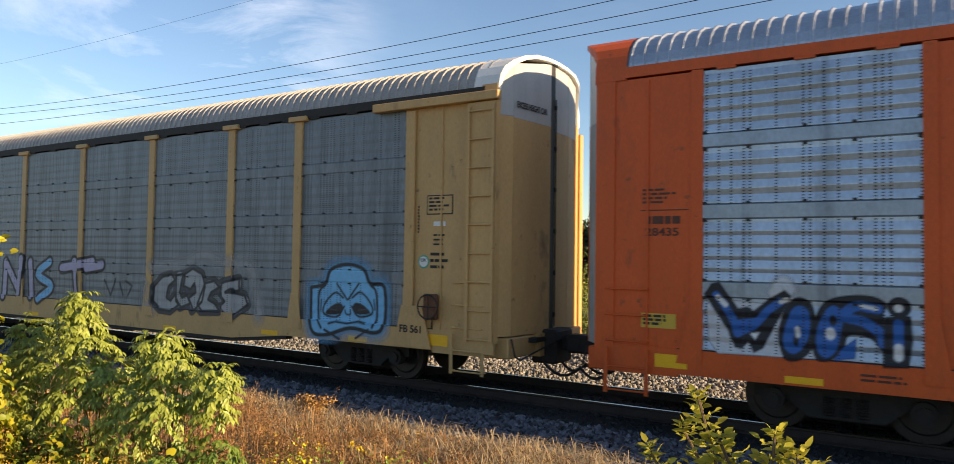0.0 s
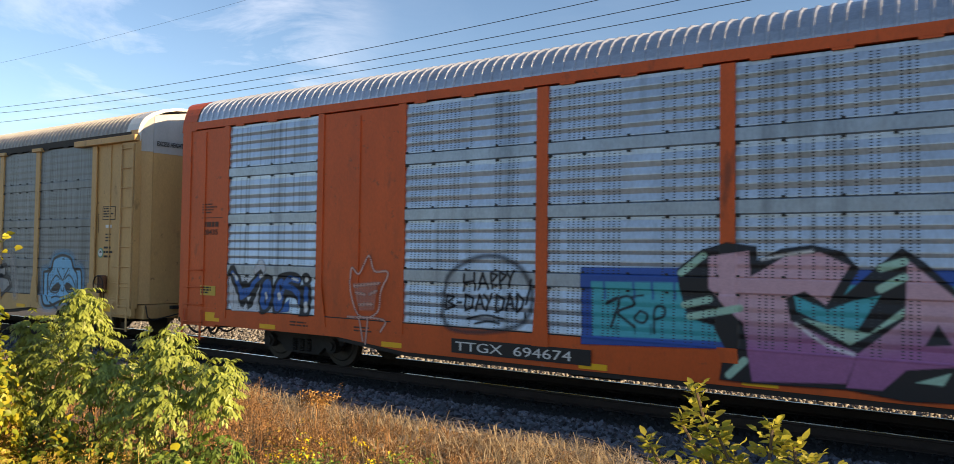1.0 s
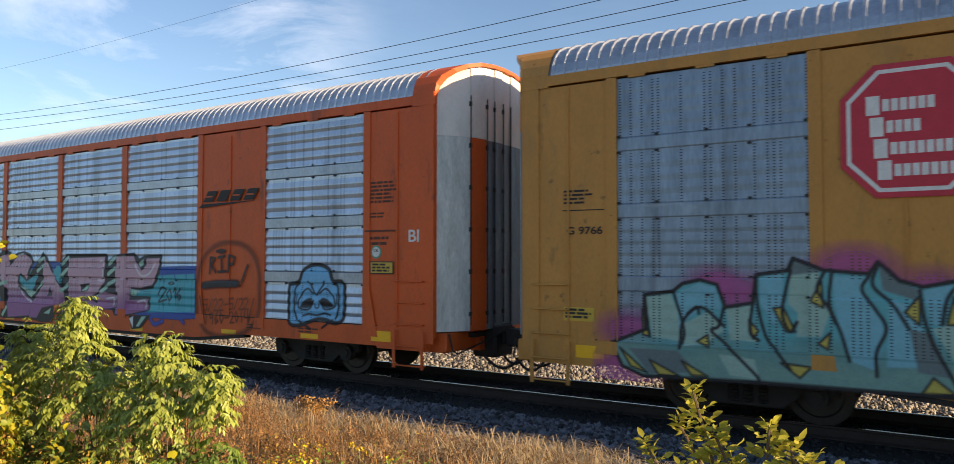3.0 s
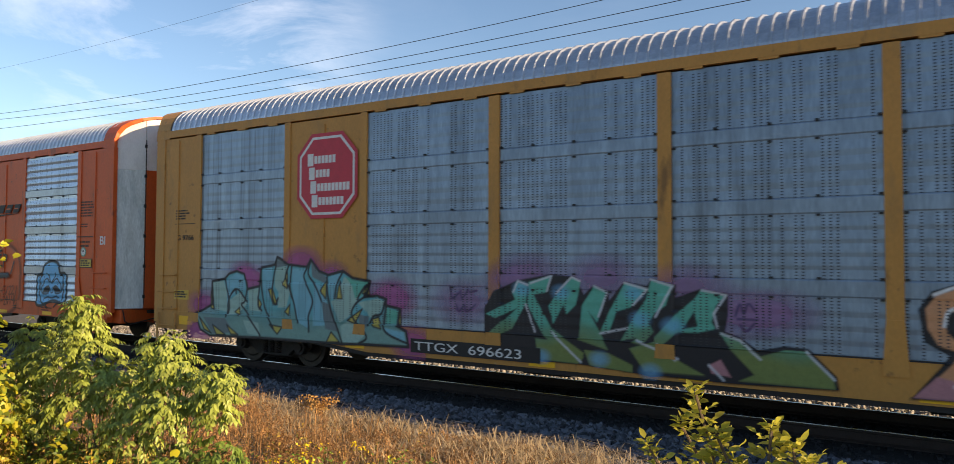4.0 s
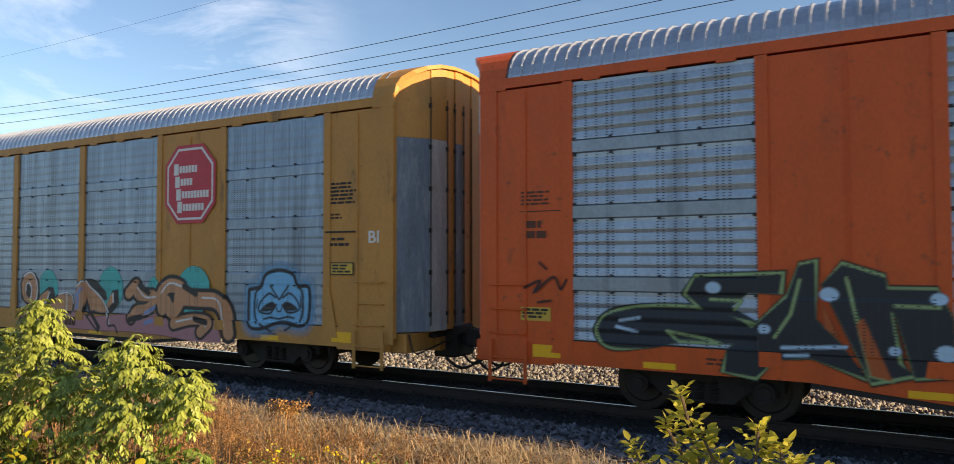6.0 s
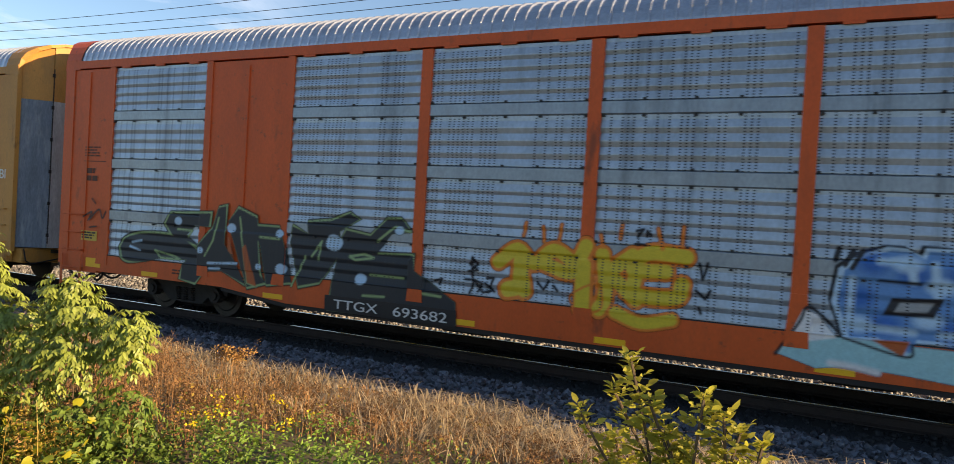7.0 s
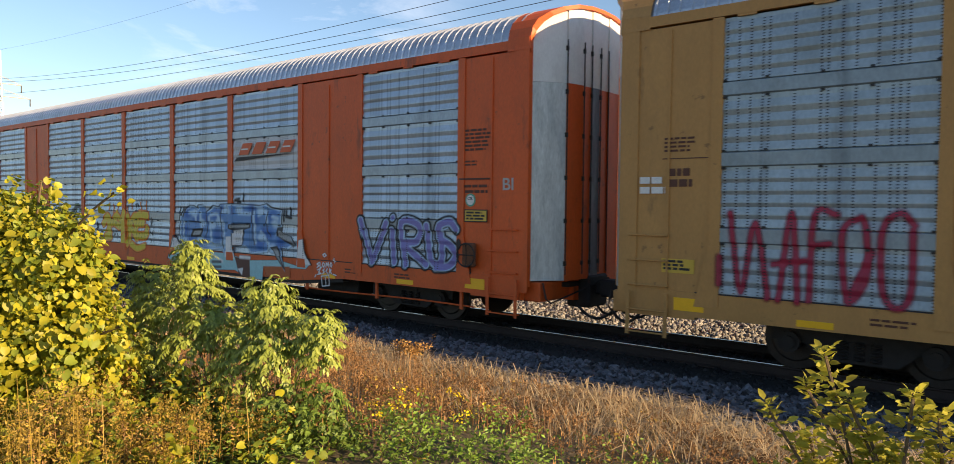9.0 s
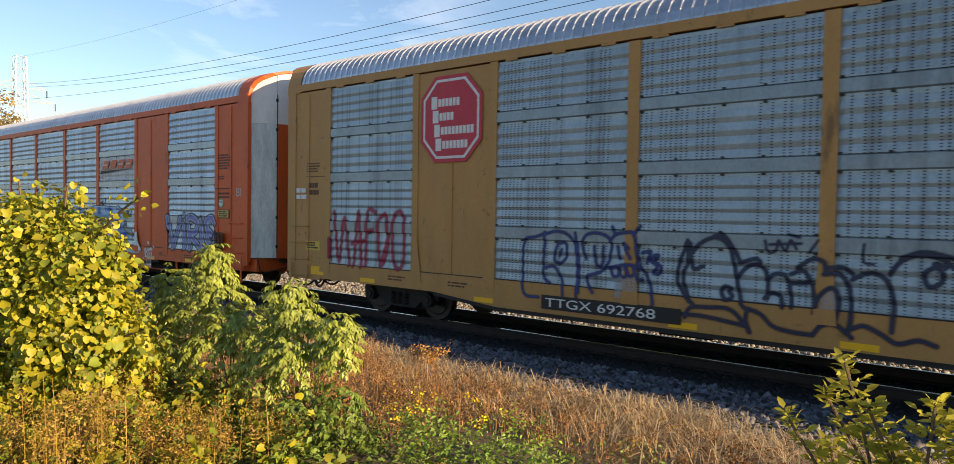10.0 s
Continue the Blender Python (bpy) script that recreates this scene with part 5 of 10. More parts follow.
def rounded(pts, closed=False, n=5):
    """A smooth curve through the points."""
    p = [np.array(q, float) for q in pts]
    if len(p) < 3:
        return p
    p = [p[-1]] + p + [p[0], p[1]] if closed else [2 * p[0] - p[1]] + p + [2 * p[-1] - p[-2]]
    res = []
    for a, b, c, d in zip(p, p[1:], p[2:], p[3:]):
        for u in np.arange(n) / n:
            res.append(0.5 * (2 * b + (c - a) * u + (2 * a - 5 * b + 4 * c - d) * u * u + (3 * b - a - 3 * c + d) * u ** 3))
    return res if closed else res + [p[-2]]


def near_line(X, Z, p, q):
    d = q - p
    t = np.clip(((X - p[0]) * d[0] + (Z - p[1]) * d[1]) / max(d @ d, 1e-9), 0, 1)
    return np.hypot(X - p[0] - t * d[0], Z - p[1] - t * d[1])


def line(g, pts, width, colour, curve=True, soft=0.02):
    p = rounded(pts) if curve else [np.array(q, float) for q in pts]
    box = box_of(g, p, width / 2 + soft)
    X, Z = g["x"][box[0]:box[1], box[2]:box[3]], g["z"][box[0]:box[1], box[2]:box[3]]
    if X.size:
        d = np.min([near_line(X, Z, a, b) for a, b in zip(p, p[1:])], axis=0)
        lay(g, box, np.clip((width / 2 - d) / soft + 0.5, 0, 1), colour)


def fill(g, pts, colour, low=None, split=0.0, curve=False, soft=0.02):
    p = rounded(pts, True) if curve else [np.array(q, float) for q in pts]
    box = box_of(g, p, soft)
    X, Z = g["x"][box[0]:box[1], box[2]:box[3]], g["z"][box[0]:box[1], box[2]:box[3]]
    if not X.size:
        return
    inside, d = np.zeros(X.shape, bool), np.full(X.shape, 9.0)
    for a, b in zip(p, p[1:] + p[:1]):
        d = np.minimum(d, near_line(X, Z, a, b))
        if a[1] != b[1]:
            inside ^= ((a[1] > Z) != (b[1] > Z)) & (X < (b[0] - a[0]) * (Z - a[1]) / (b[1] - a[1]) + a[0])
    cover = np.clip(np.where(inside, d, -d) / soft + 0.5, 0, 1)
    if low is None:
        lay(g, box, cover, colour)
    else:
        u = soft_step(split - 0.25, split + 0.2, Z + 0.06 * np.sin(X * 5))
        lay(g, box, cover * u, colour)
        lay(g, box, cover * (1 - u), low)
        lay(g, box, cover * u * (1 - u) * 2, tuple(0.5 * (a + b) for a, b in zip(colour, low)))


def oval(g, at, rx, rz, colour, soft=0.02):
    box = box_of(g, [(at[0] - rx, at[1] - rz), (at[0] + rx, at[1] + rz)], soft)
    X, Z = g["x"][box[0]:box[1], box[2]:box[3]], g["z"][box[0]:box[1], box[2]:box[3]]
    if X.size:
        r = np.hypot((X - at[0]) / rx, (Z - at[1]) / rz)
        lay(g, box, np.clip((1 - r) * min(rx, rz) / soft + 0.5, 0, 1), colour)


def finish(g, car, name, label):
    """Makes the paint layer, which follows every rib of the sheets under it."""
    X, Z, a = g["x"], g["z"], g["a"]
    Y = surface_y(X, Z, BAYS_OLD if car is car_a else BAYS, 0.22 if car in (car_a, car_c) else 1.0)
    n, m = X.shape
    idx = np.arange(n * m).reshape(n, m)
    quads = np.stack([idx[:-1, :-1], idx[1:, :-1], idx[1:, 1:], idx[:-1, 1:]], -1).reshape(-1, 4)
    quads = quads[a.ravel()[quads].max(1) > 0.02]
    used, inverse = np.unique(quads, return_inverse=True)
    verts = np.stack([X.ravel(), Y.ravel(), Z.ravel()], -1)[used]
    me = from_arrays(name, verts, inverse.reshape(-1, 4), [PAINT])
    layer = me.color_attributes.new("paint", "FLOAT_COLOR", "POINT")
    layer.data.foreach_set("color", np.concatenate([g["c"].reshape(-1, 3)[used], a.reshape(-1, 1)[used]], 1).astype(np.float32).ravel())
    return placed(name, me, car, label)


g = canvas(-3.68, 7.14, 0.52, 2.56)
fill(g, [(-3.62, 2.12), (1.48, 2.18), (5.32, 2.08), (7.06, 2.11), (7.08, 0.96), (6.37, 0.9), (5.35, 0.91), (1.81, 1.19), (-3.59, 0.95)], Paint.BLUE)
fill(g, [(-3.44, 1.91), (1.49, 1.99), (5.37, 1.87), (6.99, 1.94), (6.98, 1.09), (5.37, 1.03), (1.8, 1.24), (-3.42, 1.09)], Paint.TEAL)
line(g, [(5.51, 1.89), (5.52, 1.72)], 0.03, Paint.BLUE)
line(g, [(5.84, 1.9), (5.85, 1.73)], 0.03, Paint.BLUE)
line(g, [(6.3, 1.92), (6.31, 1.76)], 0.03, Paint.BLUE)
line(g, [(6.7, 1.93), (6.71, 1.77)], 0.03, Paint.BLUE)
line(g, [(-3.23, 1.9), (-3.22, 1.66)], 0.03, Paint.BLUE)
line(g, [(-2.77, 1.91), (-2.76, 1.68)], 0.03, Paint.BLUE)
line(g, [(-2.49, 1.92), (-2.48, 1.69)], 0.03, Paint.BLUE)
line(g, [(-2.16, 1.92), (-2.16, 1.7)], 0.03, Paint.BLUE)
line(g, [(5.42, 0.92), (5.58, 0.77), (5.89, 0.85)], 0.1, Paint.BLUE, soft=0.08)
line(g, [(6.51, 0.94), (6.65, 0.85)], 0.08, Paint.BLUE, soft=0.08)
fill(g, [(-2.13, 2.12), (-1.78, 2.4), (-1.44, 2.5), (-1.05, 2.45), (-1.04, 2.26), (-0.74, 2.42), (-0.37, 2.47), (-0.01, 2.39), (0.18, 2.17), (0.01, 1.84), (0.4, 2.23), (0.64, 2.44), (0.87, 2.27), (1.33, 1.81), (1.58, 1.61), (1.56, 2.2), (1.79, 2.39), (3.6, 2.39), (3.65, 2.2), (3.91, 2.36), (4.74, 2.41), (4.91, 2.27), (5.1, 2.34), (5.79, 2.37), (5.75, 1.94), (5.49, 1.58), (4.99, 1.52), (4.63, 1.54), (4.63, 1.39), (5.37, 1.39), (5.37, 1.06), (4.45, 0.9), (4.0, 0.9), (3.88, 1.06), (3.38, 0.98), (3.38, 0.64), (2.76, 0.6), (2.58, 0.86), (2.53, 0.63), (1.93, 0.59), (1.73, 0.79), (1.34, 0.83), (1.18, 0.61), (0.68, 0.58), (0.03, 0.65), (-1.15, 0.61), (-1.53, 0.62), (-1.46, 1.07), (-1.62, 1.35), (-1.97, 1.44), (-2.08, 1.78)], Paint.INK)
fill(g, [(-1.69, 2.31), (-1.15, 2.39), (-1.13, 2.04), (-0.69, 2.32), (-0.27, 2.38), (0.07, 2.21), (-0.2, 1.7), (-0.45, 1.87), (-0.68, 1.78), (-0.63, 1.48), (0.16, 1.11), (0.03, 0.73), (-1.1, 0.64), (-1.22, 1.41), (-1.47, 1.64), (-1.68, 1.87)], Paint.PINK, low=Paint.MAUVE, split=1.35)
fill(g, [(-0.59, 1.81), (-0.18, 1.64), (0.11, 1.77), (0.41, 1.85), (0.15, 1.4), (-0.21, 1.46), (-0.54, 1.6)], Paint.TEAL)
fill(g, [(-0.49, 1.52), (0.07, 1.21), (0.67, 1.61), (0.67, 1.72), (0.28, 1.37)], Paint.MINT)
fill(g, [(0.7, 2.29), (1.17, 1.87), (1.65, 1.47), (1.82, 0.85), (1.58, 0.97), (1.18, 1.04), (0.68, 0.96), (0.43, 0.69), (0.03, 0.68), (0.16, 1.11), (0.67, 1.57)], Paint.PINK, low=Paint.MAUVE, split=1.35)
fill(g, [(0.87, 1.26), (1.01, 1.53), (1.15, 1.29)], Paint.INK)
fill(g, [(0.72, 0.89), (1.22, 1.0), (1.26, 0.75), (0.85, 0.64)], Paint.INK)
fill(g, [(0.78, 0.82), (1.14, 0.97), (1.06, 0.81)], Paint.MINT)
fill(g, [(1.17, 1.87), (1.57, 1.61), (1.56, 2.06), (1.37, 2.09)], Paint.TEAL)
fill(g, [(1.89, 2.27), (3.51, 2.31), (3.51, 1.69), (3.23, 1.49), (4.06, 1.38), (4.03, 1.1), (3.37, 0.99), (3.37, 0.68), (2.86, 0.66), (2.76, 0.94), (2.58, 1.09), (2.44, 1.01), (2.5, 0.67), (1.92, 0.64)], Paint.PINK, low=Paint.MAUVE, split=1.35)
fill(g, [(2.43, 1.61), (2.89, 1.66), (2.79, 1.46), (2.51, 1.42)], Paint.INK)
fill(g, [(2.51, 1.44), (2.72, 1.59), (2.86, 1.6), (2.74, 1.47)], Paint.MINT)
fill(g, [(2.51, 1.05), (2.72, 1.07), (2.86, 0.66), (2.62, 0.63)], Paint.INK)
fill(g, [(2.53, 1.0), (2.66, 1.0), (2.69, 0.87), (2.56, 0.86)], Paint.MINT)
fill(g, [(2.86, 1.31), (3.3, 1.46), (3.2, 1.15)], Paint.INK)
fill(g, [(2.96, 1.28), (3.27, 1.39), (3.17, 1.23)], Paint.MINT)
fill(g, [(4.0, 2.32), (4.68, 2.33), (4.83, 2.15), (5.05, 1.98), (5.19, 2.11), (5.21, 2.27), (5.71, 2.28), (5.64, 1.95), (5.43, 1.66), (4.97, 1.58), (4.6, 1.59), (4.55, 1.28), (5.29, 1.32), (5.31, 1.08), (4.48, 0.94), (4.03, 0.93), (4.11, 1.44), (3.98, 1.49)], Paint.PINK, low=Paint.MAUVE, split=1.35)
fill(g, [(4.77, 2.25), (5.16, 2.27), (5.1, 2.02), (4.94, 2.1)], Paint.INK)
fill(g, [(4.88, 2.16), (5.1, 2.25), (5.08, 2.12), (4.97, 2.07)], Paint.MINT)
fill(g, [(4.6, 1.55), (4.99, 1.51), (4.77, 1.39), (4.61, 1.4)], Paint.MINT)
fill(g, [(4.59, 0.92), (5.45, 0.97), (5.08, 0.65), (4.71, 0.6)], Paint.INK)
fill(g, [(4.61, 0.85), (4.77, 0.91), (4.76, 0.64)], Paint.WHITE)
fill(g, [(4.88, 0.68), (5.1, 0.92), (5.27, 0.93), (4.99, 0.68)], Paint.MINT)
line(g, [(-2.07, 2.07), (-1.76, 2.32)], 0.1, Paint.MINT, curve=False)
line(g, [(-2.02, 1.62), (-1.68, 1.71)], 0.1, Paint.MINT, curve=False)
line(g, [(-1.94, 1.46), (-1.27, 1.61)], 0.1, Paint.MINT, curve=False)
line(g, [(-1.4, 0.7), (-1.2, 0.91)], 0.1, Paint.MINT, curve=False)
line(g, [(0.42, 2.19), (0.66, 2.27)], 0.1, Paint.MINT, curve=False)
line(g, [(0.41, 1.93), (0.66, 2.08)], 0.1, Paint.MINT, curve=False)
line(g, [(1.59, 2.13), (1.86, 2.29)], 0.1, Paint.MINT, curve=False)
line(g, [(1.58, 1.82), (1.86, 2.0)], 0.1, Paint.MINT, curve=False)
line(g, [(1.6, 1.44), (1.86, 1.59)], 0.1, Paint.MINT, curve=False)
line(g, [(3.7, 2.14), (3.95, 2.3)], 0.1, Paint.MINT, curve=False)
line(g, [(3.7, 1.89), (3.95, 2.03)], 0.1, Paint.MINT, curve=False)
line(g, [(3.67, 1.64), (3.94, 1.74)], 0.1, Paint.MINT, curve=False)
line(g, [(3.38, 1.46), (3.59, 1.57)], 0.1, Paint.MINT, curve=False)
line(g, [(-0.98, 2.28), (-0.69, 2.34), (-0.36, 2.39)], 0.035, Paint.WHITE, soft=0.04)
line(g, [(-0.56, 1.44), (-0.21, 1.2), (0.11, 1.1)], 0.035, Paint.WHITE, soft=0.04)
line(g, [(1.5, 0.98), (1.81, 0.8), (1.92, 0.64)], 0.035, Paint.WHITE, soft=0.04)
line(g, [(3.3, 2.19), (3.43, 2.19), (3.44, 1.75), (3.23, 1.74)], 0.035, Paint.WHITE, soft=0.04)
line(g, [(3.63, 1.29), (3.94, 1.31), (3.91, 1.15)], 0.035, Paint.WHITE, soft=0.04)
line(g, [(4.74, 2.13), (5.05, 1.87), (5.37, 1.94), (5.53, 2.17)], 0.035, Paint.WHITE, soft=0.04)
line(g, [(4.88, 1.25), (5.19, 1.29), (5.21, 1.13)], 0.035, Paint.WHITE, soft=0.04)
line(g, [(5.68, 1.45), (5.76, 1.59), (5.89, 1.61), (5.94, 1.53), (5.7, 1.29), (5.98, 1.34)], 0.045, Paint.INK)
line(g, [(6.09, 1.57), (6.0, 1.47), (6.08, 1.32), (6.16, 1.44), (6.09, 1.57)], 0.04, Paint.INK)
line(g, [(6.22, 1.52), (6.3, 1.61), (6.3, 1.37)], 0.045, Paint.INK)
line(g, [(6.47, 1.6), (6.36, 1.46), (6.43, 1.35), (6.49, 1.44), (6.38, 1.46)], 0.045, Paint.INK)
line(g, [(6.03, 1.71), (6.14, 1.74), (6.25, 1.71), (6.14, 1.68), (6.03, 1.71)], 0.03, Paint.INK)
line(g, [(5.84, 1.33), (5.84, 1.18)], 0.018, Paint.INK)
line(g, [(6.09, 1.35), (6.08, 1.2)], 0.018, Paint.INK)
line(g, [(6.32, 1.37), (6.32, 1.22)], 0.018, Paint.INK)
line(g, [(6.41, 1.37), (6.41, 1.22)], 0.018, Paint.INK)
line(g, [(-3.12, 1.24), (-2.99, 1.67), (-3.2, 1.58), (-2.88, 1.71), (-2.76, 1.59), (-3.01, 1.46), (-2.75, 1.26)], 0.04, Paint.INK)
line(g, [(-2.67, 1.5), (-2.76, 1.38), (-2.62, 1.33), (-2.56, 1.45), (-2.67, 1.5)], 0.035, Paint.INK)
line(g, [(-2.46, 1.19), (-2.45, 1.54), (-2.32, 1.57), (-2.31, 1.45), (-2.44, 1.39)], 0.035, Paint.INK)
line(g, [(-2.82, 1.7), (-2.63, 1.73)], 0.03, Paint.INK)
line(g, [(-3.04, 1.29), (-3.04, 1.15)], 0.015, Paint.INK)
line(g, [(-2.76, 1.3), (-2.75, 1.16)], 0.015, Paint.INK)
line(g, [(-2.51, 1.31), (-2.51, 1.17)], 0.015, Paint.INK)
finish(g, car_b, "painted_letters", "large pink and mauve graffiti letters on a blue ground")

g = canvas(-12.12, -9.04, 0.88, 2.3)
fill(g, [(-11.8, 1.7), (-11.68, 1.79), (-10.93, 1.74), (-10.83, 1.95), (-10.7, 1.91), (-10.41, 1.07), (-11.63, 1.04), (-11.76, 1.2)], Paint.PALE)
line(g, [(-10.91, 1.9), (-10.81, 2.05), (-10.72, 1.95)], 0.16, Paint.PALE, soft=0.08)
fill(g, [(-11.82, 1.85), (-11.73, 1.99), (-11.62, 2.02), (-11.51, 1.86), (-11.37, 1.67), (-11.25, 1.7), (-11.17, 1.65), (-10.97, 1.82), (-10.78, 1.94), (-10.69, 1.86), (-10.88, 1.5), (-11.05, 1.15), (-11.17, 1.08), (-11.24, 1.22), (-11.33, 1.12), (-11.42, 1.14), (-11.52, 1.38), (-11.73, 1.69)], Paint.INK)
line(g, [(-11.66, 1.84), (-11.57, 1.73), (-11.45, 1.54), (-11.38, 1.33)], 0.1, Paint.ROYAL, curve=False)
line(g, [(-11.38, 1.33), (-11.16, 1.45), (-10.99, 1.66), (-10.84, 1.78)], 0.1, Paint.ROYAL, curve=False)
line(g, [(-11.41, 1.46), (-11.12, 1.51)], 0.09, Paint.ROYAL)
line(g, [(-11.64, 1.81), (-11.54, 1.71)], 0.07, Paint.WHITE, curve=False)
line(g, [(-10.83, 1.78), (-10.76, 1.81)], 0.06, Paint.WHITE, curve=False)
fill(g, [(-11.22, 1.34), (-11.1, 1.36), (-11.15, 1.26)], Paint.WHITE)
fill(g, [(-10.76, 1.75), (-10.61, 1.85), (-10.46, 1.76), (-10.41, 1.49), (-10.46, 1.18), (-10.62, 1.03), (-10.79, 1.05), (-10.87, 1.31), (-10.83, 1.55)], Paint.INK, curve=True)
fill(g, [(-10.7, 1.67), (-10.59, 1.74), (-10.49, 1.65), (-10.48, 1.41), (-10.56, 1.2), (-10.68, 1.11), (-10.79, 1.19), (-10.79, 1.39)], Paint.ROYAL, curve=True)
fill(g, [(-10.64, 1.46), (-10.59, 1.47), (-10.61, 1.29), (-10.64, 1.2), (-10.68, 1.28)], Paint.INK, curve=True)
line(g, [(-10.63, 1.44), (-10.62, 1.35)], 0.06, Paint.WHITE, curve=False)
fill(g, [(-10.38, 1.69), (-10.24, 1.84), (-9.99, 1.9), (-9.75, 1.89), (-9.61, 1.8), (-9.65, 1.67), (-9.58, 1.47), (-9.55, 1.25), (-9.65, 1.22), (-9.79, 1.37), (-10.03, 1.39), (-10.1, 1.17), (-10.29, 1.05), (-10.43, 1.1), (-10.46, 1.37)], Paint.INK, curve=True)
fill(g, [(-10.3, 1.68), (-10.2, 1.76), (-10.1, 1.67), (-10.12, 1.44), (-10.17, 1.2), (-10.29, 1.09), (-10.39, 1.18), (-10.4, 1.42)], Paint.ROYAL, curve=True)
oval(g, (-10.21, 1.57), 0.045, 0.07, Paint.INK)
oval(g, (-10.24, 1.4), 0.06, 0.08, Paint.WHITE)
line(g, [(-9.71, 1.74), (-9.96, 1.76), (-10.08, 1.63), (-9.86, 1.57), (-9.68, 1.44), (-9.65, 1.32)], 0.12, Paint.ROYAL)
line(g, [(-9.89, 1.77), (-9.73, 1.74)], 0.05, Paint.WHITE, curve=False)
fill(g, [(-10.1, 1.23), (-9.95, 1.36), (-9.96, 1.11), (-10.2, 1.07)], Paint.ROYAL)
fill(g, [(-9.63, 1.65), (-9.36, 1.67), (-9.34, 1.38), (-9.38, 1.05), (-9.65, 1.03), (-9.65, 1.36)], Paint.INK)
oval(g, (-9.48, 1.77), 0.125, 0.125, Paint.INK)
oval(g, (-9.49, 1.76), 0.05, 0.05, Paint.WHITE)
line(g, [(-9.49, 1.57), (-9.49, 1.33)], 0.11, Paint.ROYAL, curve=False)
line(g, [(-9.49, 1.28), (-9.49, 1.16)], 0.1, Paint.WHITE, curve=False)
finish(g, car_b, "painted_letters", "blue graffiti letters with thick black outline")

g = canvas(-6.28, -4.39, 0.95, 2.32)
line(g, [(-6.21, 1.22), (-6.09, 1.9), (-5.59, 2.22), (-5.06, 2.26), (-4.58, 1.99), (-4.46, 1.51), (-4.7, 1.16), (-5.39, 1.01), (-6.01, 1.03), (-6.21, 1.22)], 0.05, Paint.GREYINK, soft=0.09)
line(g, [(-5.75, 1.96), (-5.77, 1.68)], 0.035, Paint.INK, curve=False)
line(g, [(-5.75, 1.82), (-5.55, 1.85)], 0.035, Paint.INK, curve=False)
line(g, [(-5.55, 1.99), (-5.55, 1.7)], 0.035, Paint.INK, curve=False)
line(g, [(-5.48, 1.71), (-5.38, 1.99), (-5.29, 1.73)], 0.035, Paint.INK, curve=False)
line(g, [(-5.45, 1.81), (-5.31, 1.82)], 0.035, Paint.INK, curve=False)
line(g, [(-5.21, 1.74), (-5.22, 2.0), (-5.1, 1.96), (-5.19, 1.86)], 0.035, Paint.INK, curve=False)
line(g, [(-5.05, 1.74), (-5.05, 2.01), (-4.93, 1.96), (-5.03, 1.86)], 0.035, Paint.INK, curve=False)
line(g, [(-4.92, 2.02), (-4.85, 1.91), (-4.79, 2.04)], 0.035, Paint.INK, curve=False)
line(g, [(-4.85, 1.91), (-4.89, 1.77)], 0.035, Paint.INK, curve=False)
line(g, [(-6.13, 1.35), (-6.11, 1.59), (-5.97, 1.57), (-6.08, 1.48), (-5.94, 1.42), (-6.13, 1.35)], 0.035, Paint.INK, curve=False)
line(g, [(-5.89, 1.48), (-5.81, 1.48)], 0.035, Paint.INK, curve=False)
line(g, [(-5.74, 1.35), (-5.73, 1.62), (-5.58, 1.56), (-5.59, 1.41), (-5.74, 1.35)], 0.035, Paint.INK, curve=False)
line(g, [(-5.53, 1.36), (-5.45, 1.63), (-5.36, 1.39)], 0.035, Paint.INK, curve=False)
line(g, [(-5.5, 1.46), (-5.39, 1.47)], 0.035, Paint.INK, curve=False)
line(g, [(-5.36, 1.63), (-5.27, 1.51), (-5.21, 1.65)], 0.035, Paint.INK, curve=False)
line(g, [(-5.27, 1.51), (-5.32, 1.37)], 0.035, Paint.INK, curve=False)
line(g, [(-5.13, 1.35), (-5.12, 1.64), (-4.98, 1.57), (-5.0, 1.41), (-5.13, 1.35)], 0.035, Paint.INK, curve=False)
line(g, [(-4.94, 1.39), (-4.87, 1.67), (-4.79, 1.42)], 0.035, Paint.INK, curve=False)
line(g, [(-4.92, 1.49), (-4.81, 1.5)], 0.035, Paint.INK, curve=False)
line(g, [(-4.74, 1.37), (-4.73, 1.67), (-4.62, 1.58), (-4.64, 1.45), (-4.74, 1.37)], 0.035, Paint.INK, curve=False)
line(g, [(-4.47, 1.9), (-4.57, 1.51)], 0.035, Paint.INK, curve=False)
line(g, [(-4.59, 1.36), (-4.58, 1.29)], 0.035, Paint.INK, curve=False)
line(g, [(-5.7, 1.21), (-5.34, 1.29), (-4.98, 1.25)], 0.03, Paint.INK)
line(g, [(-5.54, 1.14), (-5.3, 1.19), (-5.07, 1.17)], 0.03, Paint.INK)
finish(g, car_b, "painted_writing", "black sprayed birthday writing in a circle")

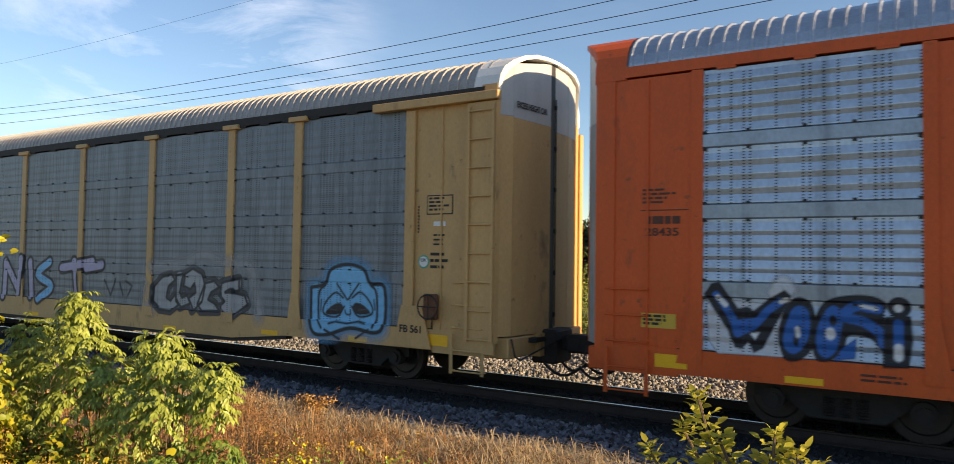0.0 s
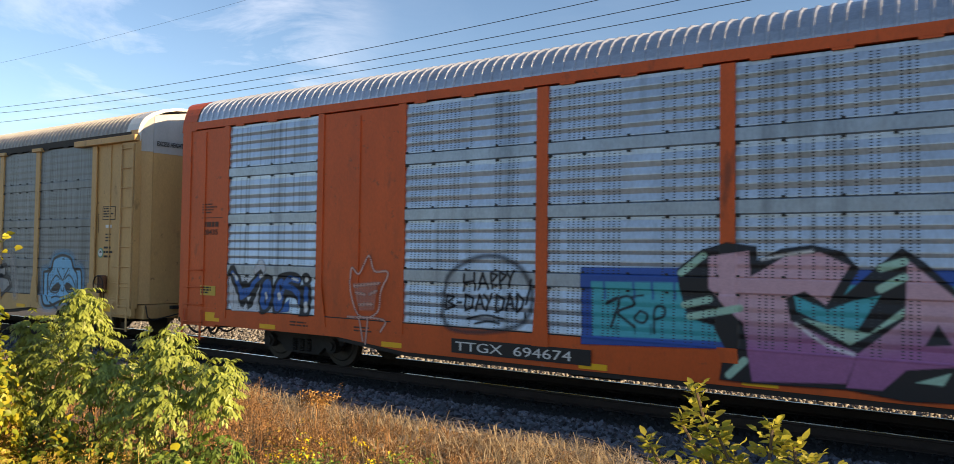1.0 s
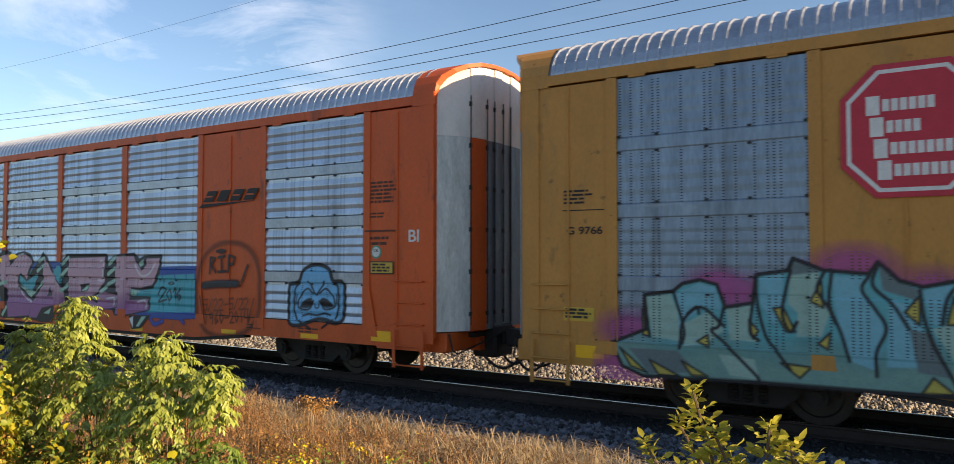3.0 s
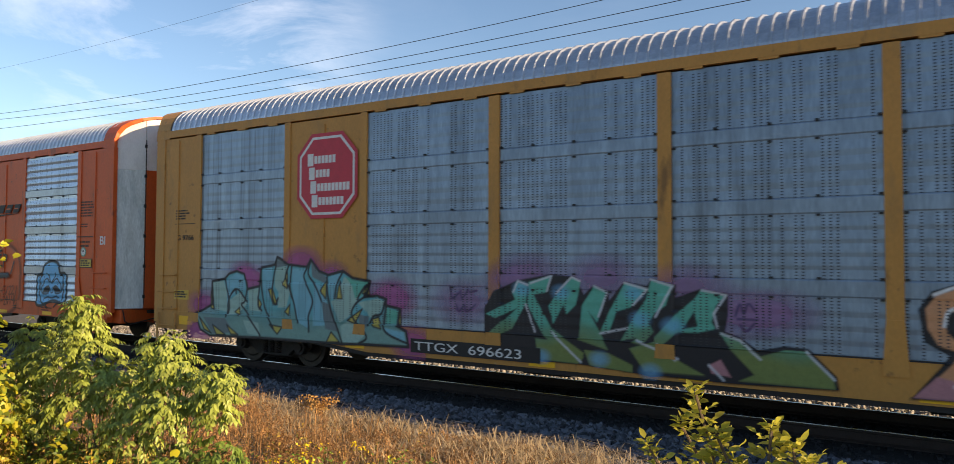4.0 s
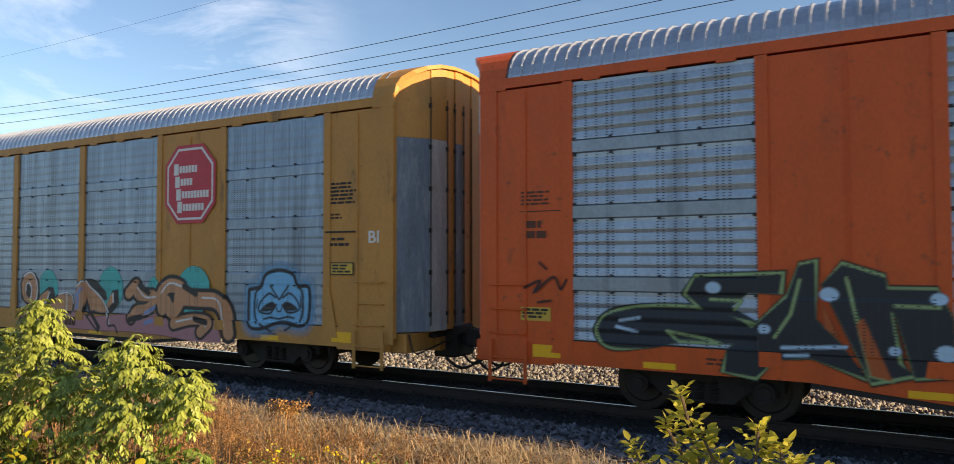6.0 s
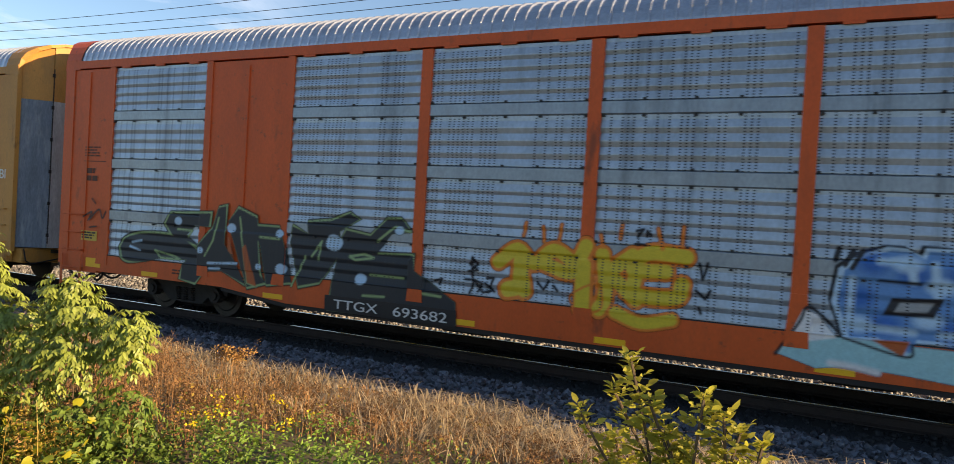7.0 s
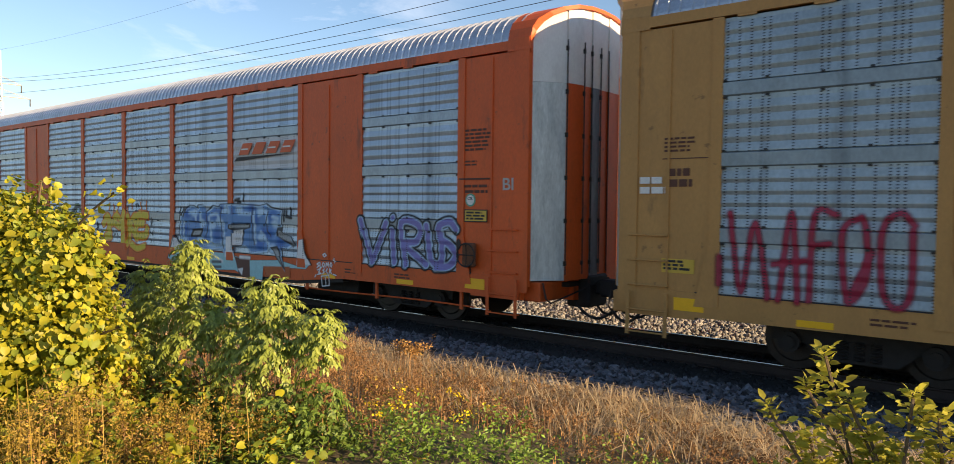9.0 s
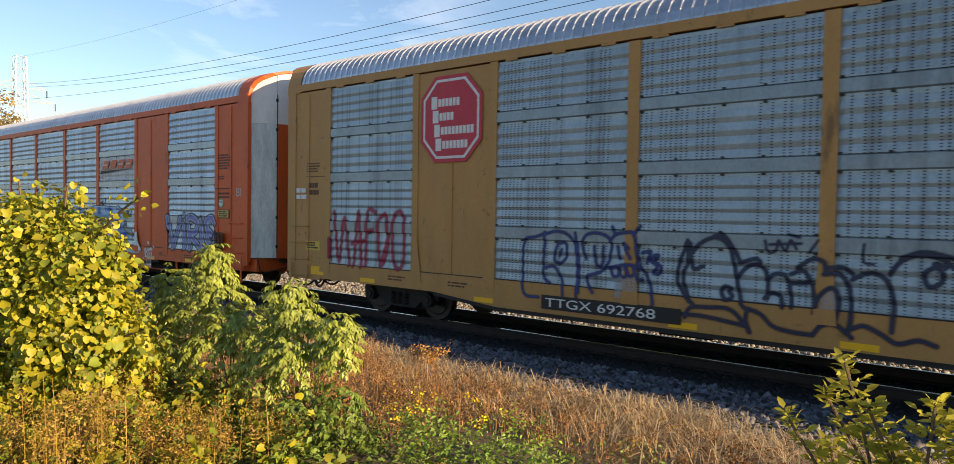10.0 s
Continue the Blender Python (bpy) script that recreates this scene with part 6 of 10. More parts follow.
g = canvas(-8.40, -7.34, 0.56, 2.31)
line(g, [(-8.31, 1.79), (-8.27, 2.02), (-8.09, 1.91), (-7.86, 2.25), (-7.72, 1.97), (-7.4, 1.95), (-7.55, 1.59), (-7.6, 1.25), (-7.85, 1.11), (-8.1, 1.17), (-8.26, 1.5), (-8.31, 1.79)], 0.035, Paint.PALEPINK, soft=0.03)
line(g, [(-8.2, 1.68), (-7.57, 1.75)], 0.035, Paint.PALEPINK, soft=0.03)
line(g, [(-8.15, 1.56), (-7.93, 1.53)], 0.035, Paint.PALEPINK, soft=0.03)
line(g, [(-7.81, 1.54), (-7.64, 1.61)], 0.035, Paint.PALEPINK, soft=0.03)
line(g, [(-8.07, 1.34), (-7.75, 1.36)], 0.035, Paint.PALEPINK, soft=0.03)
line(g, [(-8.34, 1.1), (-7.48, 1.09), (-7.55, 0.87)], 0.035, Paint.PALEPINK, soft=0.03)
line(g, [(-8.07, 1.09), (-7.97, 0.67)], 0.035, Paint.PALEPINK, soft=0.03)
line(g, [(-7.86, 1.07), (-7.91, 0.62)], 0.035, Paint.PALEPINK, soft=0.03)
fill(g, [(-8.23, 1.73), (-7.61, 1.78), (-7.7, 1.25), (-8.07, 1.23)], Paint.PALEPINK_T)
finish(g, car_b, "painted_crest", "pale sprayed crown-shaped drawing")

g = canvas(9.84, 11.45, 0.85, 2.24)
fill(g, [(9.92, 1.76), (10.21, 1.83), (10.34, 2.07), (10.67, 2.16), (10.99, 2.07), (11.11, 1.85), (11.37, 1.8), (11.37, 1.21), (11.2, 1.06), (10.74, 1.12), (10.22, 0.97), (9.93, 1.07)], Paint.SKYBLUE, curve=True)
line(g, [(9.92, 1.76), (10.21, 1.83), (10.34, 2.07), (10.67, 2.16), (10.99, 2.07), (11.11, 1.85), (11.37, 1.8), (11.37, 1.21), (11.2, 1.06), (10.74, 1.12), (10.22, 0.97), (9.93, 1.07), (9.92, 1.76)], 0.075, Paint.INK)
line(g, [(10.21, 1.8), (10.09, 1.68), (10.07, 1.26), (10.15, 1.08)], 0.05, Paint.INK)
line(g, [(10.13, 1.56), (10.12, 1.38)], 0.03, Paint.INK)
fill(g, [(10.21, 1.33), (10.36, 1.47), (10.52, 1.51), (10.58, 1.41), (10.45, 1.32)], Paint.INK, curve=True)
line(g, [(10.58, 1.6), (10.41, 1.69), (10.21, 1.5), (10.18, 1.32), (10.45, 1.29), (10.59, 1.46)], 0.04, Paint.INK)
line(g, [(10.65, 1.58), (10.45, 1.83)], 0.04, Paint.INK)
line(g, [(10.45, 1.39), (10.3, 1.4)], 0.02, Paint.GREYINK)
line(g, [(11.11, 1.82), (11.22, 1.71), (11.23, 1.31), (11.16, 1.14)], 0.05, Paint.INK)
line(g, [(11.18, 1.59), (11.19, 1.42)], 0.03, Paint.INK)
fill(g, [(11.11, 1.37), (10.97, 1.49), (10.81, 1.52), (10.75, 1.42), (10.88, 1.34)], Paint.INK, curve=True)
line(g, [(10.75, 1.61), (10.92, 1.7), (11.11, 1.53), (11.13, 1.36), (10.88, 1.31), (10.74, 1.46)], 0.04, Paint.INK)
line(g, [(10.68, 1.58), (10.88, 1.84)], 0.04, Paint.INK)
line(g, [(10.88, 1.41), (11.02, 1.43)], 0.02, Paint.GREYINK)
line(g, [(10.61, 1.4), (10.63, 1.33), (10.71, 1.33), (10.72, 1.4)], 0.03, Paint.INK)
line(g, [(10.3, 1.16), (10.45, 1.2), (10.67, 1.18), (10.88, 1.23), (11.02, 1.2)], 0.04, Paint.INK, curve=False)
line(g, [(10.22, 1.06), (10.52, 0.92)], 0.05, Paint.INK)
line(g, [(11.09, 1.11), (10.84, 0.95)], 0.04, Paint.INK)
finish(g, car_b, "painted_blob", "light blue sprayed cartoon blob with black outline")

g = canvas(9.72, 11.66, 0.75, 2.26)
line(g, [(9.9, 1.69), (10.22, 1.76), (10.36, 1.99), (10.72, 2.08), (11.07, 2.0), (11.2, 1.79), (11.48, 1.74), (11.47, 1.18), (11.28, 1.03), (10.79, 1.08), (10.23, 0.93), (9.91, 1.03), (9.9, 1.69)], 0.28, Paint.SKYBLUE_T, soft=0.2)
fill(g, [(9.9, 1.69), (10.22, 1.76), (10.36, 1.99), (10.72, 2.08), (11.07, 2.0), (11.2, 1.79), (11.48, 1.74), (11.47, 1.18), (11.28, 1.03), (10.79, 1.08), (10.23, 0.93), (9.91, 1.03)], Paint.SKYBLUE, curve=True)
line(g, [(9.9, 1.69), (10.22, 1.76), (10.36, 1.99), (10.72, 2.08), (11.07, 2.0), (11.2, 1.79), (11.48, 1.74), (11.47, 1.18), (11.28, 1.03), (10.79, 1.08), (10.23, 0.93), (9.91, 1.03), (9.9, 1.69)], 0.075, Paint.INK)
line(g, [(10.22, 1.73), (10.08, 1.61), (10.06, 1.21), (10.14, 1.04)], 0.05, Paint.INK)
line(g, [(10.13, 1.5), (10.11, 1.33)], 0.03, Paint.INK)
fill(g, [(10.21, 1.28), (10.38, 1.42), (10.56, 1.46), (10.62, 1.36), (10.47, 1.28)], Paint.INK, curve=True)
line(g, [(10.62, 1.55), (10.44, 1.62), (10.21, 1.44), (10.18, 1.27), (10.47, 1.24), (10.64, 1.41)], 0.04, Paint.INK)
line(g, [(10.7, 1.52), (10.48, 1.77)], 0.04, Paint.INK)
line(g, [(10.48, 1.34), (10.31, 1.35)], 0.02, Paint.GREYINK)
line(g, [(11.2, 1.76), (11.31, 1.66), (11.32, 1.28), (11.25, 1.11)], 0.05, Paint.INK)
line(g, [(11.27, 1.55), (11.28, 1.38)], 0.03, Paint.INK)
fill(g, [(11.19, 1.34), (11.04, 1.45), (10.87, 1.47), (10.81, 1.37), (10.95, 1.3)], Paint.INK, curve=True)
line(g, [(10.81, 1.55), (10.99, 1.64), (11.19, 1.49), (11.22, 1.33), (10.95, 1.27), (10.79, 1.41)], 0.04, Paint.INK)
line(g, [(10.73, 1.52), (10.95, 1.78)], 0.04, Paint.INK)
line(g, [(10.95, 1.37), (11.1, 1.39)], 0.02, Paint.GREYINK)
line(g, [(10.65, 1.35), (10.67, 1.29), (10.76, 1.29), (10.78, 1.36)], 0.03, Paint.INK)
line(g, [(10.31, 1.12), (10.47, 1.16), (10.71, 1.14), (10.95, 1.19), (11.1, 1.17)], 0.04, Paint.INK, curve=False)
line(g, [(10.23, 1.02), (10.55, 0.89)], 0.05, Paint.INK)
line(g, [(11.17, 1.08), (10.91, 0.93)], 0.04, Paint.INK)
finish(g, car_c, "painted_blob", "light blue sprayed cartoon blob with black outline")

g = canvas(9.08, 11.29, 0.61, 2.32)
line(g, [(9.26, 1.68), (9.63, 1.76), (9.78, 2.04), (10.2, 2.14), (10.6, 2.05), (10.76, 1.8), (11.09, 1.74), (11.11, 1.08), (10.9, 0.91), (10.32, 0.96), (9.68, 0.79), (9.31, 0.9), (9.26, 1.68)], 0.28, Paint.SKYBLUE_T, soft=0.2)
fill(g, [(9.26, 1.68), (9.63, 1.76), (9.78, 2.04), (10.2, 2.14), (10.6, 2.05), (10.76, 1.8), (11.09, 1.74), (11.11, 1.08), (10.9, 0.91), (10.32, 0.96), (9.68, 0.79), (9.31, 0.9)], Paint.SKYBLUE, curve=True)
line(g, [(9.26, 1.68), (9.63, 1.76), (9.78, 2.04), (10.2, 2.14), (10.6, 2.05), (10.76, 1.8), (11.09, 1.74), (11.11, 1.08), (10.9, 0.91), (10.32, 0.96), (9.68, 0.79), (9.31, 0.9), (9.26, 1.68)], 0.075, Paint.INK)
line(g, [(9.63, 1.73), (9.48, 1.59), (9.48, 1.11), (9.58, 0.92)], 0.05, Paint.INK)
line(g, [(9.54, 1.46), (9.53, 1.25)], 0.03, Paint.INK)
fill(g, [(9.65, 1.2), (9.83, 1.36), (10.03, 1.41), (10.11, 1.29), (9.95, 1.19)], Paint.INK, curve=True)
line(g, [(10.1, 1.51), (9.89, 1.6), (9.64, 1.39), (9.61, 1.19), (9.95, 1.15), (10.13, 1.35)], 0.04, Paint.INK)
line(g, [(10.2, 1.48), (9.93, 1.77)], 0.04, Paint.INK)
line(g, [(9.94, 1.27), (9.76, 1.28)], 0.02, Paint.GREYINK)
line(g, [(10.76, 1.77), (10.9, 1.64), (10.93, 1.2), (10.85, 1.0)], 0.05, Paint.INK)
line(g, [(10.85, 1.51), (10.88, 1.32)], 0.03, Paint.INK)
fill(g, [(10.77, 1.26), (10.59, 1.4), (10.4, 1.43), (10.33, 1.31), (10.49, 1.22)], Paint.INK, curve=True)
line(g, [(10.32, 1.52), (10.53, 1.63), (10.77, 1.44), (10.81, 1.25), (10.49, 1.18), (10.31, 1.36)], 0.04, Paint.INK)
line(g, [(10.23, 1.49), (10.48, 1.79)], 0.04, Paint.INK)
line(g, [(10.49, 1.3), (10.67, 1.32)], 0.02, Paint.GREYINK)
line(g, [(10.15, 1.28), (10.18, 1.21), (10.28, 1.21), (10.29, 1.29)], 0.03, Paint.INK)
line(g, [(9.77, 1.01), (9.95, 1.06), (10.23, 1.04), (10.5, 1.09), (10.67, 1.06)], 0.04, Paint.INK, curve=False)
line(g, [(9.67, 0.89), (10.05, 0.74)], 0.05, Paint.INK)
line(g, [(10.76, 0.96), (10.46, 0.78)], 0.04, Paint.INK)
finish(g, car_a, "painted_blob", "light blue sprayed cartoon blob with black outline")

g = canvas(7.04, 9.17, 0.55, 2.69)
line(g, [(7.14, 1.03), (7.11, 1.74), (7.29, 2.27), (7.71, 2.56), (8.22, 2.62), (8.7, 2.5), (9.01, 2.17), (9.1, 1.65), (9.05, 1.11), (8.69, 0.77), (7.99, 0.62), (7.41, 0.71), (7.14, 1.03)], 0.06, Paint.SMOKE, soft=0.12)
line(g, [(7.52, 1.95), (7.54, 2.3), (7.68, 2.28), (7.56, 2.14), (7.71, 1.98)], 0.05, Paint.INK, curve=False, soft=0.02)
line(g, [(7.79, 2.3), (7.99, 2.33)], 0.05, Paint.INK, curve=False, soft=0.02)
line(g, [(7.89, 2.3), (7.91, 2.0)], 0.05, Paint.INK, curve=False, soft=0.02)
line(g, [(7.79, 1.99), (8.05, 2.01)], 0.05, Paint.INK, curve=False, soft=0.02)
line(g, [(8.12, 1.99), (8.13, 2.34), (8.31, 2.3), (8.27, 2.16), (8.14, 2.15)], 0.05, Paint.INK, curve=False, soft=0.02)
line(g, [(7.74, 2.43), (7.88, 2.46), (8.01, 2.44), (7.88, 2.4), (7.74, 2.43)], 0.05, Paint.INK, curve=False, soft=0.02)
line(g, [(8.72, 2.14), (8.54, 1.79)], 0.05, Paint.INK, curve=False, soft=0.02)
line(g, [(8.49, 1.73), (8.5, 1.7)], 0.05, Paint.INK, curve=False, soft=0.02)
line(g, [(7.35, 1.69), (7.71, 1.73), (8.38, 1.75)], 0.16, Paint.INK, curve=False, soft=0.06)
line(g, [(7.48, 1.39), (7.34, 1.38), (7.34, 1.27), (7.46, 1.28), (7.47, 1.17), (7.34, 1.14)], 0.03, Paint.SMOKE, curve=False, soft=0.02)
line(g, [(7.52, 1.15), (7.63, 1.4)], 0.03, Paint.SMOKE, curve=False, soft=0.02)
line(g, [(7.69, 1.38), (7.77, 1.41), (7.81, 1.34), (7.69, 1.16), (7.82, 1.17)], 0.03, Paint.SMOKE, curve=False, soft=0.02)
line(g, [(7.86, 1.39), (7.94, 1.42), (7.98, 1.35), (7.85, 1.17), (7.99, 1.18)], 0.03, Paint.SMOKE, curve=False, soft=0.02)
line(g, [(8.02, 1.3), (8.14, 1.31)], 0.03, Paint.SMOKE, curve=False, soft=0.02)
line(g, [(8.31, 1.44), (8.18, 1.43), (8.18, 1.32), (8.29, 1.33), (8.3, 1.23), (8.18, 1.2)], 0.03, Paint.SMOKE, curve=False, soft=0.02)
line(g, [(8.34, 1.21), (8.45, 1.44)], 0.03, Paint.SMOKE, curve=False, soft=0.02)
line(g, [(8.5, 1.42), (8.58, 1.45), (8.61, 1.38), (8.5, 1.22), (8.63, 1.22)], 0.03, Paint.SMOKE, curve=False, soft=0.02)
line(g, [(8.65, 1.43), (8.73, 1.46), (8.77, 1.39), (8.65, 1.23), (8.78, 1.23)], 0.03, Paint.SMOKE, curve=False, soft=0.02)
line(g, [(7.42, 1.1), (7.42, 0.86)], 0.03, Paint.SMOKE, curve=False, soft=0.02)
line(g, [(7.65, 1.02), (7.56, 0.99), (7.55, 1.08), (7.64, 1.12), (7.64, 0.88)], 0.03, Paint.SMOKE, curve=False, soft=0.02)
line(g, [(7.81, 1.13), (7.72, 1.0), (7.74, 0.88), (7.82, 0.94), (7.72, 0.98)], 0.03, Paint.SMOKE, curve=False, soft=0.02)
line(g, [(7.92, 1.13), (7.87, 1.01), (7.92, 0.9), (7.99, 1.02), (7.92, 1.13)], 0.03, Paint.SMOKE, curve=False, soft=0.02)
line(g, [(8.04, 1.02), (8.15, 1.03)], 0.03, Paint.SMOKE, curve=False, soft=0.02)
line(g, [(8.2, 1.13), (8.27, 1.16), (8.31, 1.09), (8.2, 0.92), (8.32, 0.93)], 0.03, Paint.SMOKE, curve=False, soft=0.02)
line(g, [(8.4, 1.17), (8.36, 1.05), (8.4, 0.94), (8.46, 1.06), (8.4, 1.17)], 0.03, Paint.SMOKE, curve=False, soft=0.02)
line(g, [(8.56, 1.18), (8.56, 0.95)], 0.03, Paint.SMOKE, curve=False, soft=0.02)
line(g, [(8.68, 1.18), (8.66, 1.05), (8.78, 1.06), (8.76, 1.19), (8.75, 0.96)], 0.03, Paint.SMOKE, curve=False, soft=0.02)
line(g, [(7.22, 1.45), (7.35, 0.88)], 0.035, Paint.SMOKE, curve=False)
line(g, [(8.94, 1.45), (8.77, 0.96)], 0.035, Paint.SMOKE, curve=False)
finish(g, car_b, "painted_writing", "dark sprayed memorial writing inside a circle")

g = canvas(-12.24, -5.63, 0.5, 2.54)
oval(g, (-8.72, 2.17), 0.45, 0.27, Paint.MAGENTAFOG, soft=0.25)
oval(g, (-6.48, 1.55), 0.5, 0.3, Paint.MAGENTAFOG, soft=0.25)
oval(g, (-11.68, 1.25), 0.4, 0.24, Paint.MAGENTAFOG, soft=0.25)
oval(g, (-11.76, 0.65), 0.45, 0.27, Paint.MAGENTAFOG, soft=0.25)
oval(g, (-10.18, 1.83), 0.4, 0.24, Paint.MAGENTAFOG, soft=0.25)
oval(g, (-7.9, 1.97), 0.3, 0.18, Paint.MAGENTAFOG, soft=0.25)
oval(g, (-10.5, 1.99), 0.25, 0.15, Paint.MAGENTAFOG, soft=0.25)
oval(g, (-5.93, 0.77), 0.4, 0.24, Paint.MAGENTAFOG, soft=0.25)
fill(g, [(-11.94, 1.04), (-11.43, 1.26), (-11.44, 1.76), (-11.02, 1.82), (-10.89, 1.93), (-10.64, 1.99), (-10.41, 1.93), (-10.3, 1.62), (-9.94, 1.69), (-9.89, 2.07), (-9.49, 2.13), (-9.43, 2.29), (-9.06, 2.14), (-8.55, 2.1), (-8.45, 2.25), (-8.22, 2.02), (-7.98, 1.95), (-7.61, 2.03), (-7.36, 1.9), (-6.96, 1.85), (-7.06, 1.56), (-6.8, 1.59), (-6.58, 1.53), (-6.59, 1.42), (-6.27, 1.37), (-6.31, 1.07), (-6.09, 0.98), (-6.03, 0.71), (-7.05, 0.69), (-7.65, 0.66), (-8.61, 0.65), (-9.82, 0.64), (-11.45, 0.59), (-11.77, 0.71)], Paint.TURQ, low=Paint.SAGE, split=1.1)
fill(g, [(-11.44, 1.73), (-11.06, 1.78), (-10.89, 1.38), (-10.93, 1.12), (-11.33, 1.16)], Paint.PALEMINT)
fill(g, [(-10.98, 1.79), (-10.64, 1.95), (-10.4, 1.87), (-10.36, 1.58), (-10.59, 1.62), (-10.86, 1.41), (-10.93, 1.08)], Paint.AQUASKY)
fill(g, [(-10.86, 1.38), (-10.49, 1.57), (-10.32, 1.3), (-10.58, 1.1), (-10.87, 1.05)], Paint.PALEMINT)
fill(g, [(-10.29, 1.61), (-9.97, 1.65), (-9.98, 1.31), (-9.87, 1.17), (-10.24, 1.18)], Paint.PALEMINT)
fill(g, [(-9.85, 2.04), (-9.56, 2.09), (-9.55, 1.64), (-9.66, 1.39), (-9.84, 1.69)], Paint.AQUASKY)
fill(g, [(-9.46, 2.11), (-9.11, 2.11), (-9.14, 1.89), (-9.0, 1.59), (-9.09, 1.29), (-9.39, 1.27), (-9.38, 1.58), (-9.5, 1.7)], Paint.PALEMINT)
fill(g, [(-8.97, 2.06), (-8.57, 2.06), (-8.63, 1.89), (-8.43, 1.61), (-8.39, 1.37), (-8.48, 0.9), (-8.75, 1.0), (-8.89, 1.41)], Paint.AQUASKY)
fill(g, [(-9.42, 2.27), (-9.07, 2.12), (-9.49, 2.07)], Paint.SHADEGREY)
fill(g, [(-8.45, 2.22), (-8.22, 2.01), (-8.01, 1.91), (-8.07, 1.79), (-8.4, 1.9)], Paint.SHADEGREY)
fill(g, [(-7.98, 1.9), (-7.64, 2.0), (-7.77, 1.74), (-7.79, 1.49), (-7.9, 1.51)], Paint.AQUASKY)
fill(g, [(-7.89, 1.45), (-7.77, 1.49), (-7.57, 1.92), (-7.28, 1.84), (-7.21, 1.53), (-7.43, 1.18), (-7.66, 1.06)], Paint.PALEMINT)
fill(g, [(-7.54, 1.92), (-7.0, 1.83), (-7.12, 1.58), (-7.28, 1.53), (-7.36, 1.75)], Paint.SEAGREEN)
fill(g, [(-8.33, 1.79), (-8.14, 1.73), (-7.97, 1.39), (-8.05, 0.98), (-8.37, 0.96)], Paint.AQUASKY)
fill(g, [(-7.21, 1.45), (-6.8, 1.54), (-6.61, 1.49), (-6.74, 1.27), (-6.97, 1.18), (-7.06, 1.33)], Paint.PALEMINT)
fill(g, [(-6.57, 1.38), (-6.3, 1.33), (-6.34, 1.1), (-6.59, 1.09)], Paint.SEAGREEN)
fill(g, [(-6.59, 1.02), (-6.14, 0.96), (-6.09, 0.75), (-6.48, 0.88)], Paint.AQUASKY)
fill(g, [(-11.67, 0.98), (-10.96, 0.99), (-10.67, 0.71), (-11.35, 0.63)], Paint.SHADEGREY)
fill(g, [(-10.39, 0.98), (-9.92, 0.94), (-9.86, 0.67), (-10.23, 0.7)], Paint.PALEMINT)
fill(g, [(-8.13, 1.44), (-7.89, 1.39), (-7.71, 0.88), (-8.04, 0.92)], Paint.SHADEGREY)
fill(g, [(-7.65, 1.0), (-7.32, 1.16), (-7.05, 0.86), (-7.23, 0.71), (-7.6, 0.69)], Paint.PALEMINT)
fill(g, [(-7.2, 1.25), (-6.98, 1.2), (-7.01, 0.98), (-7.17, 1.03)], Paint.SHADEGREY)
fill(g, [(-11.48, 1.55), (-11.37, 1.16), (-11.47, 1.18)], Paint.MUSTARD)
fill(g, [(-11.81, 0.98), (-11.39, 0.64), (-11.64, 0.72)], Paint.MUSTARD)
fill(g, [(-11.36, 0.83), (-10.92, 0.63), (-11.23, 0.63)], Paint.MUSTARD)
fill(g, [(-10.9, 0.85), (-10.53, 0.66), (-10.76, 0.66)], Paint.MUSTARD)
fill(g, [(-9.99, 1.46), (-9.87, 1.32), (-9.94, 1.21)], Paint.MUSTARD)
fill(g, [(-9.68, 1.63), (-9.56, 1.65), (-9.41, 1.33), (-9.53, 1.33)], Paint.MUSTARD)
fill(g, [(-9.22, 1.74), (-9.09, 2.0), (-9.07, 1.66)], Paint.MUSTARD)
fill(g, [(-9.13, 1.2), (-8.99, 1.35), (-9.02, 1.13)], Paint.MUSTARD)
fill(g, [(-8.17, 1.64), (-8.01, 1.85), (-8.02, 1.49)], Paint.MUSTARD)
fill(g, [(-7.74, 1.51), (-7.67, 1.84), (-7.6, 1.51)], Paint.MUSTARD)
fill(g, [(-7.47, 1.11), (-7.1, 1.34), (-7.28, 1.06)], Paint.MUSTARD)
fill(g, [(-7.1, 1.62), (-7.0, 1.81), (-6.97, 1.6)], Paint.MUSTARD)
fill(g, [(-6.91, 1.16), (-6.76, 1.2), (-6.67, 0.99), (-6.86, 1.03)], Paint.MUSTARD)
fill(g, [(-6.31, 1.16), (-6.24, 1.35), (-6.24, 1.05)], Paint.MUSTARD)
fill(g, [(-8.01, 0.67), (-7.89, 0.87), (-7.67, 0.69)], Paint.MUSTARD)
fill(g, [(-9.59, 0.92), (-9.22, 0.89), (-9.36, 0.74)], Paint.MUSTARD)
fill(g, [(-10.69, 1.13), (-10.54, 1.23), (-10.52, 1.06)], Paint.MUSTARD)
line(g, [(-11.48, 1.55), (-11.37, 1.16), (-11.47, 1.18), (-11.48, 1.55)], 0.03, Paint.INK, curve=False)
line(g, [(-11.81, 0.98), (-11.39, 0.64), (-11.64, 0.72), (-11.81, 0.98)], 0.03, Paint.INK, curve=False)
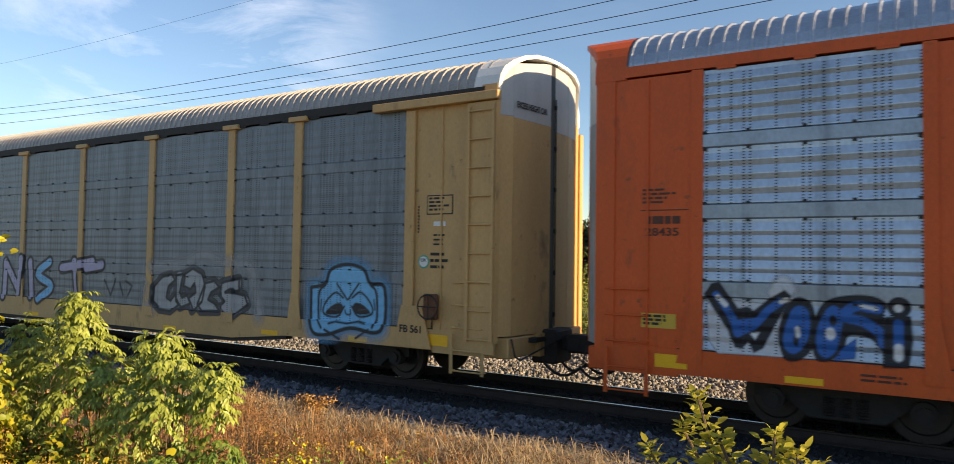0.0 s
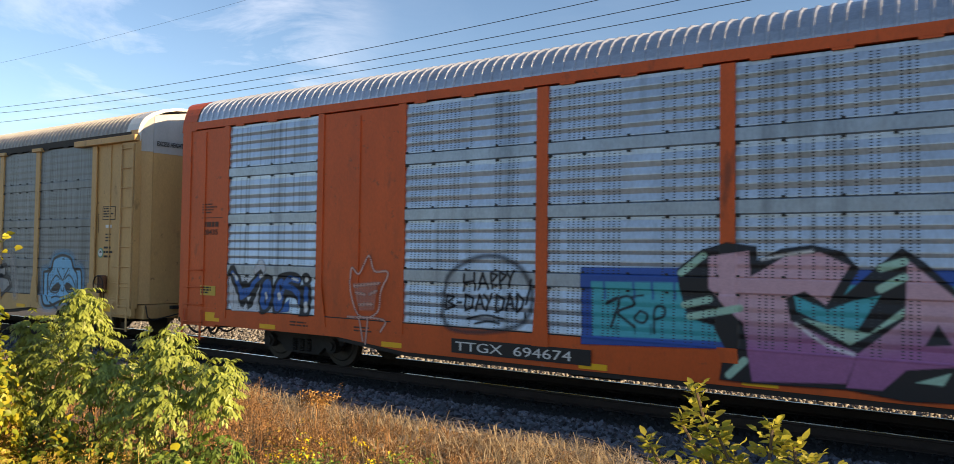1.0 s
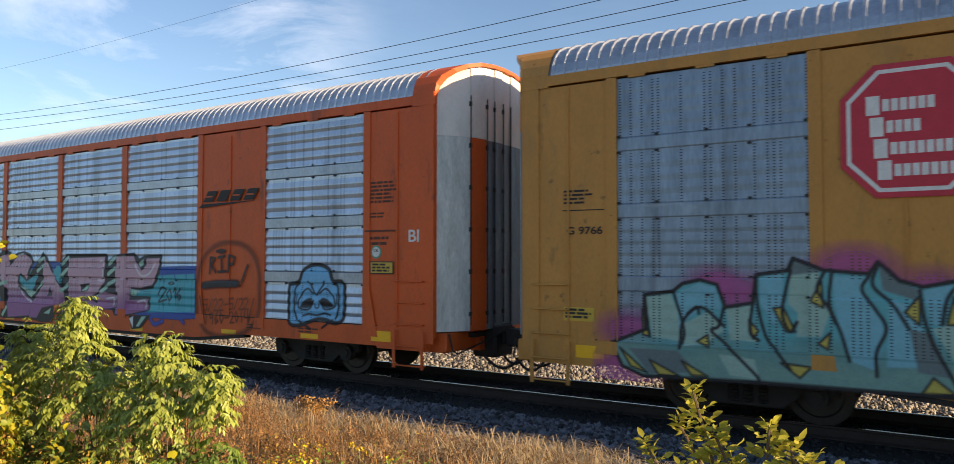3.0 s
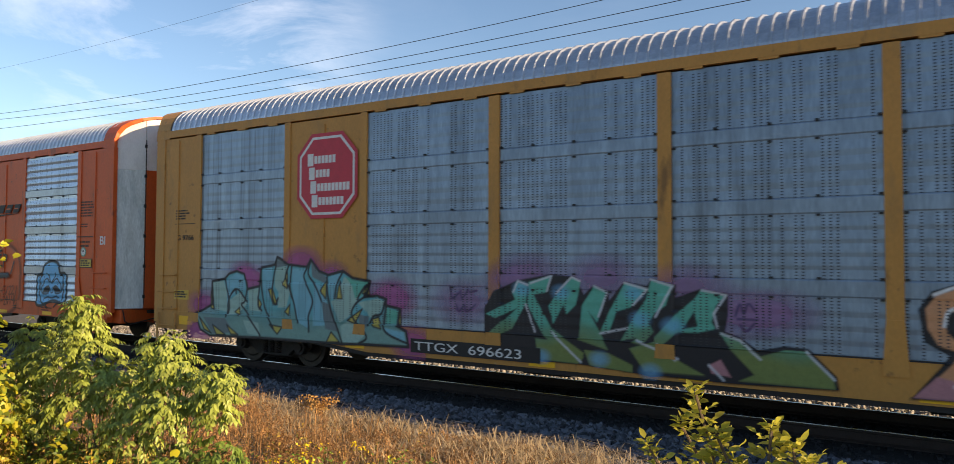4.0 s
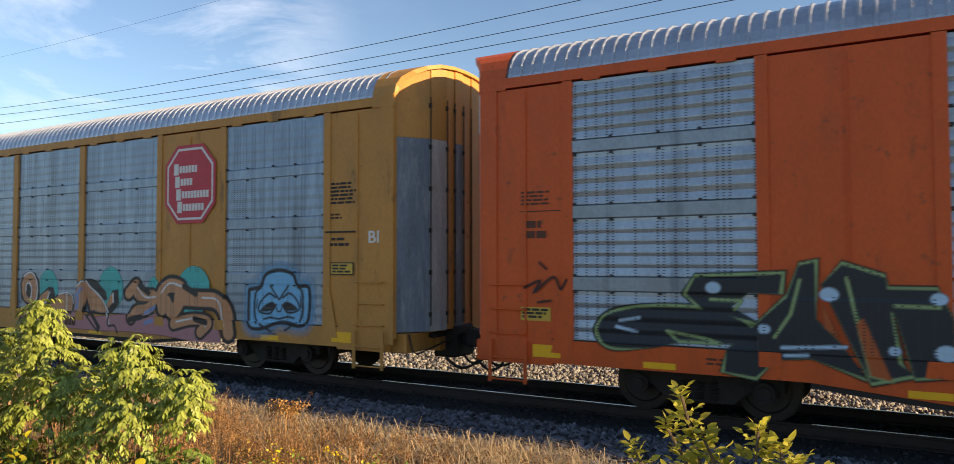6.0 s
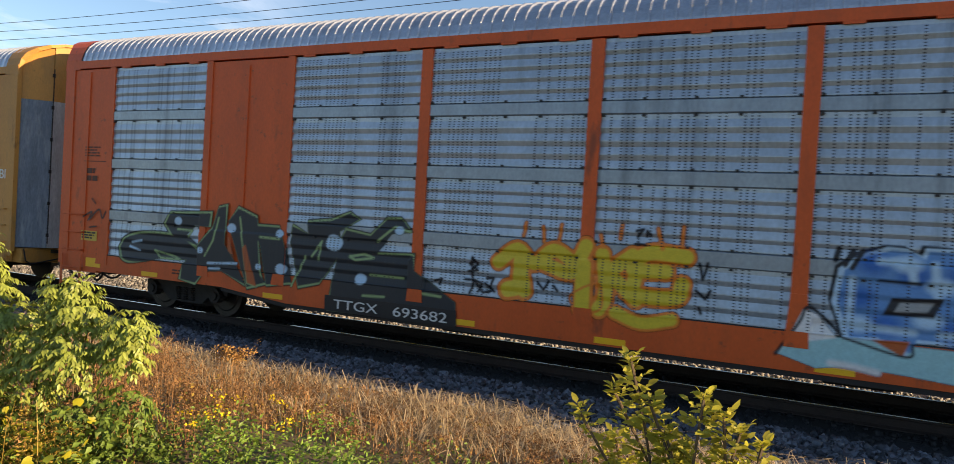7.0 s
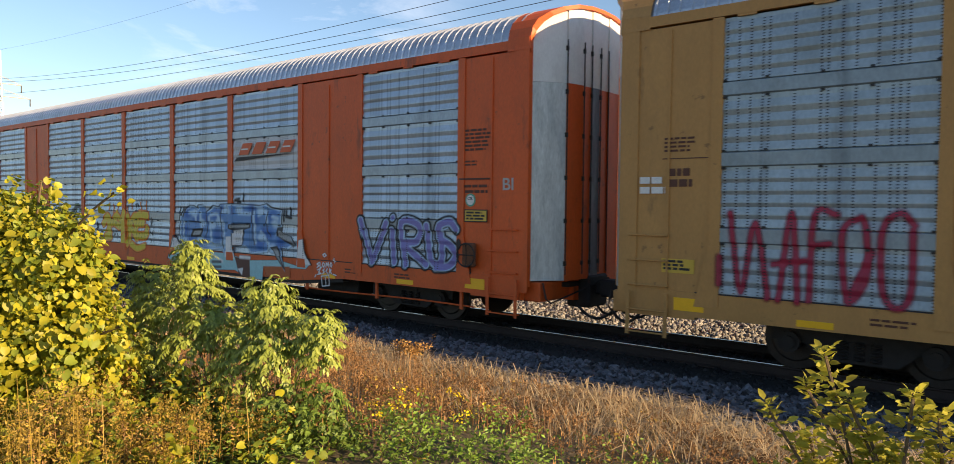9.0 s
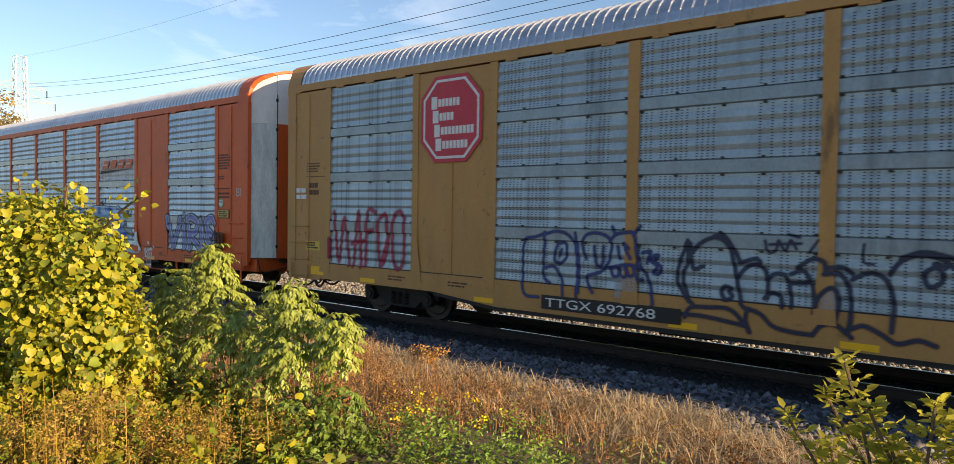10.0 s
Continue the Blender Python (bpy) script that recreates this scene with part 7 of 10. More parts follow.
line(g, [(-11.36, 0.83), (-10.92, 0.63), (-11.23, 0.63), (-11.36, 0.83)], 0.03, Paint.INK, curve=False)
line(g, [(-10.9, 0.85), (-10.53, 0.66), (-10.76, 0.66), (-10.9, 0.85)], 0.03, Paint.INK, curve=False)
line(g, [(-9.99, 1.46), (-9.87, 1.32), (-9.94, 1.21), (-9.99, 1.46)], 0.03, Paint.INK, curve=False)
line(g, [(-9.68, 1.63), (-9.56, 1.65), (-9.41, 1.33), (-9.53, 1.33), (-9.68, 1.63)], 0.03, Paint.INK, curve=False)
line(g, [(-9.22, 1.74), (-9.09, 2.0), (-9.07, 1.66), (-9.22, 1.74)], 0.03, Paint.INK, curve=False)
line(g, [(-9.13, 1.2), (-8.99, 1.35), (-9.02, 1.13), (-9.13, 1.2)], 0.03, Paint.INK, curve=False)
line(g, [(-8.17, 1.64), (-8.01, 1.85), (-8.02, 1.49), (-8.17, 1.64)], 0.03, Paint.INK, curve=False)
line(g, [(-7.74, 1.51), (-7.67, 1.84), (-7.6, 1.51), (-7.74, 1.51)], 0.03, Paint.INK, curve=False)
line(g, [(-7.47, 1.11), (-7.1, 1.34), (-7.28, 1.06), (-7.47, 1.11)], 0.03, Paint.INK, curve=False)
line(g, [(-7.1, 1.62), (-7.0, 1.81), (-6.97, 1.6), (-7.1, 1.62)], 0.03, Paint.INK, curve=False)
line(g, [(-6.91, 1.16), (-6.76, 1.2), (-6.67, 0.99), (-6.86, 1.03), (-6.91, 1.16)], 0.03, Paint.INK, curve=False)
line(g, [(-6.31, 1.16), (-6.24, 1.35), (-6.24, 1.05), (-6.31, 1.16)], 0.03, Paint.INK, curve=False)
line(g, [(-8.01, 0.67), (-7.89, 0.87), (-7.67, 0.69), (-8.01, 0.67)], 0.03, Paint.INK, curve=False)
line(g, [(-9.59, 0.92), (-9.22, 0.89), (-9.36, 0.74), (-9.59, 0.92)], 0.03, Paint.INK, curve=False)
line(g, [(-10.69, 1.13), (-10.54, 1.23), (-10.52, 1.06), (-10.69, 1.13)], 0.03, Paint.INK, curve=False)
line(g, [(-11.44, 1.73), (-11.37, 1.16)], 0.045, Paint.INK)
line(g, [(-11.02, 1.82), (-10.87, 1.28), (-10.93, 1.02)], 0.045, Paint.INK)
line(g, [(-10.93, 1.08), (-10.88, 1.41), (-10.63, 1.61), (-10.32, 1.36)], 0.045, Paint.INK)
line(g, [(-10.82, 1.51), (-10.69, 1.61), (-10.66, 1.52)], 0.045, Paint.INK)
line(g, [(-10.32, 1.62), (-10.39, 1.36), (-10.49, 1.29), (-10.29, 1.11), (-9.92, 0.75), (-9.86, 0.67)], 0.045, Paint.INK)
line(g, [(-9.94, 1.69), (-9.98, 1.31), (-9.87, 1.19)], 0.045, Paint.INK)
line(g, [(-9.89, 2.07), (-9.88, 1.69), (-9.78, 1.26), (-9.65, 1.08), (-9.47, 0.84)], 0.045, Paint.INK)
line(g, [(-9.46, 2.13), (-9.52, 1.88), (-9.57, 1.57), (-9.48, 1.33), (-9.39, 1.46)], 0.045, Paint.INK)
line(g, [(-9.06, 2.11), (-9.14, 1.89), (-9.0, 1.65), (-8.93, 1.47)], 0.045, Paint.INK)
line(g, [(-8.97, 2.1), (-9.0, 1.71), (-8.87, 1.35), (-8.78, 1.0)], 0.045, Paint.INK)
line(g, [(-8.55, 2.08), (-8.63, 1.9), (-8.49, 1.67), (-8.37, 1.43), (-8.48, 1.13), (-8.48, 0.84)], 0.045, Paint.INK)
line(g, [(-8.45, 2.22), (-8.51, 1.96), (-8.3, 1.73), (-8.13, 1.44)], 0.045, Paint.INK)
line(g, [(-8.01, 1.91), (-7.98, 1.62), (-7.89, 1.28), (-7.73, 0.94), (-7.6, 0.66)], 0.045, Paint.INK)
line(g, [(-7.61, 2.01), (-7.74, 1.8), (-7.79, 1.51)], 0.045, Paint.INK)
line(g, [(-6.99, 1.82), (-7.18, 1.59), (-7.21, 1.51)], 0.045, Paint.INK)
line(g, [(-7.06, 1.56), (-7.28, 1.41), (-7.35, 1.19), (-7.01, 0.84), (-7.2, 0.69)], 0.045, Paint.INK)
line(g, [(-6.6, 1.53), (-6.69, 1.27), (-6.88, 1.21), (-6.98, 1.04)], 0.045, Paint.INK)
line(g, [(-6.59, 1.39), (-6.62, 1.05), (-6.48, 0.9), (-6.03, 0.76)], 0.045, Paint.INK)
line(g, [(-11.94, 1.04), (-11.43, 1.26), (-11.44, 1.76), (-11.02, 1.82), (-10.89, 1.93), (-10.64, 1.99), (-10.41, 1.93), (-10.3, 1.62), (-9.94, 1.69), (-9.89, 2.07), (-9.49, 2.13), (-9.43, 2.29), (-9.06, 2.14), (-8.55, 2.1), (-8.45, 2.25), (-8.22, 2.02), (-7.98, 1.95), (-7.61, 2.03), (-7.36, 1.9), (-6.96, 1.85), (-7.06, 1.56), (-6.8, 1.59), (-6.58, 1.53), (-6.59, 1.42), (-6.27, 1.37), (-6.31, 1.07), (-6.09, 0.98), (-6.03, 0.71), (-7.05, 0.69), (-7.65, 0.66), (-8.61, 0.65), (-9.82, 0.64), (-11.45, 0.59), (-11.77, 0.71), (-11.94, 1.04)], 0.055, Paint.INK, curve=False)
finish(g, car_c, "painted_letters", "turquoise graffiti letters with dark outline")

g = canvas(-6.27, 1.93, 0.53, 2.40)
oval(g, (-3.68, 2.04), 0.5, 0.275, Paint.MAUVEFOG, soft=0.3)
oval(g, (-2.43, 2.01), 0.5, 0.275, Paint.MAUVEFOG, soft=0.3)
oval(g, (-1.1, 1.9), 0.45, 0.24750000000000003, Paint.MAUVEFOG, soft=0.3)
oval(g, (-0.4, 1.55), 0.5, 0.275, Paint.MAUVEFOG, soft=0.3)
oval(g, (0.06, 1.57), 0.4, 0.22000000000000003, Paint.MAUVEFOG, soft=0.3)
oval(g, (-4.9, 1.55), 0.55, 0.30250000000000005, Paint.MAUVEFOG, soft=0.3)
oval(g, (-4.07, 1.93), 0.3, 0.165, Paint.MAUVEFOG, soft=0.3)
fill(g, [(-4.48, 1.42), (-4.28, 1.75), (-3.87, 1.93), (-3.25, 2.04), (-2.83, 2.0), (-2.7, 1.73), (-2.53, 1.89), (-2.3, 1.8), (-2.29, 1.65), (-2.05, 1.95), (-1.7, 1.89), (-1.63, 2.0), (-1.27, 1.92), (-1.29, 1.73), (-0.93, 1.87), (-0.55, 1.81), (-0.56, 1.5), (-0.6, 1.29), (-0.4, 1.22), (-0.17, 1.06), (0.17, 1.14), (0.46, 1.12), (0.78, 0.8), (0.81, 0.63), (-0.53, 0.59), (-1.82, 0.61), (-2.68, 0.67), (-3.51, 0.67), (-4.42, 0.87)], Paint.INK)
fill(g, [(-3.87, 1.91), (-3.68, 1.84), (-3.71, 1.55), (-3.96, 1.15), (-4.42, 0.92), (-4.36, 1.07), (-3.85, 1.49), (-4.24, 1.31), (-4.42, 1.37), (-3.9, 1.62), (-3.96, 1.74)], Paint.SEAGREEN, low=Paint.OLIVEGREEN, split=1.15)
fill(g, [(-3.65, 1.91), (-3.25, 2.01), (-3.35, 1.75), (-3.57, 1.71), (-3.25, 1.19), (-2.68, 0.85), (-2.73, 0.71), (-3.09, 0.89), (-3.41, 1.1), (-3.68, 1.55)], Paint.SEAGREEN, low=Paint.OLIVEGREEN, split=1.15)
fill(g, [(-3.19, 1.69), (-2.9, 1.99), (-2.75, 1.93), (-2.83, 1.58), (-2.99, 1.42), (-3.04, 1.57), (-3.22, 1.26), (-3.3, 1.54)], Paint.SEAGREEN, low=Paint.OLIVEGREEN, split=1.15)
fill(g, [(-2.53, 1.86), (-2.32, 1.79), (-2.48, 1.32), (-2.62, 1.48), (-2.29, 0.92), (-2.78, 1.05), (-2.73, 1.57)], Paint.SEAGREEN, low=Paint.OLIVEGREEN, split=1.15)
fill(g, [(-2.04, 1.93), (-1.7, 1.84), (-1.95, 1.57), (-2.17, 1.5), (-2.29, 1.19), (-2.43, 1.18), (-2.29, 1.49)], Paint.SEAGREEN, low=Paint.OLIVEGREEN, split=1.15)
fill(g, [(-1.64, 1.97), (-1.32, 1.9), (-1.41, 1.62), (-1.59, 1.49), (-1.68, 1.36), (-1.61, 1.23), (-1.77, 1.04), (-2.1, 1.07), (-1.91, 1.42), (-1.72, 1.69)], Paint.SEAGREEN, low=Paint.OLIVEGREEN, split=1.15)
fill(g, [(-1.96, 0.97), (-1.59, 1.09), (-1.24, 0.85), (-0.86, 0.67), (-1.73, 0.66)], Paint.SEAGREEN, low=Paint.OLIVEGREEN, split=1.15)
fill(g, [(-0.92, 1.85), (-0.6, 1.78), (-0.72, 1.64), (-0.78, 1.41), (-0.73, 1.32), (-0.94, 1.26), (-1.26, 1.24), (-1.5, 1.02), (-1.28, 0.87), (-1.54, 0.91), (-1.59, 1.14), (-1.23, 1.54), (-1.02, 1.72)], Paint.SEAGREEN, low=Paint.OLIVEGREEN, split=1.15)
fill(g, [(-0.67, 1.27), (-0.4, 1.17), (-0.13, 0.99), (0.17, 1.09), (0.43, 1.09), (0.74, 0.78), (0.77, 0.64), (-0.41, 0.64), (-0.21, 0.74), (-0.53, 1.07)], Paint.SEAGREEN, low=Paint.OLIVEGREEN, split=1.15)
fill(g, [(-3.51, 1.02), (-2.99, 1.0), (-2.68, 0.79), (-2.78, 0.68), (-3.46, 0.7)], Paint.SEAGREEN, low=Paint.OLIVEGREEN, split=1.15)
fill(g, [(-2.68, 0.9), (-2.29, 0.88), (-1.91, 0.73), (-1.91, 0.62), (-2.58, 0.67)], Paint.SEAGREEN, low=Paint.OLIVEGREEN, split=1.15)
fill(g, [(-3.37, 1.56), (-3.23, 1.36), (-3.42, 1.4)], Paint.INK)
fill(g, [(-1.19, 1.29), (-1.02, 1.55), (-0.97, 1.34)], Paint.INK)
fill(g, [(-2.1, 1.07), (-1.86, 1.13), (-2.0, 0.99)], Paint.INK)
fill(g, [(-0.81, 0.82), (-0.65, 0.91), (-0.51, 0.68), (-0.77, 0.71)], Paint.ROSE)
oval(g, (-3.79, 1.79), 0.14, 0.1, Paint.SKYBLUE_T, soft=0.1)
oval(g, (-3.09, 1.76), 0.14, 0.1, Paint.SKYBLUE_T, soft=0.1)
oval(g, (-1.91, 1.79), 0.14, 0.1, Paint.SKYBLUE_T, soft=0.1)
oval(g, (-1.81, 1.4), 0.14, 0.1, Paint.SKYBLUE_T, soft=0.1)
oval(g, (-1.32, 1.34), 0.14, 0.1, Paint.SKYBLUE_T, soft=0.1)
oval(g, (-3.41, 0.75), 0.14, 0.1, Paint.SKYBLUE_T, soft=0.1)
oval(g, (-2.43, 0.78), 0.14, 0.1, Paint.SKYBLUE_T, soft=0.1)
oval(g, (-1.64, 0.66), 0.14, 0.1, Paint.SKYBLUE_T, soft=0.1)
line(g, [(-3.94, 1.74), (-3.85, 1.92), (-3.67, 1.86)], 0.03, Paint.PALE, curve=False)
line(g, [(-3.62, 1.89), (-3.25, 2.01), (-3.33, 1.77)], 0.03, Paint.PALE, curve=False)
line(g, [(-3.17, 1.74), (-2.9, 2.0), (-2.76, 1.94)], 0.03, Paint.PALE, curve=False)
line(g, [(-2.53, 1.87), (-2.32, 1.78), (-2.46, 1.41)], 0.03, Paint.PALE, curve=False)
line(g, [(-2.05, 1.93), (-1.7, 1.84), (-1.92, 1.6)], 0.03, Paint.PALE, curve=False)
line(g, [(-1.65, 1.99), (-1.32, 1.9), (-1.56, 1.45)], 0.03, Paint.PALE, curve=False)
line(g, [(-0.91, 1.85), (-0.58, 1.79), (-0.75, 1.53), (-0.7, 1.34)], 0.03, Paint.PALE, curve=False)
line(g, [(-3.71, 1.55), (-3.54, 1.12)], 0.03, Paint.PALE, curve=False)
line(g, [(-3.25, 1.14), (-2.73, 0.71)], 0.03, Paint.PALE, curve=False)
line(g, [(-2.29, 1.19), (-2.43, 1.16), (-2.0, 1.26)], 0.03, Paint.PALE, curve=False)
line(g, [(-1.54, 1.06), (-1.28, 0.85)], 0.03, Paint.PALE, curve=False)
line(g, [(-0.81, 0.82), (-0.61, 0.63)], 0.03, Paint.PALE, curve=False)
line(g, [(-0.65, 1.26), (-0.4, 1.18), (-0.13, 0.95)], 0.03, Paint.PALE, curve=False)
line(g, [(0.43, 1.09), (0.76, 0.76)], 0.03, Paint.PALE, curve=False)
line(g, [(-1.86, 1.09), (-1.24, 0.87)], 0.03, Paint.PALE, curve=False)
line(g, [(-5.18, 1.8), (-5.13, 1.6), (-5.0, 1.69)], 0.03, Paint.VIOLETINK)
line(g, [(-4.97, 1.73), (-4.93, 1.61), (-4.81, 1.75)], 0.03, Paint.VIOLETINK)
line(g, [(-4.78, 1.71), (-4.64, 1.74)], 0.03, Paint.VIOLETINK)
line(g, [(-5.05, 1.5), (-5.0, 1.38), (-4.9, 1.48)], 0.03, Paint.VIOLETINK)
line(g, [(-4.88, 1.5), (-4.84, 1.38), (-4.66, 1.51)], 0.03, Paint.VIOLETINK)
line(g, [(-0.46, 1.51), (-0.4, 1.67), (-0.35, 1.55), (-0.3, 1.68)], 0.03, Paint.VIOLETINK)
line(g, [(-0.27, 1.68), (-0.2, 1.58)], 0.03, Paint.VIOLETINK)
line(g, [(-0.43, 1.47), (-0.17, 1.47)], 0.03, Paint.VIOLETINK)
line(g, [(-0.4, 1.39), (-0.32, 1.31), (-0.21, 1.42)], 0.03, Paint.VIOLETINK)
finish(g, car_c, "painted_letters", "jagged green graffiti letters with black outline")

g = canvas(1.53, 9.63, 0.52, 2.20)
oval(g, (2.93, 1.54), 0.42, 0.5, Paint.TURQDISC)
oval(g, (5.43, 1.62), 0.45, 0.5, Paint.TURQDISC)
oval(g, (8.3, 1.63), 0.52, 0.52, Paint.TURQDISC)
oval(g, (6.98, 1.69), 0.2, 0.22, Paint.TURQDISC)
fill(g, [(1.74, 0.64), (2.0, 0.95), (2.82, 1.0), (4.1, 1.07), (4.8, 0.96), (6.29, 1.09), (7.77, 1.14), (8.99, 1.05), (9.17, 0.6), (8.27, 0.58), (7.42, 0.65), (6.29, 0.68), (5.02, 0.65), (2.83, 0.67)], Paint.ROSE)
line(g, [(6.09, 1.53), (6.37, 1.72), (6.45, 1.5), (7.06, 1.48), (6.78, 1.21), (6.39, 1.14), (6.24, 1.0)], 0.378, Paint.INK)
line(g, [(7.33, 1.24), (7.29, 1.53), (7.56, 1.73), (7.95, 1.64), (7.86, 1.35), (7.64, 1.17), (7.47, 1.37)], 0.462, Paint.INK)
line(g, [(7.86, 1.47), (8.52, 1.46), (8.99, 1.44), (9.26, 1.22), (9.36, 0.81)], 0.462, Paint.INK)
line(g, [(7.68, 0.92), (8.28, 1.04), (8.76, 1.0), (8.52, 0.78)], 0.336, Paint.INK)
line(g, [(6.09, 1.53), (6.37, 1.72), (6.45, 1.5), (7.06, 1.48), (6.78, 1.21), (6.39, 1.14), (6.24, 1.0)], 0.24300000000000002, Paint.SALMON)
line(g, [(7.33, 1.24), (7.29, 1.53), (7.56, 1.73), (7.95, 1.64), (7.86, 1.35), (7.64, 1.17), (7.47, 1.37)], 0.29700000000000004, Paint.SALMON)
line(g, [(7.86, 1.47), (8.52, 1.46), (8.99, 1.44), (9.26, 1.22), (9.36, 0.81)], 0.29700000000000004, Paint.SALMON)
line(g, [(7.68, 0.92), (8.28, 1.04), (8.76, 1.0), (8.52, 0.78)], 0.21600000000000003, Paint.SALMON)
line(g, [(6.39, 1.67), (6.68, 1.46), (7.1, 1.48)], 0.035, Paint.WHITE)
line(g, [(7.29, 1.57), (7.56, 1.78), (7.95, 1.72)], 0.035, Paint.WHITE)
line(g, [(8.6, 1.5), (9.07, 1.44), (9.22, 0.95)], 0.035, Paint.WHITE)
line(g, [(7.77, 0.97), (8.44, 1.07), (8.68, 0.91)], 0.035, Paint.WHITE)
line(g, [(6.47, 1.72), (6.78, 1.55)], 0.13, Paint.INK, curve=False)
line(g, [(8.03, 1.72), (8.4, 1.57)], 0.13, Paint.INK, curve=False)
line(g, [(6.19, 0.95), (6.58, 1.02)], 0.13, Paint.INK, curve=False)
line(g, [(8.36, 1.05), (8.68, 0.99)], 0.13, Paint.INK, curve=False)
line(g, [(6.68, 1.11), (7.06, 1.26)], 0.09, Paint.PERIWINKLE, curve=False, soft=0.04)
line(g, [(6.73, 0.9), (6.96, 0.96)], 0.09, Paint.PERIWINKLE, curve=False, soft=0.04)
fill(g, [(1.59, 0.61), (1.89, 1.0), (1.99, 1.15), (1.74, 1.3), (1.68, 1.69), (1.82, 1.91), (2.1, 2.01), (2.37, 1.95), (2.55, 1.7), (2.57, 1.41), (2.94, 1.62), (3.14, 1.61), (3.24, 1.44), (3.12, 1.24), (2.75, 1.08), (2.68, 0.87), (2.49, 0.95), (2.2, 0.77), (2.1, 0.62)], Paint.INK)
fill(g, [(1.67, 0.66), (1.99, 1.03), (2.11, 1.19), (1.88, 1.26), (1.77, 1.46), (1.75, 1.7), (1.87, 1.87), (2.1, 1.95), (2.28, 1.9), (2.41, 1.72), (2.43, 1.44), (2.31, 1.12), (2.11, 0.88), (2.0, 0.66)], Paint.SALMON)
fill(g, [(1.61, 0.63), (1.86, 0.9), (2.13, 0.84), (2.08, 0.63)], Paint.ROSE)
fill(g, [(1.93, 1.56), (1.99, 1.68), (2.1, 1.68), (2.18, 1.54), (2.15, 1.37), (2.06, 1.32), (1.97, 1.42)], Paint.INK)
fill(g, [(2.5, 1.22), (2.59, 1.4), (2.92, 1.54), (3.01, 1.47), (2.83, 1.26), (2.72, 1.21), (2.71, 0.99), (2.48, 1.01)], Paint.SALMON)
fill(g, [(2.71, 1.03), (3.1, 1.33), (3.38, 1.47), (3.73, 1.52), (3.96, 1.45), (4.03, 1.27), (3.99, 0.99)], Paint.INK)
fill(g, [(2.84, 1.08), (3.15, 1.3), (3.39, 1.43), (3.73, 1.47), (3.91, 1.4), (3.97, 1.26), (3.94, 1.06)], Paint.SALMON)
fill(g, [(4.11, 1.04), (4.06, 1.52), (4.18, 1.73), (4.39, 1.82), (4.71, 1.84), (4.92, 1.78), (5.25, 1.55), (5.31, 1.37), (5.19, 1.34), (5.37, 1.13), (5.43, 1.02), (4.62, 1.04), (4.51, 1.31), (4.45, 1.01)], Paint.INK)
fill(g, [(4.14, 1.09), (4.13, 1.48), (4.23, 1.68), (4.43, 1.78), (4.59, 1.71), (4.68, 1.6), (4.94, 1.48), (5.12, 1.35), (5.35, 1.06), (4.68, 1.1), (4.52, 1.41), (4.41, 1.04)], Paint.SALMON)
fill(g, [(5.21, 1.04), (5.49, 1.34), (5.44, 1.5), (5.48, 1.58), (5.71, 1.61), (5.76, 1.29), (5.59, 1.15), (5.39, 1.01)], Paint.INK)
fill(g, [(5.29, 1.26), (5.42, 1.46), (5.49, 1.51), (5.53, 1.32), (5.34, 1.17)], Paint.SALMON)
fill(g, [(4.74, 1.0), (4.79, 1.07), (5.13, 0.74), (5.05, 0.6), (4.96, 0.76)], Paint.INK)
fill(g, [(2.73, 0.92), (3.06, 1.01), (3.01, 0.92), (2.81, 0.8)], Paint.INK)
fill(g, [(2.04, 0.78), (2.2, 0.88), (2.23, 0.65), (2.06, 0.64)], Paint.INK)
line(g, [(1.84, 1.87), (2.1, 1.97), (2.31, 1.9), (2.44, 1.67), (2.44, 1.4), (2.3, 1.07)], 0.04, Paint.WHITE)
line(g, [(1.94, 1.5), (1.98, 1.67), (2.1, 1.7), (2.2, 1.54), (2.17, 1.34)], 0.04, Paint.WHITE)
line(g, [(2.99, 1.49), (2.84, 1.24), (2.72, 1.2), (2.71, 0.94)], 0.04, Paint.WHITE)
line(g, [(3.71, 1.46), (3.72, 1.06)], 0.04, Paint.WHITE)
line(g, [(3.38, 1.45), (3.73, 1.5), (3.93, 1.42), (3.99, 1.25)], 0.04, Paint.WHITE)
line(g, [(4.21, 1.67), (4.43, 1.79), (4.65, 1.65), (5.08, 1.4), (5.32, 1.12), (5.41, 0.92)], 0.04, Paint.WHITE)
line(g, [(5.43, 0.93), (5.44, 0.81)], 0.04, Paint.WHITE)
line(g, [(5.52, 1.51), (5.53, 1.32)], 0.04, Paint.WHITE)
line(g, [(2.1, 0.71), (2.04, 0.8)], 0.04, Paint.WHITE)
line(g, [(2.78, 0.78), (2.97, 0.92), (3.12, 0.86), (3.19, 0.67)], 0.05, Paint.INK)
line(g, [(2.28, 0.65), (2.39, 0.84), (2.64, 0.91)], 0.05, Paint.INK)
line(g, [(4.56, 0.99), (4.87, 0.74), (5.04, 0.64)], 0.05, Paint.INK)
line(g, [(5.42, 1.04), (5.41, 0.79), (5.65, 0.79), (5.75, 0.64)], 0.05, Paint.INK)
line(g, [(4.62, 0.98), (4.82, 1.1)], 0.05, Paint.INK)
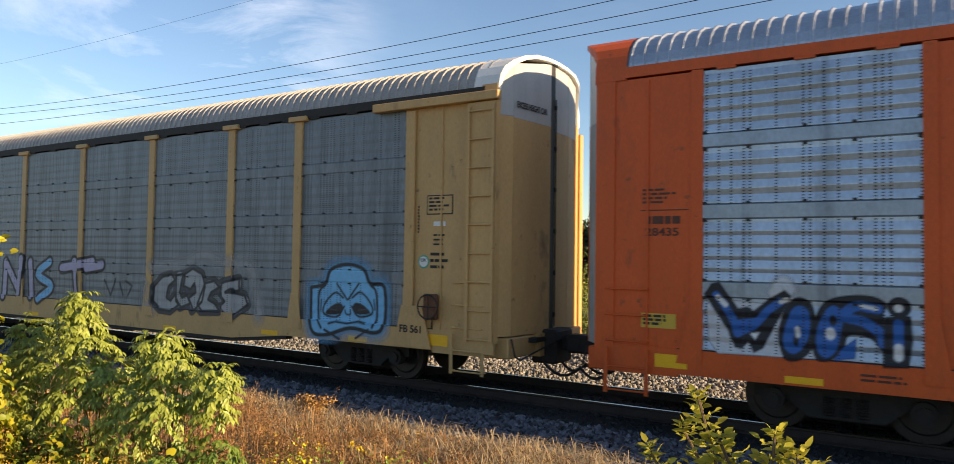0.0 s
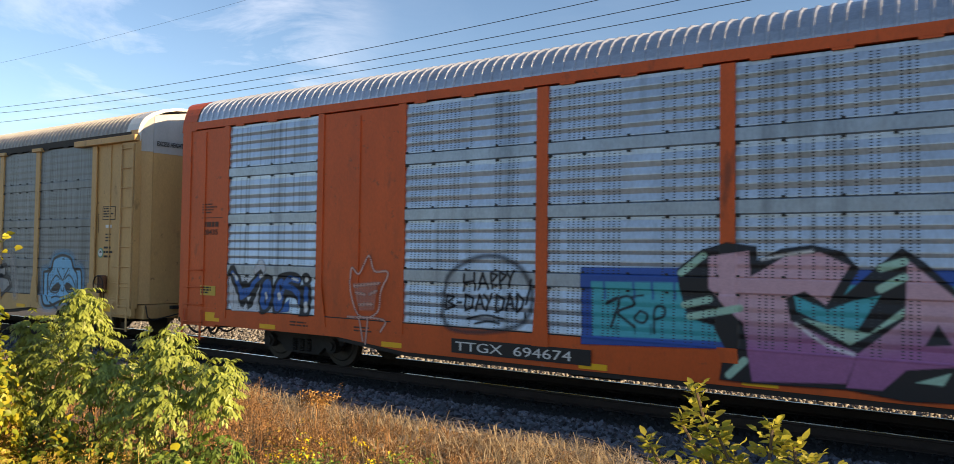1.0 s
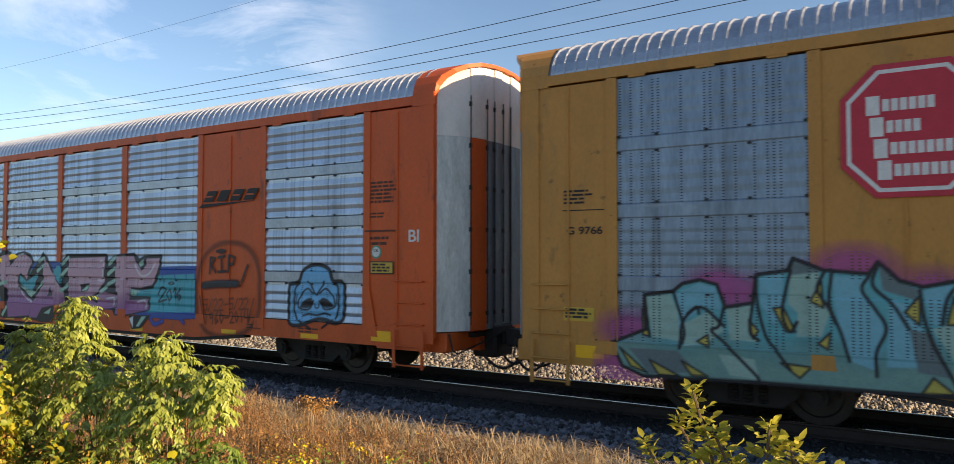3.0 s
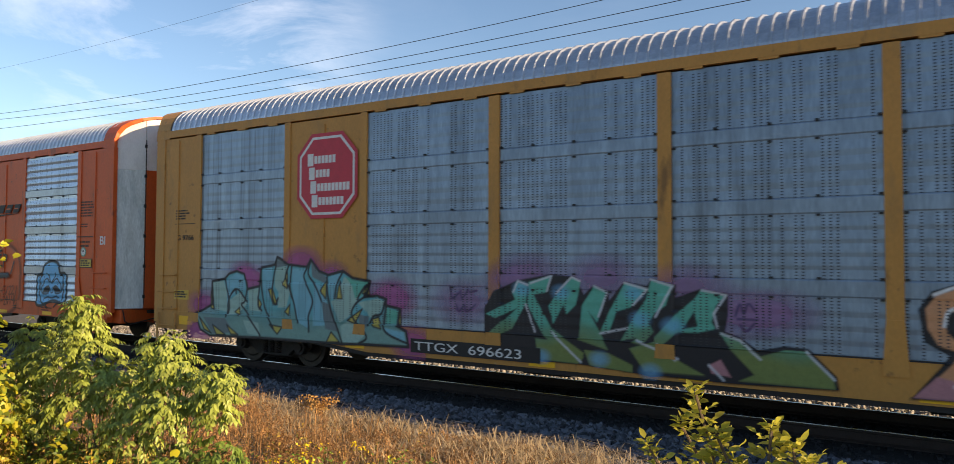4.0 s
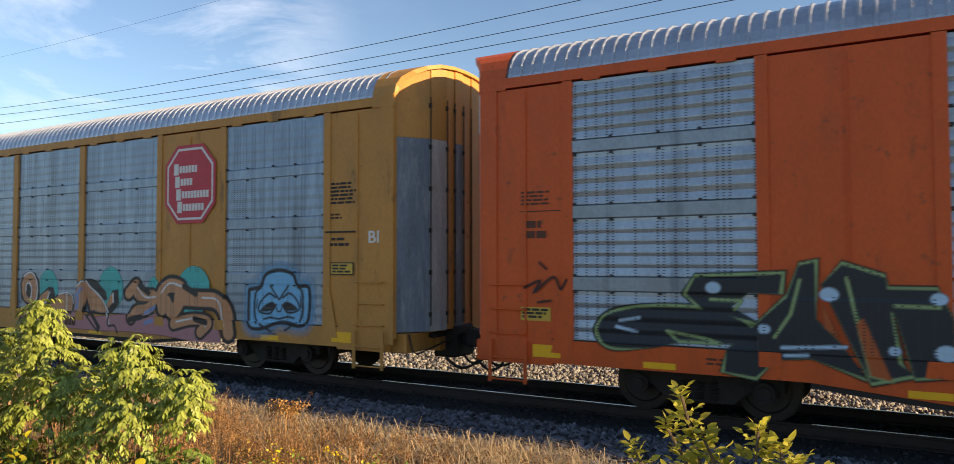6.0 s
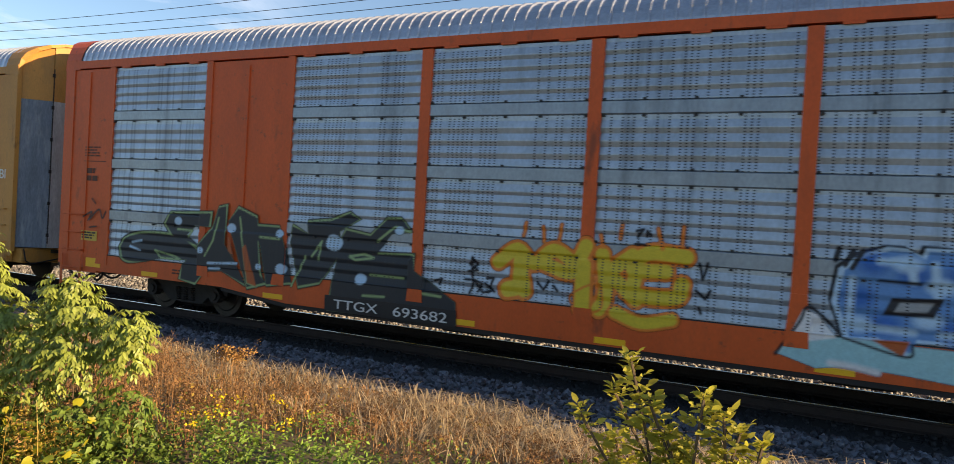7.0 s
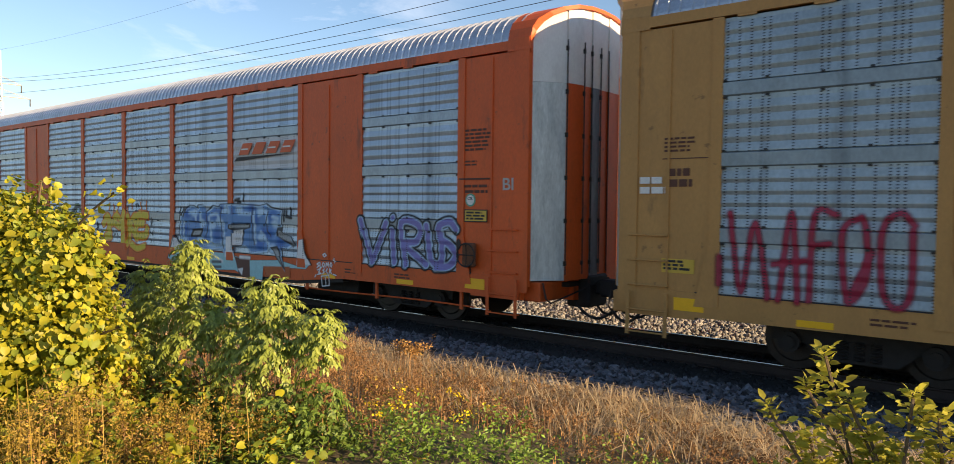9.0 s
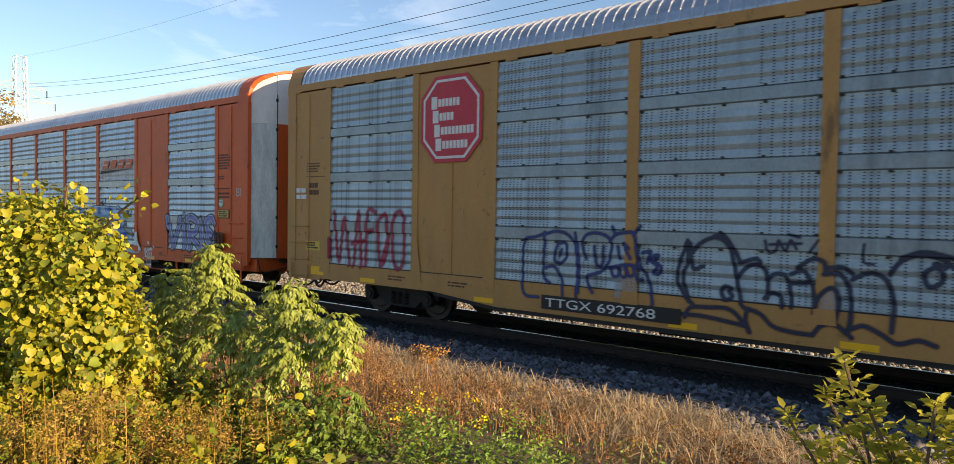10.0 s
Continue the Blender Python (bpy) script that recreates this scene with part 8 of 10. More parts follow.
line(g, [(2.59, 0.96), (2.54, 0.73)], 0.1, Paint.PERIWINKLE, curve=False, soft=0.05)
line(g, [(4.19, 1.44), (4.35, 1.6)], 0.1, Paint.PERIWINKLE, curve=False, soft=0.05)
line(g, [(4.25, 1.4), (4.23, 1.15)], 0.1, Paint.PERIWINKLE, curve=False, soft=0.05)
finish(g, car_c, "painted_letters", "salmon and pink graffiti letters with turquoise discs")

g = canvas(-12.72, -2.84, 0.47, 2.36)
fill(g, [(-11.55, 1.2), (-11.35, 1.52), (-10.8, 1.65), (-9.93, 1.65), (-9.38, 1.48), (-9.32, 1.16), (-10.19, 1.13), (-10.67, 1.02), (-11.27, 0.95)], Paint.INK, curve=True)
fill(g, [(-10.25, 1.79), (-10.05, 2.09), (-8.86, 2.14), (-8.89, 1.82), (-9.35, 1.83), (-9.57, 1.63), (-9.2, 1.37), (-9.93, 1.51)], Paint.INK)
fill(g, [(-9.63, 1.06), (-8.87, 1.84), (-8.72, 2.25), (-8.47, 2.3), (-8.52, 1.51), (-8.26, 1.24), (-7.96, 0.75), (-8.58, 1.0), (-9.01, 0.96), (-9.25, 0.66), (-9.73, 0.75)], Paint.INK)
fill(g, [(-8.46, 1.95), (-8.22, 2.27), (-7.74, 2.11), (-7.56, 1.02), (-7.46, 0.83), (-7.92, 0.7), (-8.18, 1.32)], Paint.INK)
fill(g, [(-7.89, 1.96), (-7.2, 1.96), (-7.04, 1.54), (-6.87, 0.89), (-7.46, 0.8), (-7.64, 1.57)], Paint.INK)
fill(g, [(-6.97, 1.68), (-6.91, 2.01), (-6.55, 1.84), (-6.59, 2.09), (-6.07, 2.15), (-5.68, 2.29), (-5.43, 2.15), (-5.87, 1.91), (-5.82, 1.56), (-6.24, 0.95), (-6.72, 0.83)], Paint.INK)
fill(g, [(-5.86, 1.75), (-5.74, 2.0), (-5.22, 1.93), (-4.92, 2.23), (-4.63, 2.24), (-4.37, 1.99), (-4.79, 1.94), (-5.09, 1.63), (-4.3, 1.66), (-4.31, 1.36), (-3.53, 0.93), (-3.49, 0.55), (-6.07, 0.51), (-5.97, 1.15)], Paint.INK)
fill(g, [(-11.52, 1.2), (-11.34, 1.49), (-10.79, 1.63), (-9.93, 1.63), (-9.38, 1.46), (-9.32, 1.16), (-10.19, 1.13), (-10.67, 1.02), (-11.27, 0.97)], Paint.PALEGREEN, curve=True)
fill(g, [(-10.22, 1.79), (-10.05, 2.07), (-8.88, 2.12), (-8.91, 1.82), (-9.35, 1.83), (-9.57, 1.63), (-9.2, 1.39), (-9.93, 1.54)], Paint.PALEGREEN)
fill(g, [(-9.63, 1.06), (-8.87, 1.82), (-8.72, 2.23), (-8.49, 2.28), (-8.52, 1.51), (-8.26, 1.24), (-7.96, 0.77), (-8.58, 1.0), (-9.01, 0.96), (-9.25, 0.68), (-9.71, 0.75)], Paint.PALEGREEN)
fill(g, [(-8.46, 1.95), (-8.22, 2.25), (-7.74, 2.09), (-7.58, 1.01), (-7.46, 0.85), (-7.92, 0.72), (-8.18, 1.32)], Paint.PALEGREEN)
fill(g, [(-7.89, 1.94), (-7.2, 1.94), (-7.04, 1.54), (-6.87, 0.91), (-7.46, 0.82), (-7.64, 1.57)], Paint.PALEGREEN)
fill(g, [(-6.97, 1.68), (-6.91, 1.99), (-6.55, 1.84), (-6.59, 2.07), (-6.07, 2.13), (-5.68, 2.27), (-5.45, 2.15), (-5.87, 1.91), (-5.82, 1.56), (-6.24, 0.97), (-6.72, 0.85)], Paint.PALEGREEN)
fill(g, [(-5.86, 1.75), (-5.74, 1.98), (-5.22, 1.91), (-4.92, 2.21), (-4.63, 2.22), (-4.39, 1.99), (-4.79, 1.94), (-5.09, 1.61), (-4.32, 1.64), (-4.31, 1.36), (-3.53, 0.93), (-3.49, 0.56), (-6.05, 0.53), (-5.97, 1.15)], Paint.PALEGREEN)
fill(g, [(-11.46, 1.2), (-11.34, 1.45), (-10.79, 1.59), (-9.93, 1.59), (-9.38, 1.42), (-9.32, 1.16), (-10.19, 1.13), (-10.67, 1.02), (-11.27, 1.01)], Paint.COAL, curve=True)
fill(g, [(-10.17, 1.79), (-10.04, 2.03), (-8.92, 2.08), (-8.96, 1.82), (-9.35, 1.83), (-9.57, 1.63), (-9.2, 1.43), (-9.93, 1.58)], Paint.COAL)
fill(g, [(-9.63, 1.06), (-8.87, 1.78), (-8.72, 2.2), (-8.53, 2.24), (-8.52, 1.51), (-8.26, 1.24), (-7.96, 0.8), (-8.58, 1.0), (-9.01, 0.96), (-9.26, 0.72), (-9.66, 0.76)], Paint.COAL)
fill(g, [(-8.46, 1.95), (-8.22, 2.21), (-7.74, 2.05), (-7.62, 1.01), (-7.46, 0.89), (-7.92, 0.76), (-8.18, 1.32)], Paint.COAL)
fill(g, [(-7.89, 1.91), (-7.2, 1.91), (-7.04, 1.54), (-6.87, 0.94), (-7.46, 0.85), (-7.64, 1.57)], Paint.COAL)
fill(g, [(-6.97, 1.68), (-6.91, 1.95), (-6.55, 1.84), (-6.59, 2.04), (-6.07, 2.09), (-5.68, 2.24), (-5.48, 2.15), (-5.87, 1.91), (-5.82, 1.56), (-6.24, 1.0), (-6.72, 0.89)], Paint.COAL)
fill(g, [(-5.86, 1.75), (-5.73, 1.95), (-5.22, 1.88), (-4.92, 2.18), (-4.62, 2.19), (-4.41, 1.99), (-4.79, 1.94), (-5.09, 1.58), (-4.35, 1.61), (-4.31, 1.36), (-3.53, 0.93), (-3.49, 0.59), (-6.02, 0.56), (-5.97, 1.15)], Paint.COAL)
line(g, [(-10.44, 1.27), (-9.91, 1.19), (-9.72, 1.13), (-10.28, 1.13), (-10.44, 1.27)], 0.04, Paint.PALEGREEN, curve=False)
line(g, [(-9.84, 1.73), (-9.43, 1.72), (-9.52, 1.6)], 0.04, Paint.PALEGREEN, curve=False)
line(g, [(-8.71, 2.01), (-8.82, 1.57), (-9.02, 1.26)], 0.04, Paint.PALEGREEN, curve=False)
line(g, [(-8.17, 2.04), (-7.92, 0.84), (-7.69, 0.79)], 0.04, Paint.PALEGREEN, curve=False)
line(g, [(-7.65, 1.71), (-7.19, 1.7)], 0.04, Paint.PALEGREEN, curve=False)
line(g, [(-6.87, 0.87), (-6.6, 1.43)], 0.04, Paint.PALEGREEN, curve=False)
line(g, [(-6.46, 1.44), (-6.26, 1.72), (-6.32, 1.39)], 0.04, Paint.PALEGREEN, curve=False)
line(g, [(-5.65, 1.5), (-5.34, 1.56), (-5.15, 1.51), (-5.52, 1.45), (-5.65, 1.5)], 0.04, Paint.PALEGREEN, curve=False)
line(g, [(-5.09, 1.79), (-4.74, 2.06), (-4.44, 1.99)], 0.04, Paint.PALEGREEN, curve=False)
line(g, [(-5.2, 1.22), (-4.54, 1.22)], 0.04, Paint.PALEGREEN, curve=False)
line(g, [(-4.19, 1.01), (-3.8, 0.99)], 0.04, Paint.PALEGREEN, curve=False)
line(g, [(-5.31, 0.86), (-4.88, 0.88)], 0.04, Paint.PALEGREEN, curve=False)
fill(g, [(-8.07, 1.47), (-7.92, 0.84), (-7.69, 0.79), (-7.99, 1.55)], Paint.ORANGEBARE)
fill(g, [(-8.45, 1.73), (-8.43, 1.41), (-8.26, 1.28)], Paint.ORANGEBARE)
oval(g, (-9.8, 1.89), 0.1, 0.08000000000000002, Paint.PALEBLUE)
oval(g, (-8.37, 1.83), 0.11, 0.08800000000000001, Paint.PALEBLUE)
oval(g, (-7.19, 1.8), 0.09, 0.072, Paint.PALEBLUE)
oval(g, (-5.99, 1.71), 0.18, 0.144, Paint.PALEBLUE)
oval(g, (-9.15, 1.36), 0.08, 0.064, Paint.PALEBLUE)
oval(g, (-7.13, 1.16), 0.12, 0.096, Paint.PALEBLUE)
oval(g, (-7.66, 1.16), 0.07, 0.05600000000000001, Paint.PALEBLUE)
oval(g, (-4.65, 2.0), 0.09, 0.072, Paint.PALEBLUE)
oval(g, (-5.39, 1.13), 0.12, 0.096, Paint.PALEBLUE)
line(g, [(-8.93, 1.13), (-8.18, 1.18)], 0.045, Paint.PALEBLUE, curve=False)
line(g, [(-8.9, 1.03), (-8.63, 1.05)], 0.045, Paint.PALEBLUE, curve=False)
line(g, [(-11.13, 1.39), (-10.84, 1.44)], 0.045, Paint.PALEBLUE, curve=False)
line(g, [(-11.18, 1.3), (-10.88, 1.24)], 0.045, Paint.PALEBLUE, curve=False)
line(g, [(-12.66, 1.84), (-12.39, 1.95), (-12.49, 1.77), (-12.17, 2.01), (-12.05, 1.83), (-11.95, 1.97)], 0.035, Paint.INK)
line(g, [(-12.4, 2.23), (-12.28, 2.13)], 0.03, Paint.INK, curve=False)
line(g, [(-12.42, 1.62), (-12.2, 1.65)], 0.03, Paint.INK, curve=False)
line(g, [(-3.34, 1.44), (-3.18, 1.47), (-3.33, 1.56), (-3.23, 1.62)], 0.035, Paint.INK, curve=False)
line(g, [(-3.29, 1.67), (-3.27, 1.36)], 0.035, Paint.INK, curve=False)
line(g, [(-3.39, 1.31), (-3.22, 1.31), (-3.3, 1.1)], 0.035, Paint.INK, curve=False)
line(g, [(-3.2, 1.28), (-3.07, 1.13), (-2.92, 1.17)], 0.035, Paint.INK, curve=False)
line(g, [(-3.02, 1.36), (-2.9, 1.37), (-2.97, 1.14)], 0.035, Paint.INK, curve=False)
line(g, [(-3.94, 1.24), (-3.8, 1.28), (-3.86, 1.19)], 0.035, Paint.INK, curve=False)
finish(g, car_d, "painted_letters", "black graffiti letters with pale green edges")

g = canvas(-3.34, 0.40, 0.78, 2.39)
line(g, [(-2.83, 1.63), (-2.51, 1.85), (-2.24, 1.65), (-1.93, 1.87), (-1.62, 1.72)], 0.3, Paint.FLAME)
line(g, [(-2.45, 1.73), (-2.47, 1.31), (-2.65, 1.22)], 0.36, Paint.FLAME)
line(g, [(-2.45, 1.56), (-2.38, 1.23)], 0.33, Paint.FLAME)
line(g, [(-2.08, 1.66), (-1.66, 1.56), (-1.52, 1.77), (-1.43, 1.97)], 0.3, Paint.FLAME)
line(g, [(-1.45, 1.69), (-1.44, 1.05)], 0.33, Paint.FLAME)
line(g, [(-1.18, 1.86), (-1.11, 1.31), (-1.19, 1.07)], 0.3, Paint.FLAME)
line(g, [(-1.12, 1.59), (-0.74, 1.88)], 0.3, Paint.FLAME)
line(g, [(-1.07, 1.59), (-0.67, 1.26)], 0.3, Paint.FLAME)
line(g, [(0.0, 1.91), (-0.51, 1.93), (-0.73, 1.69), (-0.27, 1.69)], 0.3, Paint.FLAME)
line(g, [(-0.69, 1.65), (-0.67, 1.34), (-0.12, 1.34), (-0.04, 1.53)], 0.3, Paint.FLAME)
line(g, [(-0.95, 1.05), (-0.57, 0.94), (-0.15, 1.03)], 0.24, Paint.FLAME)
line(g, [(-2.83, 1.63), (-2.51, 1.85), (-2.24, 1.65), (-1.93, 1.87), (-1.62, 1.72)], 0.2, Paint.YELLOW)
line(g, [(-2.45, 1.73), (-2.47, 1.31), (-2.65, 1.22)], 0.24, Paint.YELLOW)
line(g, [(-2.45, 1.56), (-2.38, 1.23)], 0.22000000000000003, Paint.YELLOW)
line(g, [(-2.08, 1.66), (-1.66, 1.56), (-1.52, 1.77), (-1.43, 1.97)], 0.2, Paint.YELLOW)
line(g, [(-1.45, 1.69), (-1.44, 1.05)], 0.22000000000000003, Paint.YELLOW)
line(g, [(-1.18, 1.86), (-1.11, 1.31), (-1.19, 1.07)], 0.2, Paint.YELLOW)
line(g, [(-1.12, 1.59), (-0.74, 1.88)], 0.2, Paint.YELLOW)
line(g, [(-1.07, 1.59), (-0.67, 1.26)], 0.2, Paint.YELLOW)
line(g, [(0.0, 1.91), (-0.51, 1.93), (-0.73, 1.69), (-0.27, 1.69)], 0.2, Paint.YELLOW)
line(g, [(-0.69, 1.65), (-0.67, 1.34), (-0.12, 1.34), (-0.04, 1.53)], 0.2, Paint.YELLOW)
line(g, [(-0.95, 1.05), (-0.57, 0.94), (-0.15, 1.03)], 0.16000000000000003, Paint.YELLOW)
line(g, [(-2.43, 2.06), (-2.4, 2.26)], 0.06, Paint.FLAME, curve=False, soft=0.04)
line(g, [(-2.09, 1.99), (-2.12, 2.21)], 0.06, Paint.FLAME, curve=False, soft=0.04)
line(g, [(-1.86, 2.0), (-1.83, 2.26)], 0.06, Paint.FLAME, curve=False, soft=0.04)
line(g, [(-0.94, 2.11), (-0.92, 2.3)], 0.06, Paint.FLAME, curve=False, soft=0.04)
line(g, [(-0.33, 2.01), (-0.41, 2.28)], 0.06, Paint.FLAME, curve=False, soft=0.04)
line(g, [(-0.07, 2.06), (-0.06, 2.32)], 0.06, Paint.FLAME, curve=False, soft=0.04)
line(g, [(-1.18, 1.98), (-1.23, 2.14)], 0.06, Paint.FLAME, curve=False, soft=0.04)
line(g, [(-1.43, 1.37), (-1.21, 1.43), (-1.17, 1.07), (-1.49, 1.01), (-1.65, 1.2), (-1.43, 1.37)], 0.03, Paint.FLAME)
line(g, [(-3.28, 1.65), (-3.18, 1.57), (-3.27, 1.48)], 0.035, Paint.INK, curve=False)
line(g, [(-3.26, 1.31), (-3.09, 1.27), (-3.15, 1.14)], 0.035, Paint.INK, curve=False)
line(g, [(-3.04, 1.28), (-2.87, 1.16)], 0.035, Paint.INK, curve=False)
line(g, [(-2.17, 1.37), (-2.06, 1.27), (-1.99, 1.4)], 0.035, Paint.INK, curve=False)
line(g, [(-1.91, 1.34), (-1.84, 1.27)], 0.035, Paint.INK, curve=False)
line(g, [(-0.71, 2.23), (-0.61, 2.26), (-0.69, 2.15)], 0.035, Paint.INK, curve=False)
line(g, [(-0.56, 2.16), (-0.56, 2.24), (-0.5, 2.18)], 0.035, Paint.INK, curve=False)
line(g, [(-0.7, 2.05), (-0.56, 2.04)], 0.035, Paint.INK, curve=False)
line(g, [(0.18, 1.84), (0.23, 1.62), (0.29, 1.85)], 0.035, Paint.INK, curve=False)
line(g, [(0.15, 1.47), (0.28, 1.36), (0.34, 1.48)], 0.035, Paint.INK, curve=False)
line(g, [(0.2, 1.24), (0.23, 1.16)], 0.035, Paint.INK, curve=False)
finish(g, car_d, "painted_letters", "yellow graffiti letters with orange flame edges")

g = canvas(1.13, 7.63, 0.47, 2.59)
fill(g, [(1.19, 0.77), (1.35, 0.93), (1.67, 1.06), (2.72, 1.04), (4.08, 1.03), (5.18, 0.91), (6.38, 0.98), (7.08, 0.88), (7.5, 0.93), (7.37, 0.83), (5.75, 0.8), (5.71, 0.46), (5.2, 0.43), (4.54, 0.63), (3.77, 0.59), (2.74, 0.67), (2.07, 0.71), (1.68, 0.63)], Paint.AQUA)
fill(g, [(4.53, 0.96), (5.18, 0.94), (5.2, 0.43), (4.72, 0.53)], Paint.MAROON)
fill(g, [(5.75, 0.8), (6.79, 0.85), (6.8, 0.6), (5.87, 0.57)], Paint.ORANGEBARE)
fill(g, [(4.66, 0.67), (4.9, 0.71), (4.85, 0.52)], Paint.WHITE)
fill(g, [(1.5, 1.37), (1.66, 1.31), (1.9, 1.04), (1.31, 0.89), (1.24, 0.75)], Paint.WHITE)
fill(g, [(7.13, 1.48), (7.3, 1.5), (7.35, 1.18), (7.55, 0.93), (7.03, 0.9)], Paint.WHITE)
line(g, [(1.2, 0.75), (1.46, 1.19), (1.54, 1.39), (1.7, 1.31), (1.98, 1.05)], 0.035, Paint.INK)
line(g, [(7.29, 1.5), (7.35, 1.21), (7.57, 0.94)], 0.035, Paint.INK)
fill(g, [(1.83, 1.95), (2.05, 2.13), (2.35, 2.24), (2.57, 2.24), (2.72, 2.15), (2.75, 2.26), (3.03, 2.25), (3.11, 2.06), (3.48, 2.25), (3.75, 2.21), (3.81, 2.28), (4.39, 2.3), (5.22, 2.28), (5.56, 2.26), (5.83, 2.31), (6.05, 2.22), (6.46, 2.16), (6.46, 1.78), (6.23, 1.56), (6.34, 1.54), (6.79, 1.55), (6.99, 1.34), (6.87, 1.36), (6.7, 1.26), (6.4, 1.32), (6.62, 0.74), (6.3, 1.11), (6.03, 1.31), (5.88, 1.15), (5.24, 1.09), (5.0, 1.26), (4.42, 1.23), (4.56, 0.94), (4.05, 0.99), (3.92, 1.14), (2.68, 1.1), (2.62, 0.92), (2.24, 1.08), (1.94, 1.05), (1.77, 1.52)], Paint.INK)
fill(g, [(1.87, 1.92), (2.09, 2.1), (2.39, 2.22), (2.61, 2.21), (2.76, 2.13), (2.79, 2.23), (3.07, 2.23), (3.15, 2.03), (3.52, 2.22), (3.78, 2.19), (3.85, 2.25), (4.36, 2.27), (5.19, 2.25), (5.53, 2.23), (5.81, 2.28), (6.03, 2.19), (6.43, 2.14), (6.43, 1.75), (6.21, 1.54), (6.31, 1.52), (6.77, 1.52), (6.97, 1.31), (6.85, 1.33), (6.68, 1.23), (6.37, 1.29), (6.6, 0.71), (6.28, 1.08), (6.0, 1.29), (5.85, 1.13), (5.21, 1.07), (4.97, 1.23), (4.39, 1.2), (4.53, 0.91), (4.09, 0.96), (3.95, 1.11), (2.72, 1.08), (2.66, 0.9), (2.28, 1.05), (1.98, 1.03), (1.81, 1.49)], Paint.PALEBLUE)
fill(g, [(1.94, 1.9), (2.15, 2.07), (2.44, 2.18), (2.66, 2.17), (2.8, 2.09), (2.83, 2.19), (3.1, 2.19), (3.18, 2.0), (3.54, 2.18), (3.8, 2.15), (3.86, 2.21), (4.35, 2.23), (5.17, 2.22), (5.51, 2.2), (5.77, 2.25), (5.99, 2.17), (6.39, 2.11), (6.38, 1.76), (6.16, 1.55), (6.27, 1.53), (6.71, 1.54), (6.91, 1.35), (6.79, 1.36), (6.62, 1.27), (6.32, 1.32), (6.54, 0.79), (6.23, 1.13), (5.96, 1.32), (5.81, 1.17), (5.19, 1.11), (4.95, 1.27), (4.39, 1.24), (4.52, 0.97), (4.09, 1.02), (3.96, 1.15), (2.76, 1.12), (2.7, 0.95), (2.34, 1.1), (2.04, 1.07), (1.88, 1.5)], Paint.STEELBLUE)
oval(g, (2.25, 2.01), 0.16, 0.13, Paint.ROYAL, soft=0.12)
oval(g, (2.69, 1.89), 0.16, 0.13, Paint.ROYAL, soft=0.12)
oval(g, (3.19, 1.91), 0.16, 0.13, Paint.ROYAL, soft=0.12)
oval(g, (3.59, 2.0), 0.16, 0.13, Paint.ROYAL, soft=0.12)
oval(g, (3.92, 2.11), 0.16, 0.13, Paint.ROYAL, soft=0.12)
oval(g, (2.11, 1.58), 0.16, 0.13, Paint.ROYAL, soft=0.12)
oval(g, (2.42, 1.26), 0.16, 0.13, Paint.ROYAL, soft=0.12)
oval(g, (3.14, 1.24), 0.16, 0.13, Paint.ROYAL, soft=0.12)
oval(g, (3.68, 1.48), 0.16, 0.13, Paint.ROYAL, soft=0.12)
oval(g, (5.38, 1.9), 0.16, 0.13, Paint.ROYAL, soft=0.12)
oval(g, (5.72, 1.62), 0.16, 0.13, Paint.ROYAL, soft=0.12)
oval(g, (5.57, 1.31), 0.16, 0.13, Paint.ROYAL, soft=0.12)
oval(g, (6.09, 1.99), 0.16, 0.13, Paint.ROYAL, soft=0.12)
oval(g, (5.94, 1.58), 0.16, 0.13, Paint.ROYAL, soft=0.12)
oval(g, (6.37, 1.38), 0.16, 0.13, Paint.ROYAL, soft=0.12)
oval(g, (5.2, 2.13), 0.16, 0.13, Paint.ROYAL, soft=0.12)
oval(g, (2.62, 2.02), 0.15, 0.1, Paint.PALEBLUE, soft=0.08)
oval(g, (2.98, 1.77), 0.15, 0.1, Paint.PALEBLUE, soft=0.08)
oval(g, (2.12, 1.24), 0.15, 0.1, Paint.PALEBLUE, soft=0.08)
oval(g, (2.86, 1.36), 0.15, 0.1, Paint.PALEBLUE, soft=0.08)
oval(g, (3.47, 1.73), 0.15, 0.1, Paint.PALEBLUE, soft=0.08)
oval(g, (3.8, 1.81), 0.15, 0.1, Paint.PALEBLUE, soft=0.08)
oval(g, (4.11, 2.15), 0.15, 0.1, Paint.PALEBLUE, soft=0.08)
oval(g, (4.67, 2.14), 0.15, 0.1, Paint.PALEBLUE, soft=0.08)
oval(g, (5.59, 2.12), 0.15, 0.1, Paint.PALEBLUE, soft=0.08)
oval(g, (6.2, 1.82), 0.15, 0.1, Paint.PALEBLUE, soft=0.08)
oval(g, (5.62, 1.49), 0.15, 0.1, Paint.PALEBLUE, soft=0.08)
oval(g, (6.06, 1.23), 0.15, 0.1, Paint.PALEBLUE, soft=0.08)
oval(g, (3.95, 1.24), 0.15, 0.1, Paint.PALEBLUE, soft=0.08)
line(g, [(2.03, 1.79), (2.02, 1.23)], 0.09, Paint.PALEBLUE, soft=0.06)
line(g, [(2.32, 2.04), (2.62, 2.02), (2.69, 1.82)], 0.09, Paint.PALEBLUE, soft=0.06)
